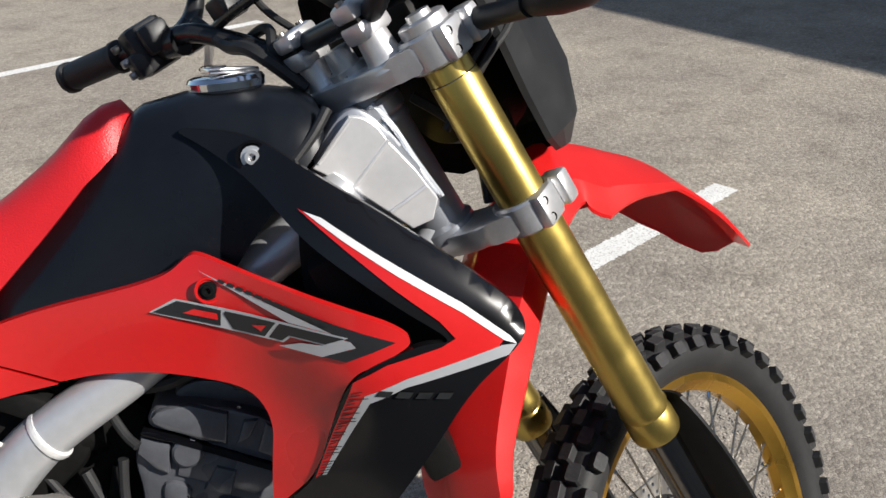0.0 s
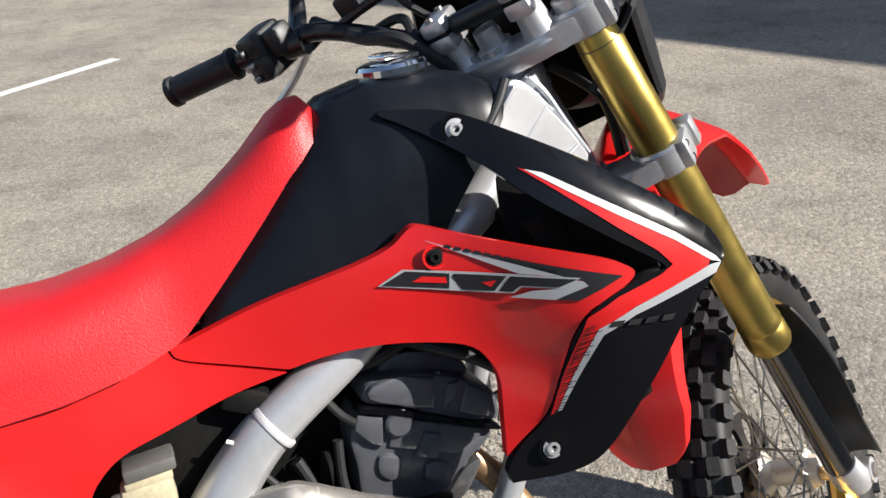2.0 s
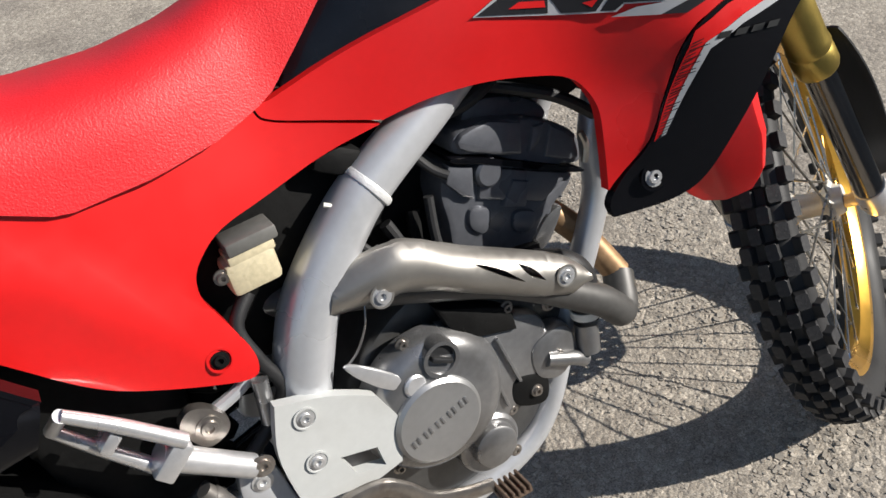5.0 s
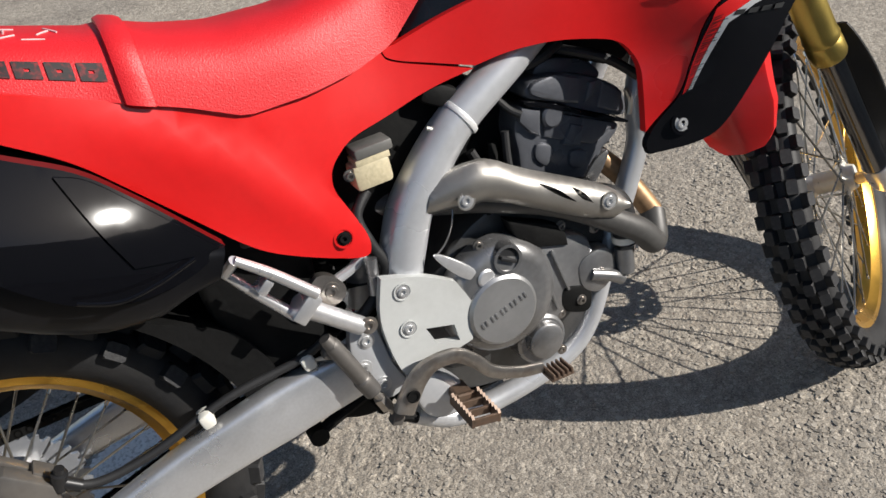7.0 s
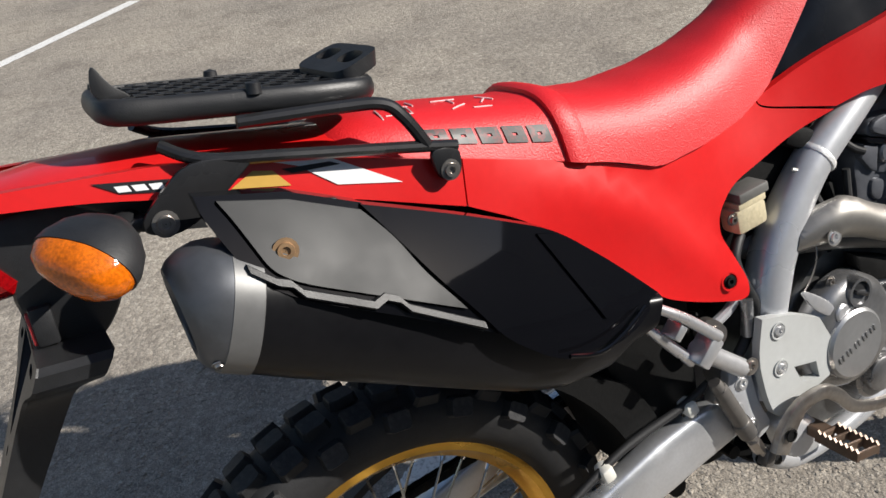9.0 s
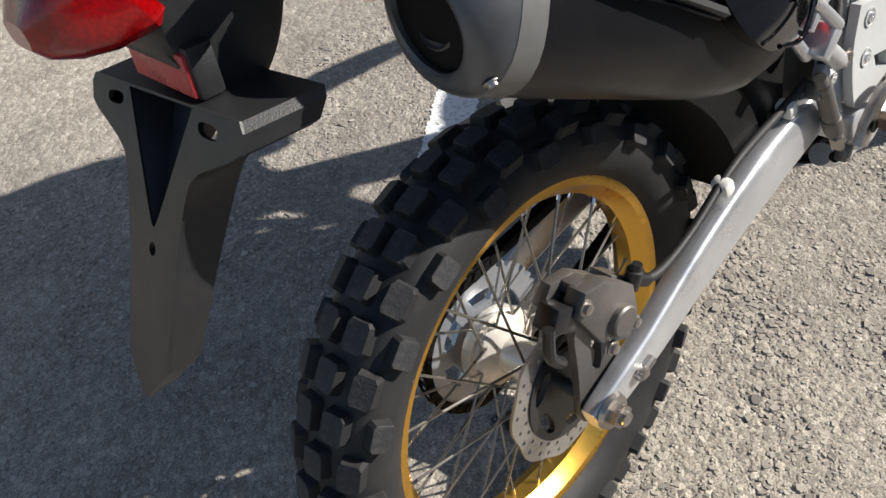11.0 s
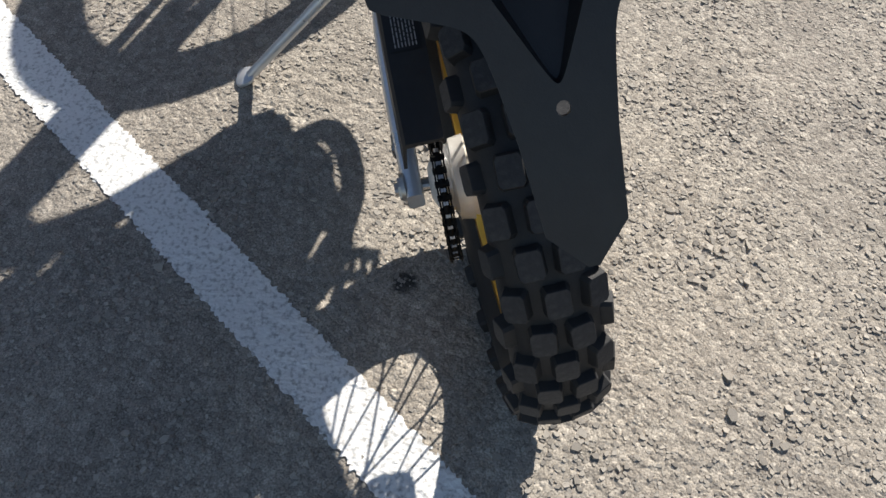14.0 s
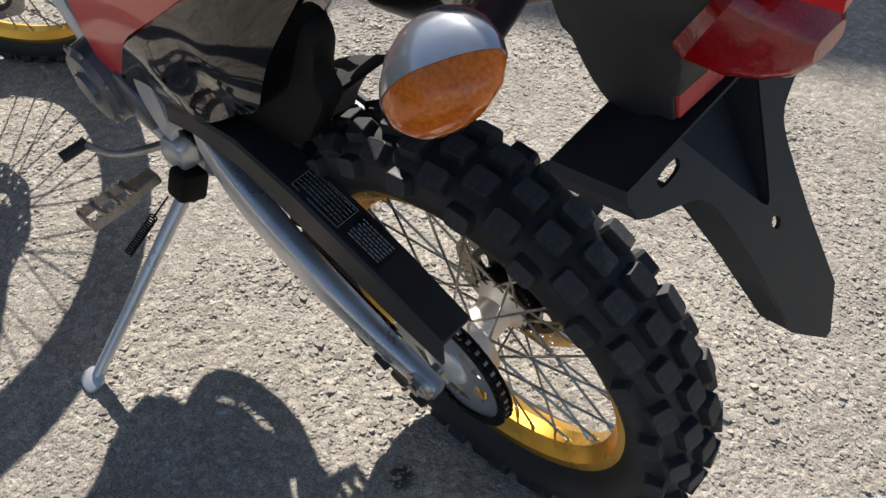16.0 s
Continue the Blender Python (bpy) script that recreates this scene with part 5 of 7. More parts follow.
# filler cap
cap = part("filler_cap", lathe(bmesh.new(), [(0, 0.036), (0.003, 0.039), (0.010, 0.0395), (0.014, 0.037), (0.016, 0.031), (0.0165, 0.0)], axis_at=(0.888, 0, 1.043), axis=(-0.05, 0, 1), seg=48), CHROME, tank, "chrome fuel filler cap")
part("cap_flap", join(box((0.892, 0.0, 1.0625), (0.055, 0.026, 0.006), Euler((0, 0.05, 0.5)).to_matrix(), 0.002), lathe(bmesh.new(), [(0, 0.012), (0.004, 0.012), (0.004, 0)], axis_at=(0.878, -0.006, 1.064), axis=(0, 0, 1), seg=20)), CHROME, cap, "chrome key flap")
part("tank_front_strip", tube([(0.985, -0.074, 1.026), (0.970, -0.082, 1.004), (0.949, -0.090, 0.980)], 0.0055, 10), BLACKP, tank, "ribbed black rubber strip")

# muffler guards
def muf_skin(x, z):
    """Outer face of the muffler guards: a gentle barrel along the muffler, drawn in at the front."""
    dx, dz = x - MUF_A.x, z - MUF_A.z
    u, v = dx * MD.x + dz * MD.z, dx * MU.x + dz * MU.z
    w = max(0.0, v + 0.05)
    roll = 4.9 * w * w if w < 0.061 else 4.9 * 0.061 ** 2 + 0.6 * (w - 0.061) + 1.5 * (w - 0.061) ** 2
    return -0.213 + roll + 3.0 * min(0.0, v + 0.055) ** 2 + 0.4 * max(0.0, u - 0.1) ** 2


rim = skin_panel([(-0.097, 0.970, 1), (-0.02, 0.945, 1), (0.042, 0.912, 1), (0.106, 0.791, 1), (0.121, 0.758, 1), (0.043, 0.811), (-0.046, 0.866), (-0.077, 0.894), (-0.087, 0.922), (-0.097, 0.953)], muf_skin, 0.02)
part("guard_rim", rim, GLOSS, muf, "black plastic guard frame")
gg = part("heat_guard", skin_panel([(-0.081, 0.961, 1), (-0.022, 0.940, 1), (0.038, 0.908, 1), (0.057, 0.878), (0.07, 0.841), (0.09, 0.807), (0.096, 0.796, 1), (0.039, 0.831), (-0.003, 0.856), (-0.043, 0.880), (-0.062, 0.898), (-0.068, 0.920), (-0.075, 0.945)], muf_skin, 0.006, offset=-0.004), GUARDG, muf, "dark grey heat guard plate")
bolt(Vector((-0.044, muf_skin(-0.044, 0.907) - 0.0045, 0.907)), (-0.1, -1, 0.1), 0.008, gg, RUST, 0.003)
lip = [(-0.08, 0.905), (-0.062, 0.887), (-0.051, 0.881), (-0.044, 0.870), (0.011, 0.836), (0.023, 0.838), (0.034, 0.831), (0.041, 0.820), (0.108, 0.772)]
part("guard_lip", loft([[Vector((x, muf_skin(x, z) - 0.004, z + 0.006)), Vector((x, muf_skin(x, z) - 0.007, z)), Vector((x, muf_skin(x, z) + 0.004, z - 0.007)), Vector((x, muf_skin(x, z) + 0.03, z - 0.006)), Vector((x, muf_skin(x, z) + 0.03, z + 0.004))] for x, z in lip]), BLACKP, muf, "black folded lower edge of the guard", angle=30)
part("gloss_cover", skin_panel([(0.040, 0.912, 1), (0.083, 0.891), (0.144, 0.860), (0.236, 0.808), (0.293, 0.750), (0.349, 0.686, 1), (0.302, 0.670), (0.241, 0.670), (0.183, 0.695), (0.126, 0.750), (0.104, 0.791), (0.081, 0.829), (0.060, 0.872)], muf_skin, 0.02, offset=-0.0045, step=0.014), GLOSS, muf, "glossy black front muffler cover")
part("gloss_cover_front", skin_panel([(0.210, 0.815, 1), (0.238, 0.803), (0.292, 0.746), (0.342, 0.688, 1), (0.30, 0.695), (0.253, 0.708, 1), (0.231, 0.757)], muf_skin, 0.004, offset=-0.0078, step=0.014), GLOSS, muf)
part("cover_lip", sweep(bmesh.new(), curve_through([(0.19, -0.205, 0.70), (0.228, -0.203, 0.686), (0.27, -0.19, 0.686), (0.312, -0.172, 0.692)], 6), 0.0025, 8), GLOSS, muf)
bolt(MUF_A + MD * -0.0205 + MS * -0.038 - MU * 0.0605, (-0.15, -0.65, -0.75), 0.0045, muf, STEEL)

# -- right-hand lower frame and controls --
COVER = material("grey_plastic_guard", (0.46, 0.47, 0.46), 0.42, vary=0.05, bump=0.1, bump_scale=800, dirt=(0.25, 0.23, 0.2), dirt_amount=0.2)
cov = part("frame_cover", plate([(0.521, 0.563, 1), (0.574, 0.548), (0.619, 0.522, 1), (0.642, 0.474, 1), (0.628, 0.428, 1), (0.551, 0.41), (0.526, 0.409), (0.514, 0.45), (0.507, 0.509)], [[(0.566, 0.471, 1), (0.606, 0.461, 1), (0.61, 0.434, 1), (0.578, 0.442, 1)]], -0.108, -0.121), COVER, bike, "light grey plastic frame guard", smooth=True, angle=40)
for x, z in ((0.545, 0.536), (0.543, 0.481)):
    part("bolt_recess", lathe(bmesh.new(), [(0, 0.012), (0.002, 0.0125), (0.002, 0.0105), (0.0, 0.009), (0.0, 0.0005)], axis_at=(x, -0.121, z), axis=(0, -1, 0), seg=24), COVER, cov)
    bolt((x, -0.1215, z), (0, -1, 0), 0.0065, cov)
part("left_frame_cover", plate([(0.521, 0.563), (0.56, 0.548), (0.58, 0.47), (0.56, 0.41), (0.526, 0.409), (0.507, 0.509)], [], 0.105, 0.116), FRAME, bike, "silver frame plate")

# swingarm pivot plate, passenger peg and its bracket
piv = part("pivot_plate", prism([(0.47, 0.51), (0.505, 0.5), (0.515, 0.43), (0.535, 0.39), (0.50, 0.375), (0.475, 0.40), (0.462, 0.46)], -0.09, -0.106, 0.003), FRAME, bike, "silver pivot plate")
for x, z in ((0.488, 0.478), (0.476, 0.44), (0.497, 0.405)):
    bolt((x, -0.106, z), (0, -1, 0), 0.008, piv)
peg = part("passenger_peg", join(tube([(0.484, -0.114, 0.507), (0.445, -0.12, 0.542), (0.410, -0.124, 0.573)], [0.0125, 0.0125, 0.0135], 16),
                                 tube([(0.436, -0.135, 0.583), (0.391, -0.136, 0.628), (0.355, -0.134, 0.658)], [0.0078, 0.007, 0.0058], 12), tube([(0.408, -0.114, 0.553), (0.372, -0.115, 0.598), (0.342, -0.117, 0.638)], [0.0078, 0.007, 0.0058], 12),
                                 tube([(0.355, -0.134, 0.658), (0.342, -0.117, 0.638)], 0.0068, 12), box((0.42, -0.125, 0.568), (0.02, 0.03, 0.04), Euler((0, 0.85, 0)).to_matrix(), 0.003), box((0.38, -0.126, 0.614), (0.012, 0.026, 0.02), Euler((0, 0.85, 0)).to_matrix(), 0.002)), ALU, bike, "folded cast aluminium passenger peg", angle=40)
part("peg_bracket", plate([(0.433, 0.572), (0.448, 0.588), (0.466, 0.582), (0.482, 0.562), (0.478, 0.545), (0.452, 0.536)], [], -0.088, -0.100), STEEL, bike, "worn bracket")
bolt((0.461, -0.100, 0.56), (0, -1, 0), 0.009, peg, STEEL)
bolt((0.492, -0.122, 0.508), (0, -1, 0), 0.0085, peg, STEEL)
part("peg_tube", tube([(0.455, -0.085, 0.56), (0.50, -0.085, 0.575), (0.53, -0.085, 0.60)], 0.007, 10), FRAME, bike)

# rear brake master cylinder, pedal, footpeg
mc = part("master_cylinder", join(tube([(0.434, -0.118, 0.511), (0.439, -0.118, 0.50), (0.441, -0.118, 0.496), (0.456, -0.118, 0.461), (0.466, -0.118, 0.437), (0.468, -0.118, 0.432), (0.478, -0.118, 0.409)], [0.008, 0.010, 0.0115, 0.0115, 0.0115, 0.0135, 0.0125], 16, 4), box((0.440, -0.112, 0.488), (0.024, 0.02, 0.022), Euler((0, 0.4, 0)).to_matrix(), 0.004)), CALIP, bike, "dusty brown-grey rear brake cylinder")
part("push_rod", tube([(0.478, -0.118, 0.41), (0.506, -0.122, 0.352)], 0.0055, 10), STEEL, mc)
part("rod_nut", tube([(0.484, -0.118, 0.396), (0.492, -0.119, 0.377)], 0.0095, 6), STEEL, mc)
part("rod_clevis", box((0.501, -0.122, 0.362), (0.016, 0.018, 0.026), Euler((0, 0.4, 0)).to_matrix(), 0.003), CALIP, mc, "dusty clevis")
part("brake_spring", tube([(0.497, -0.112, 0.352), (0.515, -0.11, 0.345), (0.53, -0.11, 0.335)], 0.008, 10), VOID, bike, "small dark return spring")
pedal = part("brake_pedal", sweep(bmesh.new(), curve_through([(0.506, -0.14, 0.374), (0.521, -0.14, 0.399), (0.536, -0.142, 0.419), (0.557, -0.144, 0.432), (0.59, -0.145, 0.431), (0.615, -0.145, 0.412), (0.639, -0.145, 0.384), (0.678, -0.146, 0.366), (0.712, -0.15, 0.361)], 8), [0.013, 0.0135, 0.0125, 0.0105, 0.0095, 0.009, 0.0085, 0.008, 0.0075], 12,
                          section=[(math.copysign(abs(math.cos(t)) ** 0.5, math.cos(t)) * 0.55, math.copysign(abs(math.sin(t)) ** 0.5, math.sin(t)) * 1.1) for t in np.linspace(0, 2 * math.pi, 13)[:-1]]), STEEL, bike, "worn steel rear brake pedal")
part("pedal_eye", lathe(bmesh.new(), [(0.150, 0.0095), (0.1515, 0.009), (0.1515, 0.0062), (0.1485, 0.006), (0.1485, 0.0)], axis_at=(0.521, 0, 0.399), axis=(0, -1, 0), seg=20), VOID, pedal, "dark hole in the pedal")
tip = part("pedal_tip", box((0.728, -0.162, 0.352), (0.036, 0.03, 0.005), None, 0.001), PEGM, bike, "toothed pedal tip")
for k in range(5):
    part("tooth", box((0.714 + 0.0072 * k, -0.162, 0.357), (0.0035, 0.032, 0.009), None, 0.001), PEGM, tip)


def footpeg(s):
    """A wide toothed steel footpeg: two toothed side rails, cross ribs and a hinge."""
    c = Vector((0.594, -0.172, 0.362)) if s < 0 else Vector((0.575, 0.236, 0.345))
    out = []
    for dx in (-0.019, 0.019):
        rail = bmesh.new()
        n = 8
        pts_top = []
        for k in range(2 * n + 1):
            y = -0.034 + 0.068 * k / (2 * n)
            pts_top.append((y, 0.009 if k % 2 else 0.004))
        prof = [(-0.034, -0.009)] + pts_top + [(0.034, -0.009)]
        a = [rail.verts.new(c + Vector((dx - 0.002, y, z))) for y, z in prof]
        b = [rail.verts.new(c + Vector((dx + 0.002, y, z))) for y, z in prof]
        rail.faces.new(a), rail.faces.new(b[::-1])
        for k in range(len(prof)):
            kk = (k + 1) % len(prof)
            rail.faces.new((a[k], b[k], b[kk], a[kk]))
        out.append(rail)
    for y in (-0.032, -0.01, 0.012, 0.032):
        out.append(box(c + Vector((0, y, -0.002)), (0.038, 0.004, 0.012), None, 0.001))
    out.append(box(c + Vector((0, -s * 0.048, -0.004)), (0.026, 0.04, 0.016), None, 0.003))
    bm = join(*out)
    tilt = Matrix.Translation(c) @ Matrix.Rotation(radians(10), 4, "Y") @ Matrix.Translation(-c)
    if s > 0:
        tilt = tilt @ Matrix.Translation(c) @ Matrix.Diagonal((1.35, 1.25, 1.1, 1)) @ Matrix.Translation(-c)
    bmesh.ops.transform(bm, matrix=tilt, verts=bm.verts[:])
    return part("footpeg", bm, PEGM if s < 0 else STEEL, bike, "worn toothed steel footpeg", smooth=False)


footpeg(-1), footpeg(1)
for s in (-1, 1):
    part("peg_mount", prism([(0.525, 0.40), (0.58, 0.395), (0.62, 0.34), (0.60, 0.315), (0.545, 0.325)], s * 0.085, s * 0.118, 0.006), FRAME, bike, "silver footpeg mount")

# reservoir and hose behind the spar
tilt = Euler((0, -0.06, 0)).to_matrix()
res = part("brake_reservoir", join(box((0.550, -0.078, 0.689), (0.050, 0.034, 0.034), tilt, 0.006), box((0.553, -0.078, 0.708), (0.046, 0.031, 0.01), tilt, 0.002)), RESV, bike, "milky plastic brake fluid reservoir")
part("reservoir_cap", box((0.556, -0.078, 0.7195), (0.050, 0.035, 0.014), tilt, 0.003), material("grey_reservoir_cap", (0.12, 0.118, 0.11), 0.45, vary=0.2), res, "dull grey cap")
bolt((0.521, -0.088, 0.695), (0, -1, 0), 0.0055, res, STEEL, 0.006)
part("reservoir_hose", tube([(0.54, -0.078, 0.665), (0.518, -0.088, 0.64), (0.527, -0.092, 0.60), (0.54, -0.092, 0.56), (0.515, -0.092, 0.525), (0.475, -0.1, 0.50)], 0.0075, 12), GRIP, bike, "black rubber hose")
part("hose_sleeve", tube([(0.520, -0.098, 0.585), (0.516, -0.098, 0.535)], 0.0085, 12), CASE, bike, "grey sleeve")

# airbox, shock and wiring seen through the frame, near-black with the shade put in
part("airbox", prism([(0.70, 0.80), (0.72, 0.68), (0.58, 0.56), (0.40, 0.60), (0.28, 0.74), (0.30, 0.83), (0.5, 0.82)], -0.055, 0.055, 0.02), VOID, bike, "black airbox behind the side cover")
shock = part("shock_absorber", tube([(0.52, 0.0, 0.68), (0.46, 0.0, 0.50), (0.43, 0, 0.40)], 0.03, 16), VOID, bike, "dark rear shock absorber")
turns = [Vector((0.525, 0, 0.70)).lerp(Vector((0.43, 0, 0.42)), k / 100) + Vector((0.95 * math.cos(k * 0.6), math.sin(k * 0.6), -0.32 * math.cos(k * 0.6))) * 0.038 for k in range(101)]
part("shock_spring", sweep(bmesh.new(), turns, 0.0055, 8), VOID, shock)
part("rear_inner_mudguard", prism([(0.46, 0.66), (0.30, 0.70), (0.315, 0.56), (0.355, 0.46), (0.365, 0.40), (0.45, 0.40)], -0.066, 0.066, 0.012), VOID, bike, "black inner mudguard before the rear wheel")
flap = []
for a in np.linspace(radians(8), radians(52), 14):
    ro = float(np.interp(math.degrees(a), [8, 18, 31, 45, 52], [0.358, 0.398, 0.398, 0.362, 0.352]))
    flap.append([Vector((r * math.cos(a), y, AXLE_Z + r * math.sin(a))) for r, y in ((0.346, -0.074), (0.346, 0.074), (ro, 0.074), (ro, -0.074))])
# Near-black also holds the shade the muffler throws on the flap.
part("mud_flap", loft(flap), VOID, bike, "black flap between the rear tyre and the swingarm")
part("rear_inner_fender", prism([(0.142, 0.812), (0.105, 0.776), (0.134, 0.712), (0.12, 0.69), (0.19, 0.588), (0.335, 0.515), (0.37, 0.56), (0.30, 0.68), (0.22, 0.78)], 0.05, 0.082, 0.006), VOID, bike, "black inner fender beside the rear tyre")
# Added block: fills the see-through gap under the tank with dark.
part("under_tank_fill", prism([(0.72, 0.80), (0.75, 0.765), (0.80, 0.76), (0.86, 0.752), (0.925, 0.715), (0.96, 0.72), (1.0, 0.80), (0.95, 0.86), (0.8, 0.86)], -0.06, 0.06, 0.015), VOID, bike, "dark filler block under the fuel tank")
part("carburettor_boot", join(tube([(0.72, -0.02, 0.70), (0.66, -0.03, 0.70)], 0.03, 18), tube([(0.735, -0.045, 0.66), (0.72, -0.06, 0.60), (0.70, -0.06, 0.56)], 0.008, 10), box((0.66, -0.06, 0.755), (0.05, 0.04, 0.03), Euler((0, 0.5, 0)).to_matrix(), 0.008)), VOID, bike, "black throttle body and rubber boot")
# Added mass: stands in for the dark between spar and engine.
part("intake_fill", prism([(0.62, 0.74), (0.74, 0.75), (0.79, 0.69), (0.77, 0.575), (0.70, 0.555), (0.64, 0.60)], -0.03, 0.05, 0.02), VOID, bike, "dark filler mass behind the frame spar")
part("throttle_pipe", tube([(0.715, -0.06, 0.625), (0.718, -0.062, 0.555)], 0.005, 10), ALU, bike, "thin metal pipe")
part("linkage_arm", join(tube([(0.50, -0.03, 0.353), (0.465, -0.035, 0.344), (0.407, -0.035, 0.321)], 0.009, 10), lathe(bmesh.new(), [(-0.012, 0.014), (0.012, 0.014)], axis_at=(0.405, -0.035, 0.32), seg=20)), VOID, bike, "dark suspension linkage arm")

# -- engine --
head = part("cylinder_head", join(prism([(0.774, 0.716), (0.781, 0.738), (0.817, 0.740), (0.886, 0.718), (0.929, 0.688), (0.931, 0.661), (0.926, 0.648), (0.881, 0.668), (0.81, 0.704)], -0.080, 0.080, 0.013, 3),
                                  prism([(0.80, 0.745), (0.83, 0.757), (0.88, 0.742), (0.91, 0.716), (0.90, 0.70), (0.81, 0.725)], -0.06, 0.06, 0.014, 3)), DARKC, bike, "dark grey cylinder head cover", angle=30)
part("head_facet", prism([(0.779, 0.722), (0.785, 0.737), (0.82, 0.7395, 1), (0.858, 0.7245, 1), (0.853, 0.690, 1), (0.81, 0.706)], -0.074, -0.0865, 0.005, 2), DARKC, head)
part("head_rib", prism([(0.862, 0.688, 1), (0.872, 0.714, 1), (0.887, 0.713, 1), (0.877, 0.694, 1)], -0.074, -0.085, 0.004), DARKC, head)
part("head_facet", prism([(0.882, 0.676, 1), (0.894, 0.708, 1), (0.922, 0.687), (0.926, 0.662), (0.92, 0.656)], -0.074, -0.083, 0.004), DARKC, head)
part("head_gasket", prism([(0.770, 0.718), (0.81, 0.703), (0.881, 0.667), (0.928, 0.646), (0.927, 0.640), (0.88, 0.661), (0.808, 0.697), (0.769, 0.711)], -0.0865, 0.0865, 0.0015), GLOSS, head, "black gasket lip")
barrel = part("cylinder_barrel", prism([(0.77, 0.712), (0.809, 0.696), (0.88, 0.66), (0.925, 0.640), (0.913, 0.623), (0.893, 0.612), (0.872, 0.596), (0.857, 0.578), (0.836, 0.545), (0.77, 0.565), (0.757, 0.61), (0.760, 0.643), (0.755, 0.679)], -0.074, 0.074, 0.012, 3), DARKC, bike, "dark grey cylinder", angle=30)
for ol, d in (([(0.768, 0.709, 1), (0.796, 0.697, 1), (0.791, 0.661, 1), (0.778, 0.669, 1), (0.762, 0.69, 1)], 0.083), ([(0.823, 0.639, 1), (0.839, 0.665, 1), (0.859, 0.656, 1), (0.85, 0.628, 1)], 0.0835),
              ([(0.797, 0.657, 1), (0.806, 0.692, 1), (0.910, 0.645, 1), (0.904, 0.637, 1), (0.874, 0.623, 1)], 0.079), ([(0.784, 0.655), (0.813, 0.642), (0.804, 0.619), (0.794, 0.615), (0.779, 0.63)], 0.0795), ([(0.835, 0.629), (0.866, 0.617), (0.859, 0.598), (0.847, 0.594), (0.83, 0.604)], 0.0795),
              ([(0.765, 0.61, 1), (0.85, 0.572, 1), (0.842, 0.560, 1), (0.768, 0.594, 1)], 0.078)):
    part("barrel_boss", prism(ol, -0.066, -d, 0.0045, 3), DARKC, barrel)
part("barrel_lug", lathe(bmesh.new(), [(0.07, 0.017), (0.083, 0.016), (0.0855, 0.013), (0.0855, 0.0)], axis_at=(0.812, 0, 0.684), axis=(0, -1, 0), seg=28), DARKC, barrel)
part("barrel_tab", prism([(0.884, 0.599), (0.912, 0.604), (0.878, 0.555), (0.852, 0.562)], -0.05, -0.066, 0.003), CASE, barrel, "grey cast lug")
for k in range(7):
    part("regulator_fin", box((0.862 + 0.0055 * k, -0.036, 0.735 - 0.0016 * k), (0.0018, 0.03, 0.034), Euler((0, 0.1, 0)).to_matrix(), 0.0), CASE, bike)
part("head_clip", tube([(0.926, -0.088, 0.69), (0.930, -0.09, 0.674), (0.926, -0.09, 0.655)], 0.004, 8), STEEL, head, "worn wire clip")
for pts, r in (([(0.755, -0.06, 0.755), (0.80, -0.075, 0.762), (0.84, -0.07, 0.775)], 0.008), ([(0.84, -0.06, 0.765), (0.90, -0.085, 0.74), (0.945, -0.09, 0.705)], 0.007), ([(0.735, -0.06, 0.735), (0.752, -0.075, 0.71), (0.765, -0.085, 0.70)], 0.005),
               ([(0.70, -0.05, 0.66), (0.725, -0.06, 0.60), (0.75, -0.075, 0.565)], 0.007), ([(0.66, -0.05, 0.66), (0.69, -0.06, 0.62), (0.72, -0.065, 0.585), (0.75, -0.07, 0.575)], 0.005), ([(0.745, -0.07, 0.68), (0.742, -0.075, 0.63), (0.752, -0.08, 0.585)], 0.0055)):
    part("engine_hose", sweep(bmesh.new(), curve_through(pts, 8), r, 10), GRIP, bike, "black rubber hose")
part("wiring_plug", join(box((0.655, -0.075, 0.705), (0.024, 0.018, 0.016), Euler((0, 0.5, 0)).to_matrix(), 0.002), box((0.672, -0.078, 0.645), (0.02, 0.014, 0.012), Euler((0, -0.4, 0)).to_matrix(), 0.002)), CASE, bike, "grey wiring plug")
part("cable_tie", tube([(0.632, -0.085, 0.722), (0.648, -0.09, 0.712), (0.64, -0.092, 0.70)], 0.0025, 6), CREAM, bike, "white cable tie")
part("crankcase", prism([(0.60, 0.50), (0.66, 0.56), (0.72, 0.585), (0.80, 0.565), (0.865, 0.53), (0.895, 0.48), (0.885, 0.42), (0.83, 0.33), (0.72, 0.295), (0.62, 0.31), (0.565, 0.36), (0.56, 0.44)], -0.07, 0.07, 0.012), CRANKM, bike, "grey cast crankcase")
cl = part("clutch_cover", join(prism([(0.612, 0.45), (0.628, 0.50), (0.665, 0.535), (0.70, 0.54), (0.735, 0.52), (0.775, 0.525), (0.84, 0.505), (0.85, 0.45), (0.80, 0.40), (0.765, 0.38), (0.70, 0.375), (0.65, 0.395), (0.62, 0.42)], -0.068, -0.096, 0.008),
                               lathe(bmesh.new(), [(0.085, 0.088), (0.100, 0.085), (0.110, 0.079), (0.116, 0.071), (0.119, 0.060), (0.120, 0.0)], axis_at=(0.688, 0, 0.464), axis=(0, -1, 0), seg=56)), CASE, bike, "round cast engine cover", angle=30)
part("cover_cap", lathe(bmesh.new(), [(0.114, 0.053), (0.123, 0.0515), (0.1265, 0.0475), (0.127, 0.0)], axis_at=(0.679, 0, 0.455), axis=(0, -1, 0), seg=56), material("satin_engine_cap", (0.42, 0.42, 0.42), 0.33, metal=0.75, vary=0.06), cl, "satin round cap with raised marks")
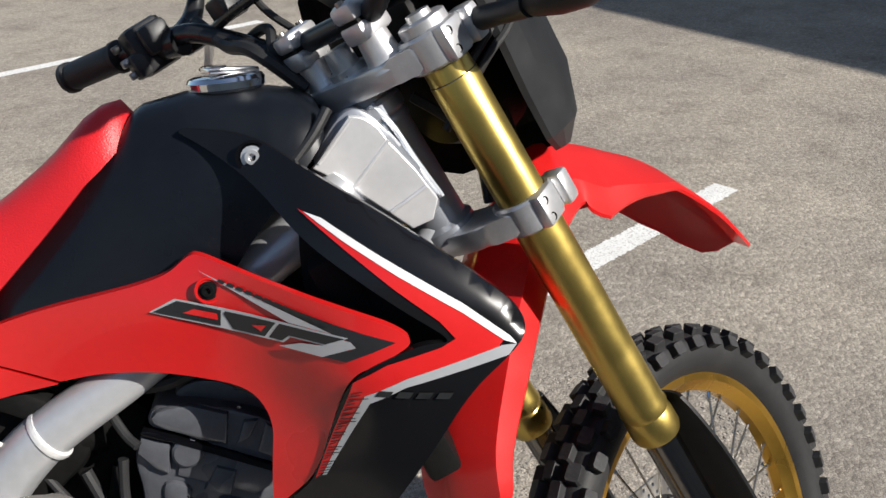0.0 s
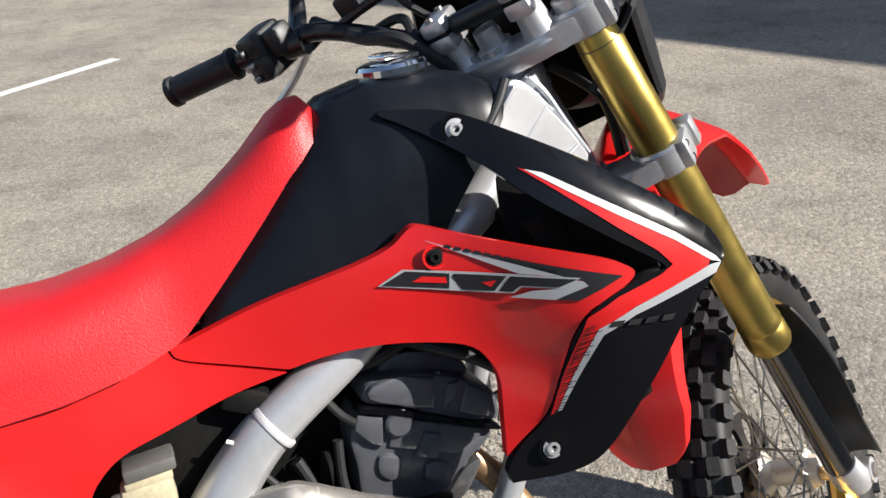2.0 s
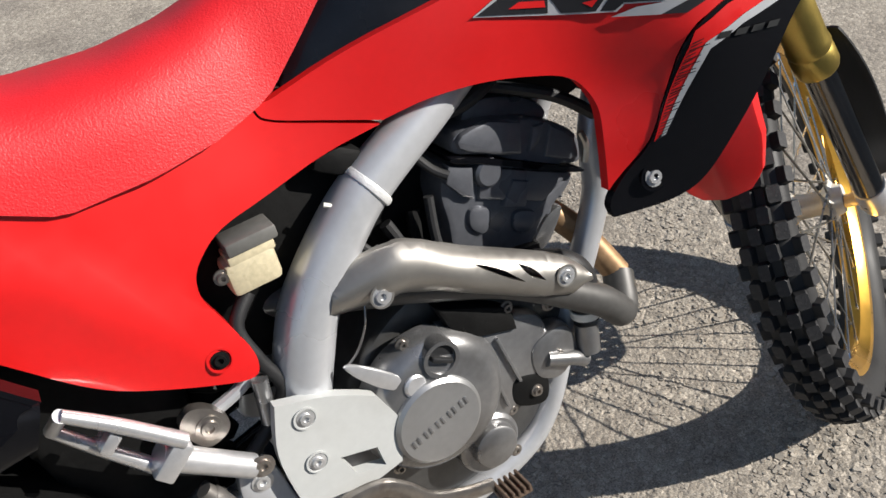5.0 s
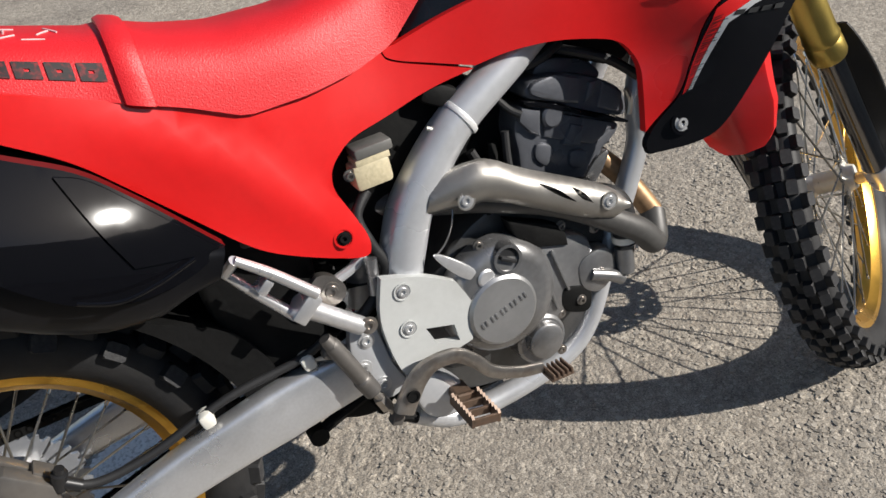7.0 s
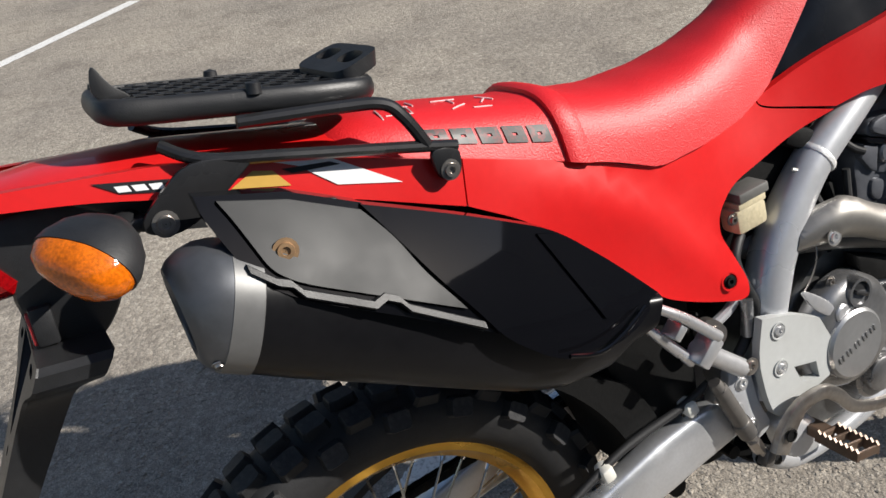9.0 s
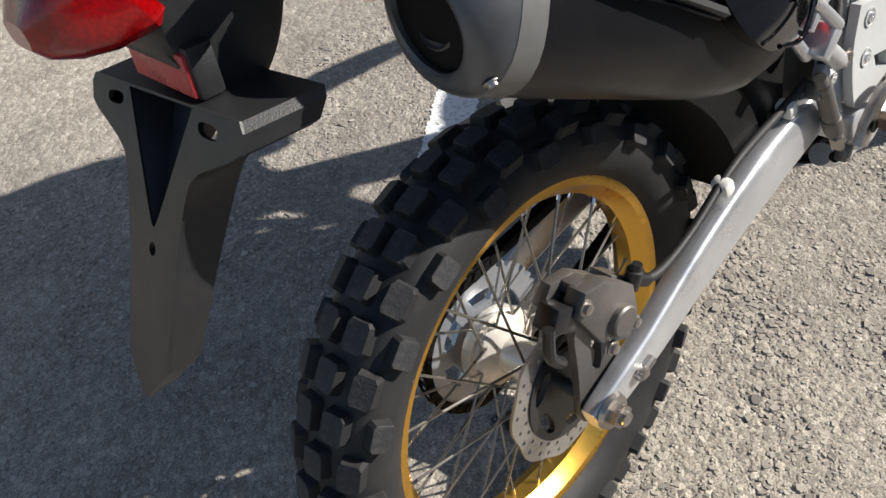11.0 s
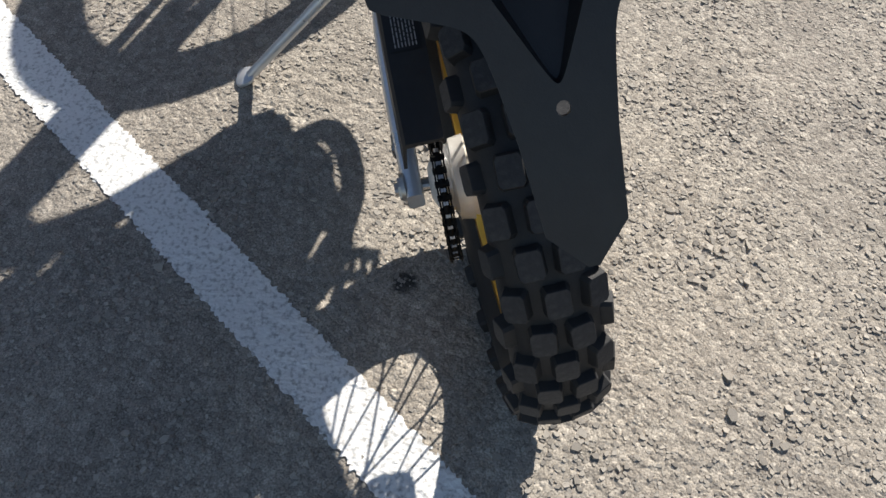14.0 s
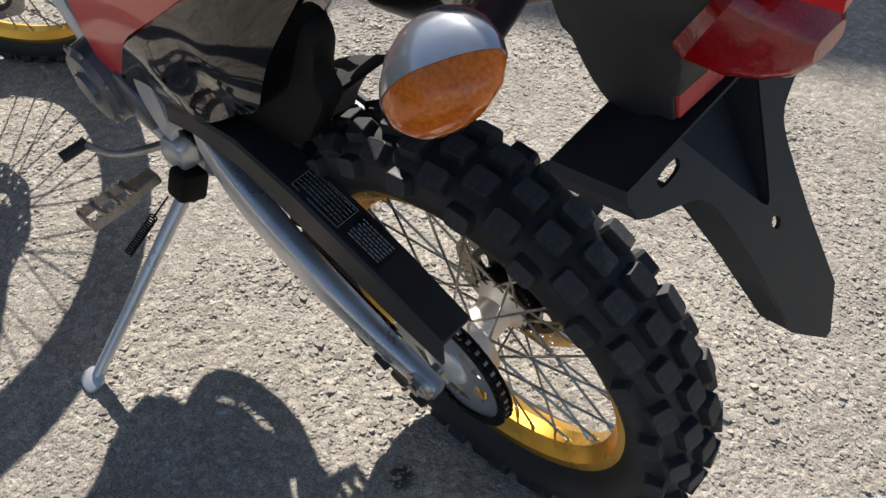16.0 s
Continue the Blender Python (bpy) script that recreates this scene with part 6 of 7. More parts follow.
for k in range(5):
    for e in (-0.0032, 0.0032):
        part("raised_mark", box((0.647 + 0.0155 * k + e, -0.1276, 0.4455 + (0.0155 * k + e) * 0.335), (0.0034, 0.0014, 0.010), Euler((0, -0.32, 0)).to_matrix(), 0.0006), CASE, cl)
filler = part("oil_filler", join(lathe(bmesh.new(), [(0.09, 0.024), (0.122, 0.021), (0.122, 0.0165), (0.114, 0.016)], axis_at=(0.698, 0, 0.519), axis=(0, -1, 0.05), seg=32, caps=False)), CASE, cl)
part("oil_cap", join(lathe(bmesh.new(), [(0.112, 0.0165), (0.118, 0.0155), (0.118, 0.0)], axis_at=(0.698, 0, 0.519), axis=(0, -1, 0.05), seg=28), box((0.698, -0.121, 0.525), (0.026, 0.008, 0.006), Euler((0, 0.5, 0)).to_matrix(), 0.002)), BLACKP, cl, "black oil filler plug")
part("clutch_arm", join(prism([(0.594, 0.566), (0.606, 0.567), (0.656, 0.524), (0.646, 0.508), (0.622, 0.528)], -0.112, -0.117, 0.002), lathe(bmesh.new(), [(0.08, 0.0145), (0.120, 0.0135), (0.122, 0.011), (0.122, 0)], axis_at=(0.652, 0, 0.508), axis=(0.1, -1, 0), seg=24)), ALU, cl, "clutch release lever")
part("clutch_wire", tube([(0.600, -0.113, 0.562), (0.618, -0.112, 0.575), (0.632, -0.112, 0.60), (0.64, -0.105, 0.625)], 0.0012, 6), STEEL, cl)
sm = part("filter_cover", lathe(bmesh.new(), [(0.07, 0.041), (0.098, 0.039), (0.102, 0.035), (0.102, 0.0)], axis_at=(0.742, 0, 0.368), axis=(0, -1, 0), seg=40), CASE, bike, "small round filter cover")
part("filter_cap", lathe(bmesh.new(), [(0.10, 0.029), (0.112, 0.027), (0.114, 0.024), (0.114, 0)], axis_at=(0.744, 0, 0.370), axis=(0, -1, 0), seg=40), CASE, sm)
for x, z in ((0.756, 0.403), (0.782, 0.392), (0.776, 0.332), (0.711, 0.380)):
    bolt((x, -0.092, z), (0, -1, 0), 0.0055, sm, STEEL)
for x, z in ((0.63, 0.40), (0.622, 0.505), (0.668, 0.548), (0.735, 0.53), (0.795, 0.532), (0.848, 0.51), (0.852, 0.44), (0.815, 0.405)):
    bolt((x, -0.097, z), (0, -1, 0), 0.0055, cl, STEEL, 0.006)
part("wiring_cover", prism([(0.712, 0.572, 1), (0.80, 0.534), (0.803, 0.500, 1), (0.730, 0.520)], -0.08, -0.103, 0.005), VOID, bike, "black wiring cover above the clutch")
# Solid near-black block paints the shade of a hollow in the casting.
part("pocket_shade", prism([(0.786, 0.440), (0.838, 0.420), (0.830, 0.375), (0.780, 0.396)], -0.07, -0.0975, 0.004), VOID, bike, "dark block for the shaded pocket behind the filter cover")
for x0, z0, x1, z1 in ((0.752, 0.512, 0.775, 0.405), (0.776, 0.50, 0.796, 0.43)):
    part("case_rib", box(((x0 + x1) / 2, -0.098, (z0 + z1) / 2), (0.004, 0.006, math.hypot(x1 - x0, z1 - z0)), Euler((0, math.atan2(x1 - x0, z1 - z0), 0)).to_matrix(), 0.001), CASE, cl)
part("water_pump", join(prism([(0.815, 0.47), (0.87, 0.48), (0.885, 0.43), (0.85, 0.40), (0.815, 0.42)], -0.07, -0.10, 0.008), tube([(0.835, -0.098, 0.44), (0.866, -0.102, 0.428), (0.885, -0.1, 0.415)], 0.0095, 14), tube([(0.895, -0.098, 0.462), (0.892, -0.1, 0.425)], 0.0145, 16)), CASE, bike, "cast water pump")
hose = part("coolant_hose", tube([(0.845, -0.085, 0.56), (0.878, -0.1, 0.55), (0.897, -0.1, 0.52), (0.896, -0.098, 0.47)], 0.0165, 18), GRIP, bike, "black rubber coolant hose")
part("hose_clamp", lathe(bmesh.new(), [(-0.005, 0.018), (0.005, 0.018), (0.005, 0.0165), (-0.005, 0.0165)], axis_at=(0.896, -0.098, 0.478), axis=(0, 0, 1), seg=28, closed=True), CREAM, hose, "pale hose clamp")
part("engine_wiring", join(tube([(0.72, -0.075, 0.575), (0.78, -0.09, 0.575), (0.84, -0.085, 0.555), (0.85, -0.085, 0.53)], 0.006, 8), tube([(0.74, -0.08, 0.595), (0.80, -0.085, 0.585), (0.86, -0.07, 0.57)], 0.008, 8), box((0.80, -0.08, 0.56), (0.06, 0.02, 0.018), Euler((0, 0.3, 0)).to_matrix(), 0.004)), VOID, bike, "dark wiring across the engine")
# heat shield with two slots and a raised shoulder
SHIELD_TOP = ((0.596, 0.613, 0.631, 0.675, 0.703, 0.735, 0.764, 0.834, 0.867, 0.887), (0.648, 0.655, 0.663, 0.673, 0.665, 0.642, 0.628, 0.594, 0.576, 0.552))
SHIELD_LOW = ((0.596, 0.642, 0.679, 0.713, 0.761, 0.825, 0.863, 0.887), (0.612, 0.614, 0.614, 0.601, 0.576, 0.541, 0.526, 0.540))


def hs_skin(x, z):
    """Outer face of the heat shield: half a tube laid along the header."""
    zt, zb = float(np.interp(x, *SHIELD_TOP)), float(np.interp(x, *SHIELD_LOW))
    s = (2 * z - zt - zb) / max(0.02, zt - zb)
    return -(float(np.interp(x, (0.6, 0.66, 0.75, 0.89), (0.082, 0.10, 0.108, 0.11))) + 0.03 * math.sqrt(max(0.05, 1 - 0.85 * s * s)))


HS = [(0.597, 0.612, 1), (0.613, 0.655), (0.631, 0.663), (0.675, 0.673), (0.703, 0.665), (0.735, 0.643), (0.80, 0.611), (0.866, 0.577), (0.887, 0.550), (0.880, 0.531), (0.86, 0.526), (0.825, 0.541), (0.761, 0.576), (0.713, 0.601), (0.679, 0.614), (0.642, 0.614)]
bm = skin_panel(HS, hs_skin, 0.008, step=0.009, holes=([(0.749, 0.624, 1), (0.777, 0.607), (0.803, 0.579, 1), (0.785, 0.590), (0.758, 0.614)], [(0.799, 0.601, 1), (0.815, 0.590), (0.827, 0.570, 1), (0.810, 0.580)]))
hs = part("heat_shield", bm, SHIELD, bike, "titanium coloured slotted heat shield", angle=50)
for x, z in ((0.651, 0.629), (0.851, 0.565)):
    part("bolt_recess", lathe(bmesh.new(), [(0, 0.012), (0.002, 0.0128), (0.002, 0.011), (0.0, 0.0095), (0.0, 0.0005)], axis_at=(x, hs_skin(x, z) - 0.0005, z), axis=(0, -1, 0.1), seg=24), SHIELD, hs)
    bolt((x, hs_skin(x, z) - 0.001, z), (0, -1, 0.1), 0.0072, hs)
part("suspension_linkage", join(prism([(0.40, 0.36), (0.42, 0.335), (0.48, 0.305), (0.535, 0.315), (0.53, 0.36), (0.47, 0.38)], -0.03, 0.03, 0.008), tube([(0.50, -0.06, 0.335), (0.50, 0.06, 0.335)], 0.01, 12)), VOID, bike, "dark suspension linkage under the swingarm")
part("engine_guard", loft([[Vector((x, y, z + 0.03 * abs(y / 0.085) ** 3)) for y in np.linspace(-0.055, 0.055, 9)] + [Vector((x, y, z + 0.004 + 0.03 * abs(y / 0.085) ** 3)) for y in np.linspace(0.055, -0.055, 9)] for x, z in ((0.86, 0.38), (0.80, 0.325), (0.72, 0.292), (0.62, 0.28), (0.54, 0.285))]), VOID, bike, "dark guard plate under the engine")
# -- handlebar and cockpit, in steering coordinates (ahead, left, up the axis) --
def spart(name, bm, mat, parent, label="", **k):
    return part(name, steered(bm), mat, parent, label, **k)


for s in (-1, 1):
    ry = 0.045 if s > 0 else -0.058
    riser = spart("bar_riser", join(lathe(bmesh.new(), [(0.014, 0.024), (0.026, 0.0185), (0.050, 0.0165), (0.054, 0.0)], axis_at=(0.0, ry, 0), axis=(0, 0, 1), seg=24), box((0.0, ry, 0.058), (0.044, 0.032, 0.020), None, 0.005), box((0.0, ry, 0.0795), (0.044, 0.032, 0.019), None, 0.006)), ALU, bike, "cast silver handlebar clamp", angle=40)
    spart("clamp_gap", box((0.0, ry, 0.069), (0.040, 0.030, 0.004), None, 0.0), VOID, riser)
    for dx in (-0.015, 0.015):
        spart("clamp_bolt", lathe(bmesh.new(), [(0.091, 0.005), (0.096, 0.0046), (0.096, 0.0028), (0.093, 0.0026), (0.093, 0)], axis_at=(dx, ry, -0.004), axis=(0, 0, 1), seg=14), STEEL, riser)
    spart("fork_cap", lathe(bmesh.new(), [(0.024, 0.0262), (0.038, 0.0255), (0.040, 0.022), (0.040, 0.0135), (0.046, 0.0125), (0.046, 0)], axis_at=(0.03, s * 0.097, 0), axis=(0, 0, 1), seg=28), ALU, bike, "silver fork cap")
half = [(0.0, 0.0, 0.070), (0.0, 0.06, 0.070), (0.0, 0.085, 0.073), (-0.004, 0.13, 0.103), (-0.012, 0.18, 0.136), (-0.024, 0.225, 0.148), (-0.038, 0.275, 0.156), (-0.070, 0.384, 0.170)]
bar_line = [(x, -y, z) for x, y, z in half[::-1]] + half[1:]
bar = spart("handlebar", sweep(bmesh.new(), curve_through(bar_line, 6), 0.0115, 14), BLACKM, bike, "black handlebar")
spart("crossbar", tube([(-0.006, -0.18, 0.125), (0.004, -0.1, 0.135), (0.004, 0.1, 0.135), (-0.006, 0.18, 0.125)], 0.006, 10), BLACKM, bar, "thin black crossbar")
for s in (-1, 1):
    g0, g1 = Vector((-0.044, s * 0.292, 0.1585)), Vector((-0.0705, s * 0.386, 0.170))
    ax = (g1 - g0).normalized()
    L = (g1 - g0).length
    prof = [(-0.004, 0.012), (0.0, 0.02), (0.006, 0.02), (0.008, 0.0165)]
    for k in range(16):
        prof += [(0.012 + k * (L - 0.024) / 16, 0.0176), (0.0145 + k * (L - 0.024) / 16, 0.0171)]
    prof += [(L - 0.008, 0.0165), (L - 0.006, 0.0195), (L, 0.0195), (L + 0.002, 0.017), (L + 0.002, 0.0)]
    spart("grip", lathe(bmesh.new(), prof, axis_at=g0, axis=ax, seg=24), GRIP, bar, "ribbed black rubber grip")
    c = Vector((-0.028, s * 0.252, 0.150))
    rot = Matrix.Rotation(s * -0.28, 3, "Z")
    sw = spart("switch_box", join(box(c, (0.05, 0.046, 0.058), rot, 0.008), box(c + Vector((-0.02, 0, -0.012)), (0.03, 0.034, 0.03), rot, 0.006), box(c + Vector((-0.004, s * -0.03, 0.006)), (0.036, 0.02, 0.034), rot, 0.006)), BLACKP, bar, "black handlebar switch box")
    for dz, w in ((0.016, 0.012), (-0.002, 0.014), (-0.018, 0.01)):
        spart("switch", box(c + Vector((-0.036, 0.006 * s, dz)), (0.01, w, 0.009), rot, 0.002), CASE if dz < 0.01 else BLACKM, sw, "grey thumb switch")
    spart("lever_perch", join(lathe(bmesh.new(), [(-0.014, 0.017), (0.014, 0.017)], axis_at=(-0.022, s * 0.216, 0.14), axis=(-0.2, s * 0.95, 0.2), seg=20), box((0.012, s * 0.222, 0.128), (0.04, 0.026, 0.02), None, 0.005)), BLACKM, bar)
    spart("lever", sweep(bmesh.new(), curve_through([(0.024, s * 0.222, 0.128), (0.045, s * 0.262, 0.112), (0.055, s * 0.325, 0.082), (0.042, s * 0.378, 0.060)], 6), [0.006, 0.006, 0.005, 0.0065], 10), ALU, bar, "silver clutch lever" if s > 0 else "silver brake lever")
    spart("lever_ball", lathe(bmesh.new(), [(-0.009, 0.001), (-0.007, 0.006), (0, 0.009), (0.007, 0.006), (0.009, 0.001)], axis_at=(0.0413, s * 0.382, 0.0585), axis=(0, 1, 0), seg=16), ALU, bar)
    stem = [(-0.018, s * 0.222, 0.141), (0.012, s * 0.232, 0.146), (0.04, s * 0.24, 0.156), (0.063, s * 0.24, 0.178), (0.072, s * 0.24, 0.203), (0.076, s * 0.241, 0.227), (0.074, s * 0.246, 0.255), (0.066, s * 0.258, 0.285)]
    mir = spart("mirror_stem", sweep(bmesh.new(), curve_through(stem, 6), [0.0125, 0.012, 0.0115, 0.0095, 0.0085, 0.0065, 0.0058, 0.0055], 12), BLACKM, bike, "black mirror stem")
    mc0 = Vector((0.052, s * 0.274, 0.306))
    face = Vector((-0.81, -s * 0.28, 0.52)).normalized()
    xa = face.cross(Vector((0, 0, 1))).normalized()
    za = xa.cross(face)
    def oval(d, k, n=28):
        return [mc0 + face * d + xa * math.cos(2 * math.pi * i / n) * 0.088 * k + za * math.sin(2 * math.pi * i / n) * 0.064 * k for i in range(n)]
    spart("mirror_shell", loft([oval(0.002, 0.94), oval(0.004, 1.0), oval(-0.008, 1.0), oval(-0.024, 0.82), oval(-0.034, 0.45)]), BLACKP, mir, "black mirror housing")
    spart("mirror_glass", loft([oval(0.0025, 0.93), oval(0.003, 0.92)]), MIRROR, mir, "mirror glass")
spart("phone_mount", warp(join(box((0.012, 0.185, 0.150), (0.036, 0.03, 0.03), None, 0.005), box((0.03, 0.188, 0.182), (0.024, 0.028, 0.036), Euler((0, 0.5, 0)).to_matrix(), 0.005), lathe(bmesh.new(), [(-0.016, 0.012), (0.016, 0.012)], axis_at=(0.045, 0.195, 0.212), axis=(0, 1, 0), seg=20), box((0.045, 0.2, 0.232), (0.055, 0.075, 0.012), Euler((0, 0.3, 0.2)).to_matrix(), 0.004), box((0.02, 0.235, 0.235), (0.02, 0.016, 0.022), None, 0.004)), lambda c: c + Vector((0.004, -0.045, -0.008))), BLACKP, bar, "black phone holder on the bar")
for pts, r in (([(0.012, 0.14, 0.10), (0.01, 0.09, 0.10), (-0.015, 0.07, 0.06), (0.05, 0.05, -0.02)], 0.006), ([(0.01, 0.2, 0.145), (-0.02, 0.13, 0.108), (-0.03, 0.08, 0.09), (-0.02, 0.05, 0.03)], 0.008), ([(0.02, 0.06, 0.08), (0.01, 0.08, 0.13), (0.03, 0.085, 0.19), (0.09, 0.07, 0.21), (0.14, 0.02, 0.12)], 0.0045),
               ([(0.02, -0.22, 0.15), (0.12, -0.15, 0.19), (0.22, -0.05, 0.1), (0.15, -0.05, -0.03), (0.10, -0.05, -0.18)], 0.0055), ([(0.02, -0.2, 0.16), (0.15, -0.12, 0.2), (0.26, -0.03, 0.08), (0.13, -0.045, -0.07), (0.09, -0.03, -0.2)], 0.0045), ([(0.03, -0.03, -0.03), (0.05, -0.055, -0.1), (0.03, -0.05, -0.17)], 0.006),
               ([(0.06, -0.14, 0.135), (0.12, -0.15, 0.10), (0.156, -0.138, 0.052), (0.114, -0.132, 0.019), (0.084, -0.125, -0.006), (0.015, -0.09, -0.04)], 0.0045), ([(0.05, -0.17, 0.14), (0.15, -0.16, 0.10), (0.188, -0.142, 0.037), (0.106, -0.132, -0.012), (0.063, -0.12, -0.028), (0.01, -0.07, -0.07)], 0.0045)):
    spart("control_cable", sweep(bmesh.new(), curve_through(pts, 8), r, 8), GRIP, bike, "black control cable")


def headlight_mask():
    """The hollow faceted mask round the headlamp, open towards the rider."""
    secs = []
    face_at = np.array([-1.0, -0.97, -0.8, -0.62, -0.3, 0.3, 0.62, 0.8, 0.97, 1.0])
    reach = np.array([0.0, 0.22, 0.62, 0.86, 1.0, 1.0, 0.86, 0.62, 0.22, 0.0])
    for a, fw, front, hw in ((0.135, 0.09, 0.13, 0.075), (0.105, 0.085, 0.165, 0.115), (0.05, 0.08, 0.215, 0.138), (-0.02, 0.085, 0.25, 0.13), (-0.09, 0.10, 0.262, 0.112), (-0.15, 0.115, 0.24, 0.098), (-0.175, 0.14, 0.205, 0.08)):
        out = [Vector((fw + (front - fw) * r, hw * f, a - 0.02 * r)) for f, r in zip(face_at, reach)]
        inn = [Vector((p.x - 0.005, p.y * 0.955, p.z)) for p in out[::-1]]
        secs.append(out + inn)
    return loft(secs)


mask = spart("headlight_mask", headlight_mask(), BLACKP, bike, "black faceted headlight mask", angle=12)
spart("headlight_unit", join(lathe(bmesh.new(), [(0.0, 0.02), (0.01, 0.06), (0.07, 0.075), (0.09, 0.07), (0.095, 0.0)], axis_at=(0.085, 0, -0.05), axis=(1, 0, -0.3), seg=32), box((0.07, 0.0, 0.03), (0.04, 0.14, 0.06), None, 0.01)), VOID, mask, "dark back of the headlamp")
spart("instrument_panel", join(box((0.095, 0.0, 0.095), (0.05, 0.13, 0.07), Euler((0, -0.6, 0)).to_matrix(), 0.012)), BLACKP, bike, "black instrument housing")
spart("instrument_screen", box((0.074, -0.01, 0.106), (0.004, 0.085, 0.035), Euler((0, -0.6, 0)).to_matrix(), 0.001), CASE, bike, "grey instrument screen")
for s in (-1, 1):
    spart("signal_stalk", tube([(0.07, s * 0.115, 0.010), (0.06, s * 0.16, 0.008), (0.056, s * 0.2, 0.006)], [0.013, 0.011, 0.013], 14), BLACKP, mask)
    body = []
    A, B = Vector((0.056, s * 0.19, 0.006)), Vector((0.095, s * 0.282, 0.001))
    d = (B - A).normalized()
    for u, r in ((0, 0.008), (0.12, 0.017), (0.35, 0.026), (0.6, 0.030), (0.82, 0.026), (0.95, 0.015), (1.0, 0.004)):
        c = A.lerp(B, u)
        x = d.cross(Vector((0, 0, 1))).normalized()
        y = x.cross(d)
        body.append([c + x * math.cos(t) * r + y * math.sin(t) * r * 0.85 for t in np.linspace(0, 2 * math.pi, 21)[:-1]])
    spart("front_signal", loft(body), BLACKP, mask, "black front turn signal")

# -- tail: red top mudguard, black underside, lamp, plate holder --
def tail_top():
    secs = []
    for x, z, hw, drop in ((0.10, 0.955, 0.08, 0.03), (0.0, 0.977, 0.078, 0.02), (-0.1, 1.0, 0.072, 0.016), (-0.2, 1.012, 0.064, 0.014), (-0.29, 1.012, 0.054, 0.012), (-0.345, 1.0, 0.035, 0.008)):
        out = [Vector((x, y * hw, z - drop * abs(y) ** 2.2)) for y in np.linspace(-1, 1, 13)]
        secs.append(out + [Vector((p.x, p.y * 0.97, p.z - 0.008)) for p in out[::-1]])
    return loft(secs)


part("rear_mudguard", tail_top(), RED, bike, "red rear mudguard top", angle=50)
under = part("rear_under_tray", join(prism([(0.17, 0.885), (0.165, 0.852), (0.05, 0.898), (-0.06, 0.93), (-0.14, 0.945), (-0.2, 0.985), (-0.1, 0.985)], -0.066, 0.066, 0.01),
                                    prism([(-0.13, 0.975), (-0.15, 0.92), (-0.178, 0.864), (-0.211, 0.836), (-0.255, 0.860), (-0.262, 0.904), (-0.258, 0.918), (-0.275, 0.948), (-0.282, 0.966), (-0.25, 0.985)], -0.042, 0.042, 0.012)), BLACKP, bike, "black plastic tail underside")
part("tail_bracket", prism([(0.17, 0.862), (0.19, 0.845), (0.12, 0.855), (-0.06, 0.915), (-0.16, 0.945), (-0.14, 0.955)], -0.088, -0.07, 0.003), BLACKP, bike)


def lamp_ring(x, z, hw, hh, n=24, p=0.6, k=0.0):
    return [Vector((x - k * hh * math.copysign(abs(math.sin(t)) ** p, math.sin(t)), hw * math.copysign(abs(math.cos(t)) ** p, math.cos(t)), z + hh * math.copysign(abs(math.sin(t)) ** p, math.sin(t)))) for t in np.linspace(0, 2 * math.pi, n + 1)[:-1]]


lamp = part("tail_lamp", loft([lamp_ring(-0.264, 0.948, 0.046, 0.036, k=0.56), lamp_ring(-0.274, 0.945, 0.049, 0.038, k=0.5), lamp_ring(-0.294, 0.940, 0.045, 0.033, k=0.3), lamp_ring(-0.310, 0.937, 0.036, 0.026, k=0.15), lamp_ring(-0.322, 0.936, 0.027, 0.018), lamp_ring(-0.329, 0.936, 0.017, 0.009)]), REDLENS, bike, "faceted red tail lamp", angle=20)
for y, z in ((-0.017, 0.944), (0.017, 0.944), (-0.017, 0.924), (0.017, 0.924)):
    part("lamp_facet", box((-0.303, y, z), (0.02, 0.026, 0.012), Euler((0, 0.3, 0)).to_matrix(), 0.004), REDLENS, lamp)
PD = Vector((-0.5174, -0.0621, -0.8535))
PS = Vector((-0.032, 0.998, -0.053))
PN = Vector((-0.855, 0, 0.518))
P0 = Vector((-0.2706, -0.0015, 0.8454))


def holder_point(x, z):
    """A place on the sloping face of the holder: x across to the left, z up."""
    return P0 + PS * x - PD * z


def on_plate(bm, lift=0.0):
    """Lays a mesh drawn in x, z (x across to the left, z up the plate; y depth) on the plate holder's slope."""
    return warp(bm, lambda c: holder_point(c.x, c.z) + PN * (-c.y + lift))


HALF = [(0.104, 0.014, 1), (0.109, 0.007, 1), (0.107, -0.007, 1), (0.098, -0.013, 1), (0.058, -0.030), (0.047, -0.040), (0.041, -0.062), (0.034, -0.12, 1), (0.0295, -0.187, 1)]
PLATE = [(-q[0], *q[1:]) for q in HALF] + [(-0.004, -0.217, 1), (0.004, -0.217, 1)] + HALF[::-1]
slots = [[(s * 0.054, 0.006), (s * 0.080, 0.005), (s * 0.080, -0.005), (s * 0.056, -0.004)] for s in (-1, 1)]
vee = [(-0.046, 0.012, 1), (0.046, 0.012, 1), (0.006, -0.076), (0.0, -0.084), (-0.006, -0.076)]
hole = [(0.005 * math.cos(t), -0.0993 + 0.0055 * math.sin(t), 1) for t in np.linspace(0, 2 * math.pi, 11)[:-1]]
ph = part("plate_holder", on_plate(plate(PLATE, [*slots, vee, hole], -0.002, 0.002)), BLACKP, bike, "empty black plastic number plate holder", angle=40)
recess = bmesh.new()
top_loop = [p for p in rounded(vee, 4)]
ra = [recess.verts.new((p.x, 0.0, p.y)) for p in top_loop]
rb = [recess.verts.new((p.x * 0.8, 0.03 * min(1.0, (p.y + 0.10) / 0.1), p.y * 0.95 - 0.002)) for p in top_loop]
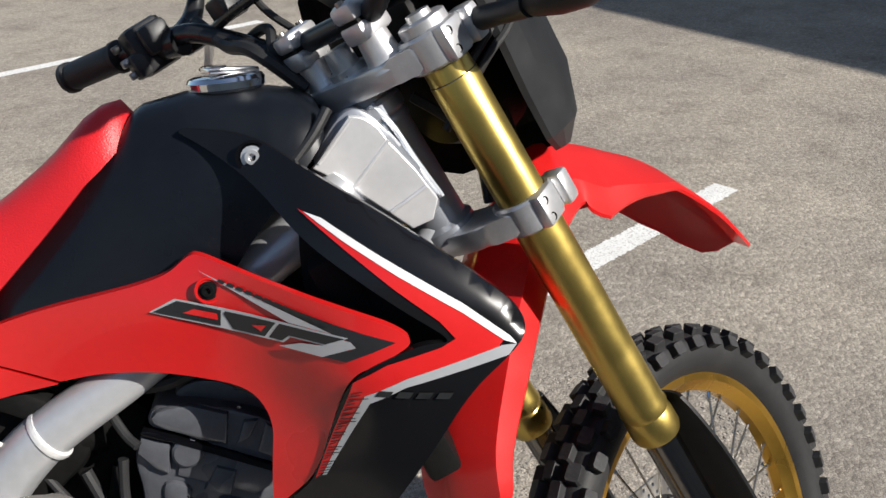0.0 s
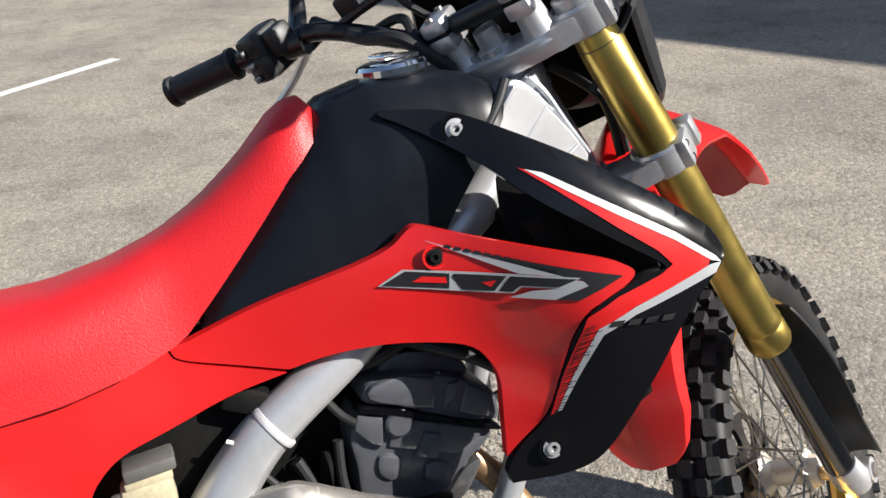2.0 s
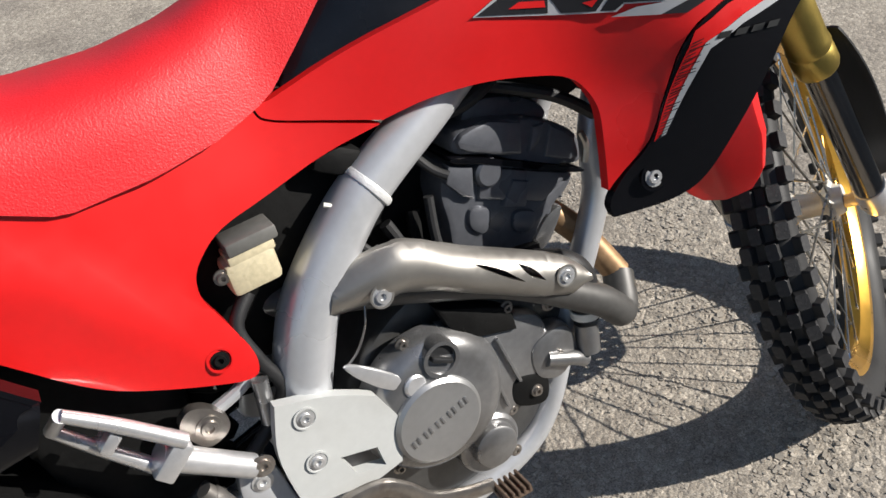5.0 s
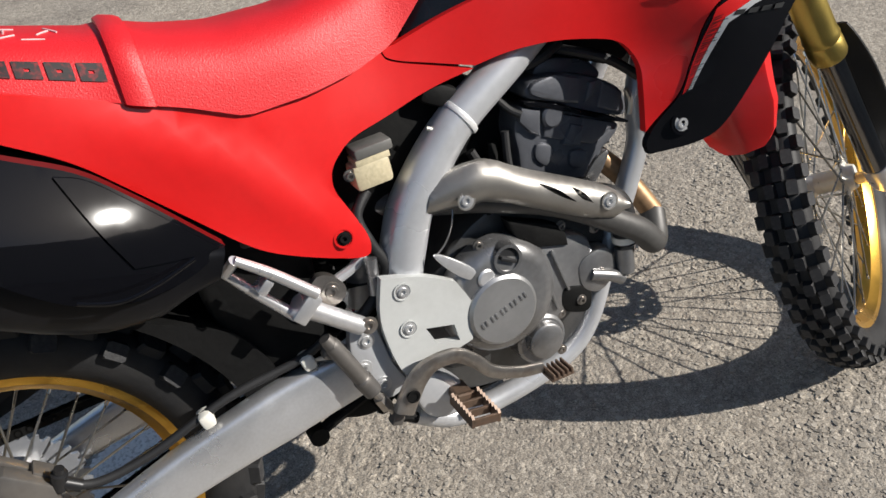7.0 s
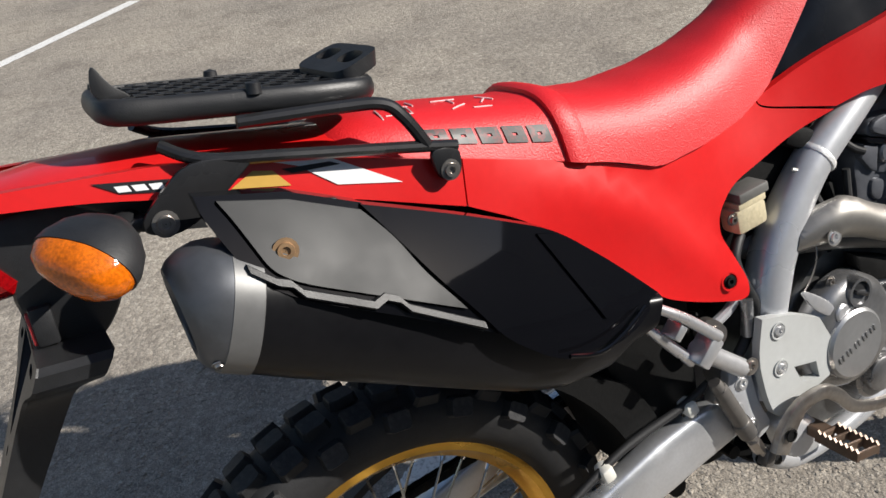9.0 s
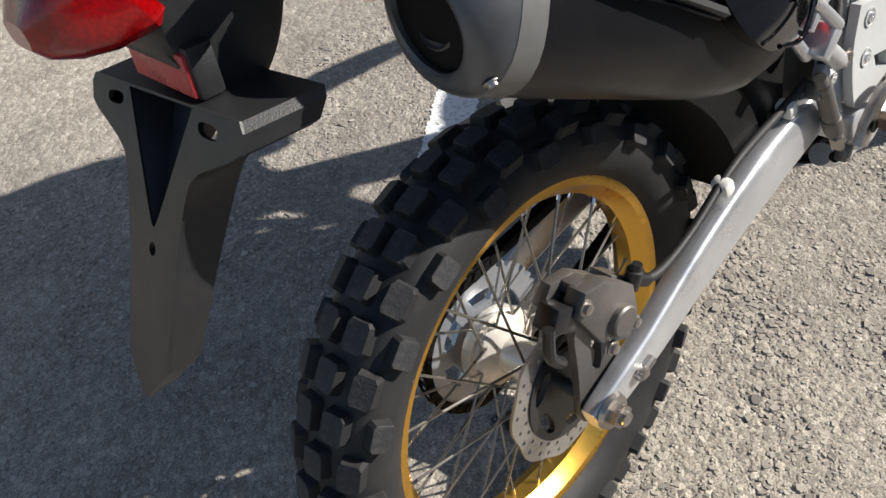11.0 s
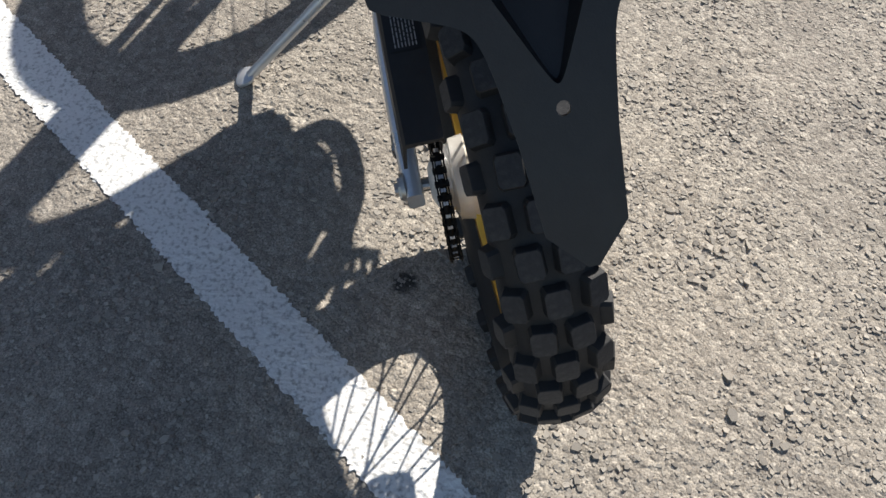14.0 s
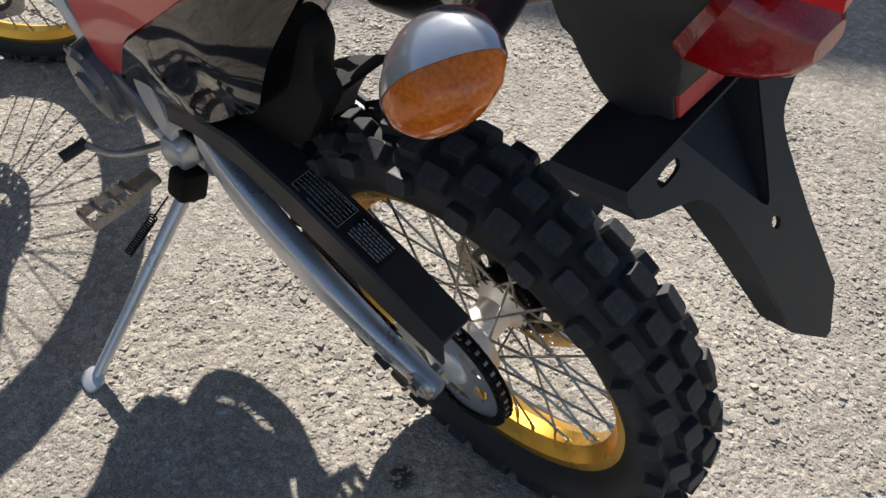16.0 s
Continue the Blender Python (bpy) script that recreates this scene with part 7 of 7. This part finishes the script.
for k in range(len(ra)):
    kk = (k + 1) % len(ra)
    recess.faces.new((ra[k], ra[kk], rb[kk], rb[k]))
recess.faces.new(rb)
part("plate_recess", on_plate(recess), BLACKP, ph, "sunk middle of the plate holder", angle=40)
shell = bmesh.new()
front_pts = [Vector((x, z)) for x, z in [p[:2] for p in rounded(PLATE, 4)]]
ring_a = [holder_point(p.x, p.y) for p in front_pts]
ring_b = []
for p in front_pts:
    deep = float(np.interp(p.y, [-0.217, -0.187, -0.12, -0.04, -0.013, 0.014], [0.020, 0.028, 0.035, 0.044, 0.058, 0.062]))
    ring_b.append(holder_point(p.x * (1.0 if p.y < -0.03 else 1.03), p.y) + Vector((deep, 0, -0.12 * deep)))
va, vb = [shell.verts.new(p) for p in ring_a], [shell.verts.new(p) for p in ring_b]
n = len(va)
for k in range(n):
    kk = (k + 1) % n
    shell.faces.new((va[k], va[kk], vb[kk], vb[k]))
part("holder_shell", shell, BLACKP, ph, "folded sides of the plate holder", angle=40)
part("reflector", box((-0.256, -0.005, 0.878), (0.006, 0.086, 0.031), Euler((0, 0.08, 0)).to_matrix(), 0.0015), REFLECT, bike, "dull red rear reflector")
part("reflector_mount", box((-0.246, -0.005, 0.878), (0.02, 0.092, 0.038), Euler((0, 0.08, 0)).to_matrix(), 0.003), BLACKP, bike)
for s in (-1, 1):
    stalk = part("rear_signal_stalk", tube([(-0.14, s * 0.05, 0.945), (-0.16, s * 0.09, 0.948), (-0.178, s * 0.138, 0.954)], [0.015, 0.012, 0.014], 14), BLACKP, bike, "black signal stalk")
    c0 = Vector((-0.19, s * 0.176, 0.958))
    ax = Vector((-0.72, s * 0.57, -0.32)).normalized()
    ya = Vector((0.66, s * 0.52, -0.55))
    ya = (ya - ax * ya.dot(ax)).normalized()
    za = ax.cross(ya)

    def egg(u, r):
        return [c0 + ax * u + ya * math.copysign(abs(math.cos(t)) ** 1.15, math.cos(t)) * 0.043 * r + za * math.sin(t) * 0.025 * (1 + 0.22 * math.cos(t)) * r for t in np.linspace(0, 2 * math.pi, 33)[:-1]]
    part("signal_shell", loft([egg(0.004, 1.0), egg(-0.006, 0.985), egg(-0.022, 0.84), egg(-0.034, 0.6), egg(-0.042, 0.3)]), material("grey_signal_shell", (0.42, 0.44, 0.47), 0.3, metal=0.85) if s > 0 else BLACKP, stalk, "signal housing")
    part("signal_lens", loft([egg(0.002, 0.97), egg(0.008, 0.96), egg(0.018, 0.86), egg(0.026, 0.62), egg(0.029, 0.3)]), AMBER, stalk, "amber turn signal lens")

# -- luggage rack --
SL = math.atan2(-0.055, 0.26)
RC = Vector((-0.008, 0.0, 1.014))
rack_m = Matrix.Translation(RC) @ Matrix.Rotation(-SL, 4, "Y")


def rk(bm):
    bmesh.ops.transform(bm, matrix=rack_m, verts=bm.verts[:])
    return bm


outline = [(-0.136, -0.06), (-0.12, -0.082), (0.06, -0.094), (0.115, -0.085), (0.132, -0.055), (0.132, 0.055), (0.115, 0.085), (0.06, 0.094), (-0.12, 0.082), (-0.136, 0.06)]
ro = [Vector((p.x, p.y, 0)) for p in rounded(outline, 5)]


def rack_ring(k, z):
    return [Vector((p.x * k + 0.0, p.y * (1 - (1 - k) * 1.5), z)) for p in ro]


rack = part("rack_plate", rk(loft([rack_ring(0.94, -0.009), rack_ring(0.98, -0.006), rack_ring(0.998, -0.001), rack_ring(1.0, 0.005), rack_ring(0.985, 0.012), rack_ring(0.965, 0.0145), rack_ring(0.90, 0.0145), rack_ring(0.885, 0.006)])), BLACKP, bike, "black plastic luggage rack with a honeycomb top", angle=50)
first_cell = None
for i in range(-4, 5):
    for j in range(-3, 4):
        cx, cy = -0.012 + 0.0245 * i + (0.0 if j % 2 == 0 else 0.01225), 0.0212 * j
        if abs(cy) > 0.066 or cx > 0.075 or cx < -0.105:
            continue
        if first_cell is None:
            cell = bmesh.new()
            hexes = [[cell.verts.new((r * math.cos(math.pi / 6 + math.pi / 3 * k), r * math.sin(math.pi / 6 + math.pi / 3 * k), z)) for k in range(6)] for r, z in ((0.0142, 0.005), (0.0142, 0.0142), (0.0112, 0.0142), (0.0112, 0.0065))]
            for lo, hi in zip(hexes, hexes[1:]):
                for k in range(6):
                    cell.faces.new((lo[k], lo[(k + 1) % 6], hi[(k + 1) % 6], hi[k]))
            o = first_cell = part("honeycomb_cell", cell, BLACKP, rack, smooth=False)
        else:
            o = first_cell.copy()
            scene.collection.objects.link(o)
        o.matrix_local = rack_m @ Matrix.Translation((cx, cy, 0))
part("rack_nose", rk(warp(plate([(-0.07, 0.0), (0.07, 0.0), (0.066, 0.04), (0.056, 0.05), (-0.056, 0.05), (-0.066, 0.04)], [[(-0.054, 0.018), (-0.01, 0.018), (-0.01, 0.04), (-0.052, 0.04)], [(0.054, 0.018), (0.01, 0.018), (0.01, 0.04), (0.052, 0.04)]], -0.012, 0.01), lambda c: Vector((0.088 + c.z * 0.95, c.x * 1.0, 0.012 + c.z * 0.44 + c.y * 0.7)))), BLACKP, rack, "raised nose with two windows", angle=40)
part("rack_fin", rk(warp(prism([(-0.135, 0.012), (-0.095, 0.012), (-0.118, 0.026), (-0.132, 0.048)], -0.0035, 0.0035, 0.001), lambda c: Vector((c.x, c.y - 0.045, c.z)))), BLACKP, rack)
for x, y in ((0.0, 0.085), (0.0, -0.085), (-0.12, 0.05)):
    part("rack_knob", rk(lathe(bmesh.new(), [(0.01, 0.008), (0.02, 0.007), (0.022, 0.0)], axis_at=(x, y, 0), axis=(0, 0, 1), seg=14)), BLACKP, rack)
for s in (-1, 1):
    rail = part("rack_rail", join(tube([(0.168, s * 0.108, 0.918), (0.12, s * 0.105, 0.932), (0.0, s * 0.1, 0.965), (-0.07, s * 0.095, 0.985), (-0.1, s * 0.08, 1.005)], 0.006, 10), tube([(0.138, s * 0.106, 0.928), (0.122, s * 0.104, 0.962), (0.105, s * 0.10, 0.98), (0.06, s * 0.095, 0.99), (-0.03, s * 0.09, 1.005)], 0.0065, 10)), BLACKM, rack, "black steel rack rail")
    part("rack_foot", prism([(0.135, 0.925), (0.17, 0.918), (0.166, 0.89), (0.15, 0.885), (0.139, 0.895)], s * 0.106, s * 0.113, 0.002), BLACKM, rail, "black steel bracket")
    bolt((0.153, s * 0.113, 0.898), (0, s, 0), 0.0075, rail, STEEL)
    part("rear_rack_bracket", prism([(-0.086, 0.990), (-0.023, 0.974, 1), (-0.088, 0.935), (-0.114, 0.929), (-0.139, 0.939), (-0.138, 0.952), (-0.123, 0.964)], s * 0.097, s * 0.103, 0.002), BLACKM, rail, "black steel bracket plate")
    bolt((-0.12, s * 0.103, 0.943), (0, s, 0), 0.0085, rail, STEEL)

# -- rear brake --
cal = part("rear_caliper", join(prism([(-0.006, 0.482, 1), (0.012, 0.502, 1), (0.046, 0.494, 1), (0.088, 0.455, 1), (0.092, 0.435, 1), (0.056, 0.424, 1), (0.014, 0.449, 1)], -0.054, -0.07, 0.003, 3),
                                prism([(0.006, 0.476, 1), (0.024, 0.498, 1), (0.056, 0.49, 1), (0.098, 0.452, 1), (0.10, 0.41, 1), (0.076, 0.384, 1), (0.036, 0.412, 1)], -0.08, -0.106, 0.004, 3),
                                box((0.036, -0.075, 0.488), (0.024, 0.03, 0.014), Euler((0, 0.3, 0)).to_matrix(), 0.002), box((0.086, -0.075, 0.455), (0.026, 0.03, 0.018), Euler((0, 0.7, 0)).to_matrix(), 0.002),
                                lathe(bmesh.new(), [(0.1, 0.020), (0.113, 0.0195), (0.115, 0.0175), (0.115, 0)], axis_at=(0.068, 0, 0.424), axis=(0, -1, 0), seg=28)), CALIP, bike, "dark grey rear brake caliper", angle=25)
part("hose_banjo", join(lathe(bmesh.new(), [(-0.012, 0.010), (0.012, 0.010), (0.013, 0.007), (0.02, 0.006), (0.02, 0)], axis_at=(0.105, -0.098, 0.452), axis=(0.3, -0.2, 0.93), seg=18), tube([(0.105, -0.098, 0.45), (0.125, -0.1, 0.435)], 0.008, 12)), BLACKM, cal, "black hose union")
part("caliper_bracket", plate([(-0.025, 0.30), (0.03, 0.29), (0.05, 0.36), (0.075, 0.44), (0.03, 0.47), (-0.01, 0.45), (-0.012, 0.38)], [[(0.008, 0.365), (0.024, 0.36), (0.03, 0.41), (0.014, 0.42)]], -0.082, -0.092), CALIP, bike, "brown-grey caliper bracket")
part("pad_spring", join(box((0.0, -0.085, 0.475), (0.045, 0.03, 0.03), Euler((0, 0.6, 0)).to_matrix(), 0.004), tube([(-0.03, -0.1, 0.49), (-0.035, -0.1, 0.455), (-0.02, -0.098, 0.43)], 0.007, 10)), BLACKM, cal, "black pad pins and rubber boot")
for x, z in ((0.09, 0.402), (0.02, 0.482), (0.05, 0.395)):
    bolt((x, -0.105, z), (0, -1, 0), 0.0065, cal, STEEL, 0.007, False)
cal.location = (-0.015, 0.004, -0.007)
bh = part("brake_hose", tube([(0.092, -0.096, 0.440), (0.13, -0.097, 0.424), (0.2, -0.094, 0.432), (0.30, -0.088, 0.462), (0.40, -0.09, 0.478), (0.44, -0.1, 0.50)], 0.0058, 12), GRIP, bike, "black rear brake hose")
for x, z in ((0.27, 0.452), (0.41, 0.477)):
    part("hose_clip", box((x, -0.09, z - 0.004), (0.018, 0.024, 0.022), Euler((0, -0.25, 0)).to_matrix(), 0.005), CREAM, bh, "white plastic hose clip")
part("rear_axle", join(sweep(bmesh.new(), [Vector((0, -0.142, AXLE_Z)), Vector((0, 0.145, AXLE_Z))], 0.009, 14), sweep(bmesh.new(), [Vector((0, -0.122, AXLE_Z)), Vector((0, -0.136, AXLE_Z))], 0.0155, 6), sweep(bmesh.new(), [Vector((0, 0.13, AXLE_Z)), Vector((0, 0.14, AXLE_Z))], 0.0155, 6)), STEEL, bike, "steel axle and nuts", angle=20)
for s in (-1, 1):
    y = s * 0.122 + (0.012 if s > 0 else 0)
    part("chain_adjuster", join(lathe(bmesh.new(), [(-0.003, 0.023), (0.003, 0.021)], axis_at=(0, y, AXLE_Z), axis=(0, s, 0), seg=24), tube([(0.045, y, 0.34), (0.075, y, 0.348)], 0.006, 10), box((0.055, y, 0.342), (0.014, 0.014, 0.014), None, 0.003)), STEEL, bike, "chain adjuster")

# -- left side: sprocket, chain, guard, stand --
SPY, SPR = 0.084, 0.098
teeth = 40
spro = []
for k in range(teeth * 4):
    r = SPR + (0.0045 if k % 4 in (0, 1) else -0.003)
    spro.append((r * math.cos(2 * math.pi * k / (teeth * 4)), AXLE_Z + r * math.sin(2 * math.pi * k / (teeth * 4)), 1))
wins = [[(0.07 * math.cos(a + t), AXLE_Z + 0.07 * math.sin(a + t), 1) for t in (-0.32, -0.1, 0.12, 0.34)] + [(0.052 * math.cos(a + t), AXLE_Z + 0.052 * math.sin(a + t), 1) for t in (0.25, -0.25)] for a in (0.3 + 2 * math.pi * k / 6 for k in range(6))]
sp = part("rear_sprocket", plate(spro, wins, SPY - 0.003, SPY + 0.003), SATIN, bike, "bright toothed rear sprocket", smooth=False)
part("sprocket_hub", lathe(bmesh.new(), [(0.05, 0.055), (0.068, 0.052), (0.072, 0.04), (0.09, 0.036), (0.095, 0.03), (0.1, 0.02)], axis_at=(0, 0, AXLE_Z), seg=32), HUBM, sp, "polished hub carrier")
path = [Vector((SPR * math.cos(a), SPY, AXLE_Z + SPR * math.sin(a))) for a in np.linspace(radians(85), radians(262), 36)]
fr = 0.028
path = [Vector((0.545 + fr * math.cos(a), SPY, 0.432 + fr * math.sin(a))) for a in np.linspace(radians(-80), radians(95), 8)] + path
path = path + [path[0]]
seglen = [0.0]
for a, b in zip(path, path[1:]):
    seglen.append(seglen[-1] + (b - a).length)
N_LINK = int(seglen[-1] / 0.01588)
chain = part("drive_chain", sweep(bmesh.new(), path, 0.0046, 8), VOID, bike, "greasy drive chain")
link = plate([(0.0058 * math.cos(t) + (0.0079 if math.cos(t) > 0 else -0.0079), 0.0068 * math.sin(t), 1) for t in np.linspace(0, 2 * math.pi, 13)[:-1]], [], -0.0075, -0.0055)
link = join(link, plate([(0.0058 * math.cos(t) + (0.0079 if math.cos(t) > 0 else -0.0079), 0.0068 * math.sin(t), 1) for t in np.linspace(0, 2 * math.pi, 13)[:-1]], [], 0.0055, 0.0075), sweep(bmesh.new(), [Vector((-0.0079, -0.0085, 0)), Vector((-0.0079, 0.0085, 0))], 0.004, 8))
first = part("chain_link", link, VOID, chain, smooth=False)
for i in range(N_LINK):
    d = seglen[-1] * (i + 0.5) / N_LINK
    k = max(j for j in range(len(seglen)) if seglen[j] <= d)
    k = min(k, len(path) - 2)
    p = path[k].lerp(path[k + 1], (d - seglen[k]) / max(1e-6, seglen[k + 1] - seglen[k]))
    t = path[k + 1] - path[k]
    o = first if i == 0 else first.copy()
    if i:
        scene.collection.objects.link(o)
    o.matrix_local = Matrix.Translation(p) @ Matrix.Rotation(-math.atan2(t.z, t.x), 4, "Y")
# chain guard: a box channel over the upper run
secs = []
for x, z, w, h in ((0.50, 0.50, 0.03, 0.028), (0.42, 0.535, 0.034, 0.032), (0.3, 0.56, 0.036, 0.042), (0.18, 0.545, 0.038, 0.055), (0.05, 0.50, 0.038, 0.055), (-0.045, 0.455, 0.036, 0.04)):
    y0, y1 = SPY - 0.012, SPY + w
    secs.append([Vector((x, y0, z - 0.012)), Vector((x, y0, z)), Vector((x, y1 - 0.004, z)), Vector((x, y1, z - 0.004)), Vector((x, y1 + 0.004, z - h)), Vector((x, y1, z - h)), Vector((x, y1 - 0.004, z - 0.007)), Vector((x, y0 + 0.003, z - 0.004))])
cg = part("chain_guard", loft(secs), BLACKP, bike, "black plastic chain guard with two labels", angle=30)


def label_plate(x0, x1, ink, rows, border):
    def top(x, y, lift=0.0015):
        return Vector((x, y, float(np.interp(x, [-0.045, 0.05, 0.18, 0.3], [0.455, 0.50, 0.545, 0.56])) + lift))
    bm = bmesh.new()
    bm.faces.new([bm.verts.new(top(x, y)) for x, y in ((x0, SPY - 0.006), (x1, SPY - 0.006), (x1, SPY + 0.030), (x0, SPY + 0.030))])
    lab = part("warning_label", bm, ink, cg, "black warning label with pale print", smooth=False)
    bars = bmesh.new()
    r2 = random.Random(8)
    def strip(xa, xb, ya, yb):
        bars.faces.new([bars.verts.new(top(x, y, 0.0022)) for x, y in ((xa, ya), (xb, ya), (xb, yb), (xa, yb))])
    if border:
        for a in ((x0 + 0.001, x1 - 0.001, SPY - 0.005, SPY - 0.0042), (x0 + 0.001, x1 - 0.001, SPY + 0.0282, SPY + 0.029), (x0 + 0.001, x0 + 0.0018, SPY - 0.005, SPY + 0.029), (x1 - 0.0018, x1 - 0.001, SPY - 0.005, SPY + 0.029)):
            strip(*a)
    for k in range(rows):
        y = SPY - 0.002 + 0.029 * k / rows
        x = x0 + 0.004
        while x < x1 - 0.006:
            w = r2.uniform(0.003, 0.011)
            strip(x, min(x + w, x1 - 0.004), y, y + 0.0009 if border else y + 0.0014)
            x += w + 0.0016
    part("label_print", bars, PRINTG, lab, "rows of pale print", smooth=False)


label_plate(0.118, 0.196, LABELK, 6, True)
label_plate(0.055, 0.112, LABELK, 7, False)
# side stand
pv, foot = Vector((0.545, 0.125, 0.305)), Vector((0.548, 0.402, 0.082))
part("side_stand", join(tube([pv + Vector((0.0, 0, 0)), pv.lerp(foot, 0.5) + Vector((0.0, 0, 0)), foot], [0.0125, 0.0105, 0.0095], 14), warp(prism([(-0.024, -0.02), (0.02, -0.024), (0.026, 0.014), (-0.02, 0.022)], -0.004, 0.004, 0.002), lambda c: foot + Vector((c.x, c.z * 0.9 + 0.012, c.y - 0.2 * c.z * 0.9 - 0.002)))), FRAME, bike, "silver side stand, folded out")
part("stand_pivot", join(box(pv + Vector((0, -0.005, 0.01)), (0.045, 0.05, 0.05), Euler((0.5, 0, 0)).to_matrix(), 0.008), lathe(bmesh.new(), [(-0.02, 0.014), (0.02, 0.014)], axis_at=pv, axis=(1, 0, 0), seg=18)), VOID, bike, "black stand pivot")
coil = []
sa, sb = pv + Vector((0.012, 0.03, 0.0)), pv.lerp(foot, 0.40) + Vector((0.045, 0.012, 0.006))
sd = (sb - sa).normalized()
sx = sd.orthogonal().normalized()
sy = sd.cross(sx)
for k in range(150):
    a = k * 0.7
    coil.append(sa.lerp(sb, 0.35 + 0.65 * k / 149) + (sx * math.cos(a) + sy * math.sin(a)) * 0.0065)
part("stand_spring", join(sweep(bmesh.new(), coil, 0.0016, 5), tube([sa, sa.lerp(sb, 0.36)], 0.0016, 6)), VOID, bike, "dark coil spring")
part("shift_lever", join(tube([(0.60, 0.115, 0.36), (0.62, 0.175, 0.375), (0.68, 0.2, 0.38)], [0.008, 0.006, 0.006], 10)), STEEL, bike, "steel gear lever")
part("shift_tip", tube([(0.68, 0.195, 0.38), (0.684, 0.24, 0.378)], 0.0095, 12), GRIP, bike, "black rubber lever tip")
part("stator_cover", join(lathe(bmesh.new(), [(0.06, 0.074), (0.13, 0.068), (0.14, 0.058), (0.143, 0.0)], axis_at=(0.72, 0, 0.43), seg=40), lathe(bmesh.new(), [(0.135, 0.03), (0.149, 0.027), (0.149, 0)], axis_at=(0.715, 0, 0.435), seg=28), prism([(0.60, 0.48), (0.66, 0.49), (0.665, 0.40), (0.60, 0.385), (0.575, 0.42)], 0.06, 0.12, 0.008)), DARKC, bike, "dark grey alternator cover")
for a in range(7):
    t = 2 * math.pi * a / 7
    bolt((0.72 + 0.066 * math.cos(t), 0.131, 0.43 + 0.066 * math.sin(t)), (0, 1, 0), 0.0055, bike, STEEL)
lb = thin_plate([(0.5, 0.12, 0.55), (0.4, 0.132, 0.6), (0.25, 0.132, 0.7), (0.1, 0.11, 0.82), (0.45, 0.13, 0.66), (0.3, 0.115, 0.8), (0.48, 0.11, 0.5), (0.25, 0.112, 0.62), (0.2, 0.125, 0.77), (0.68, 0.12, 0.48)])
part("left_side_box", skin_panel([(0.627, 0.479), (0.586, 0.463), (0.474, 0.485), (0.33, 0.572), (0.189, 0.672), (0.128, 0.78), (0.05, 0.882), (0.14, 0.875), (0.228, 0.803), (0.35, 0.719), (0.487, 0.624), (0.536, 0.58)], lb, 0.06), GLOSS, bike, "glossy black left side cover")
part("left_side_panel", skin_panel([(0.637, 0.66), (0.68, 0.56), (0.69, 0.475, 1), (0.638, 0.468, 1), (0.60, 0.515), (0.538, 0.586), (0.487, 0.630), (0.35, 0.724), (0.25, 0.795), (0.40, 0.82)], lb, 0.01, offset=-0.006), RED, bike, "red plastic left side panel")
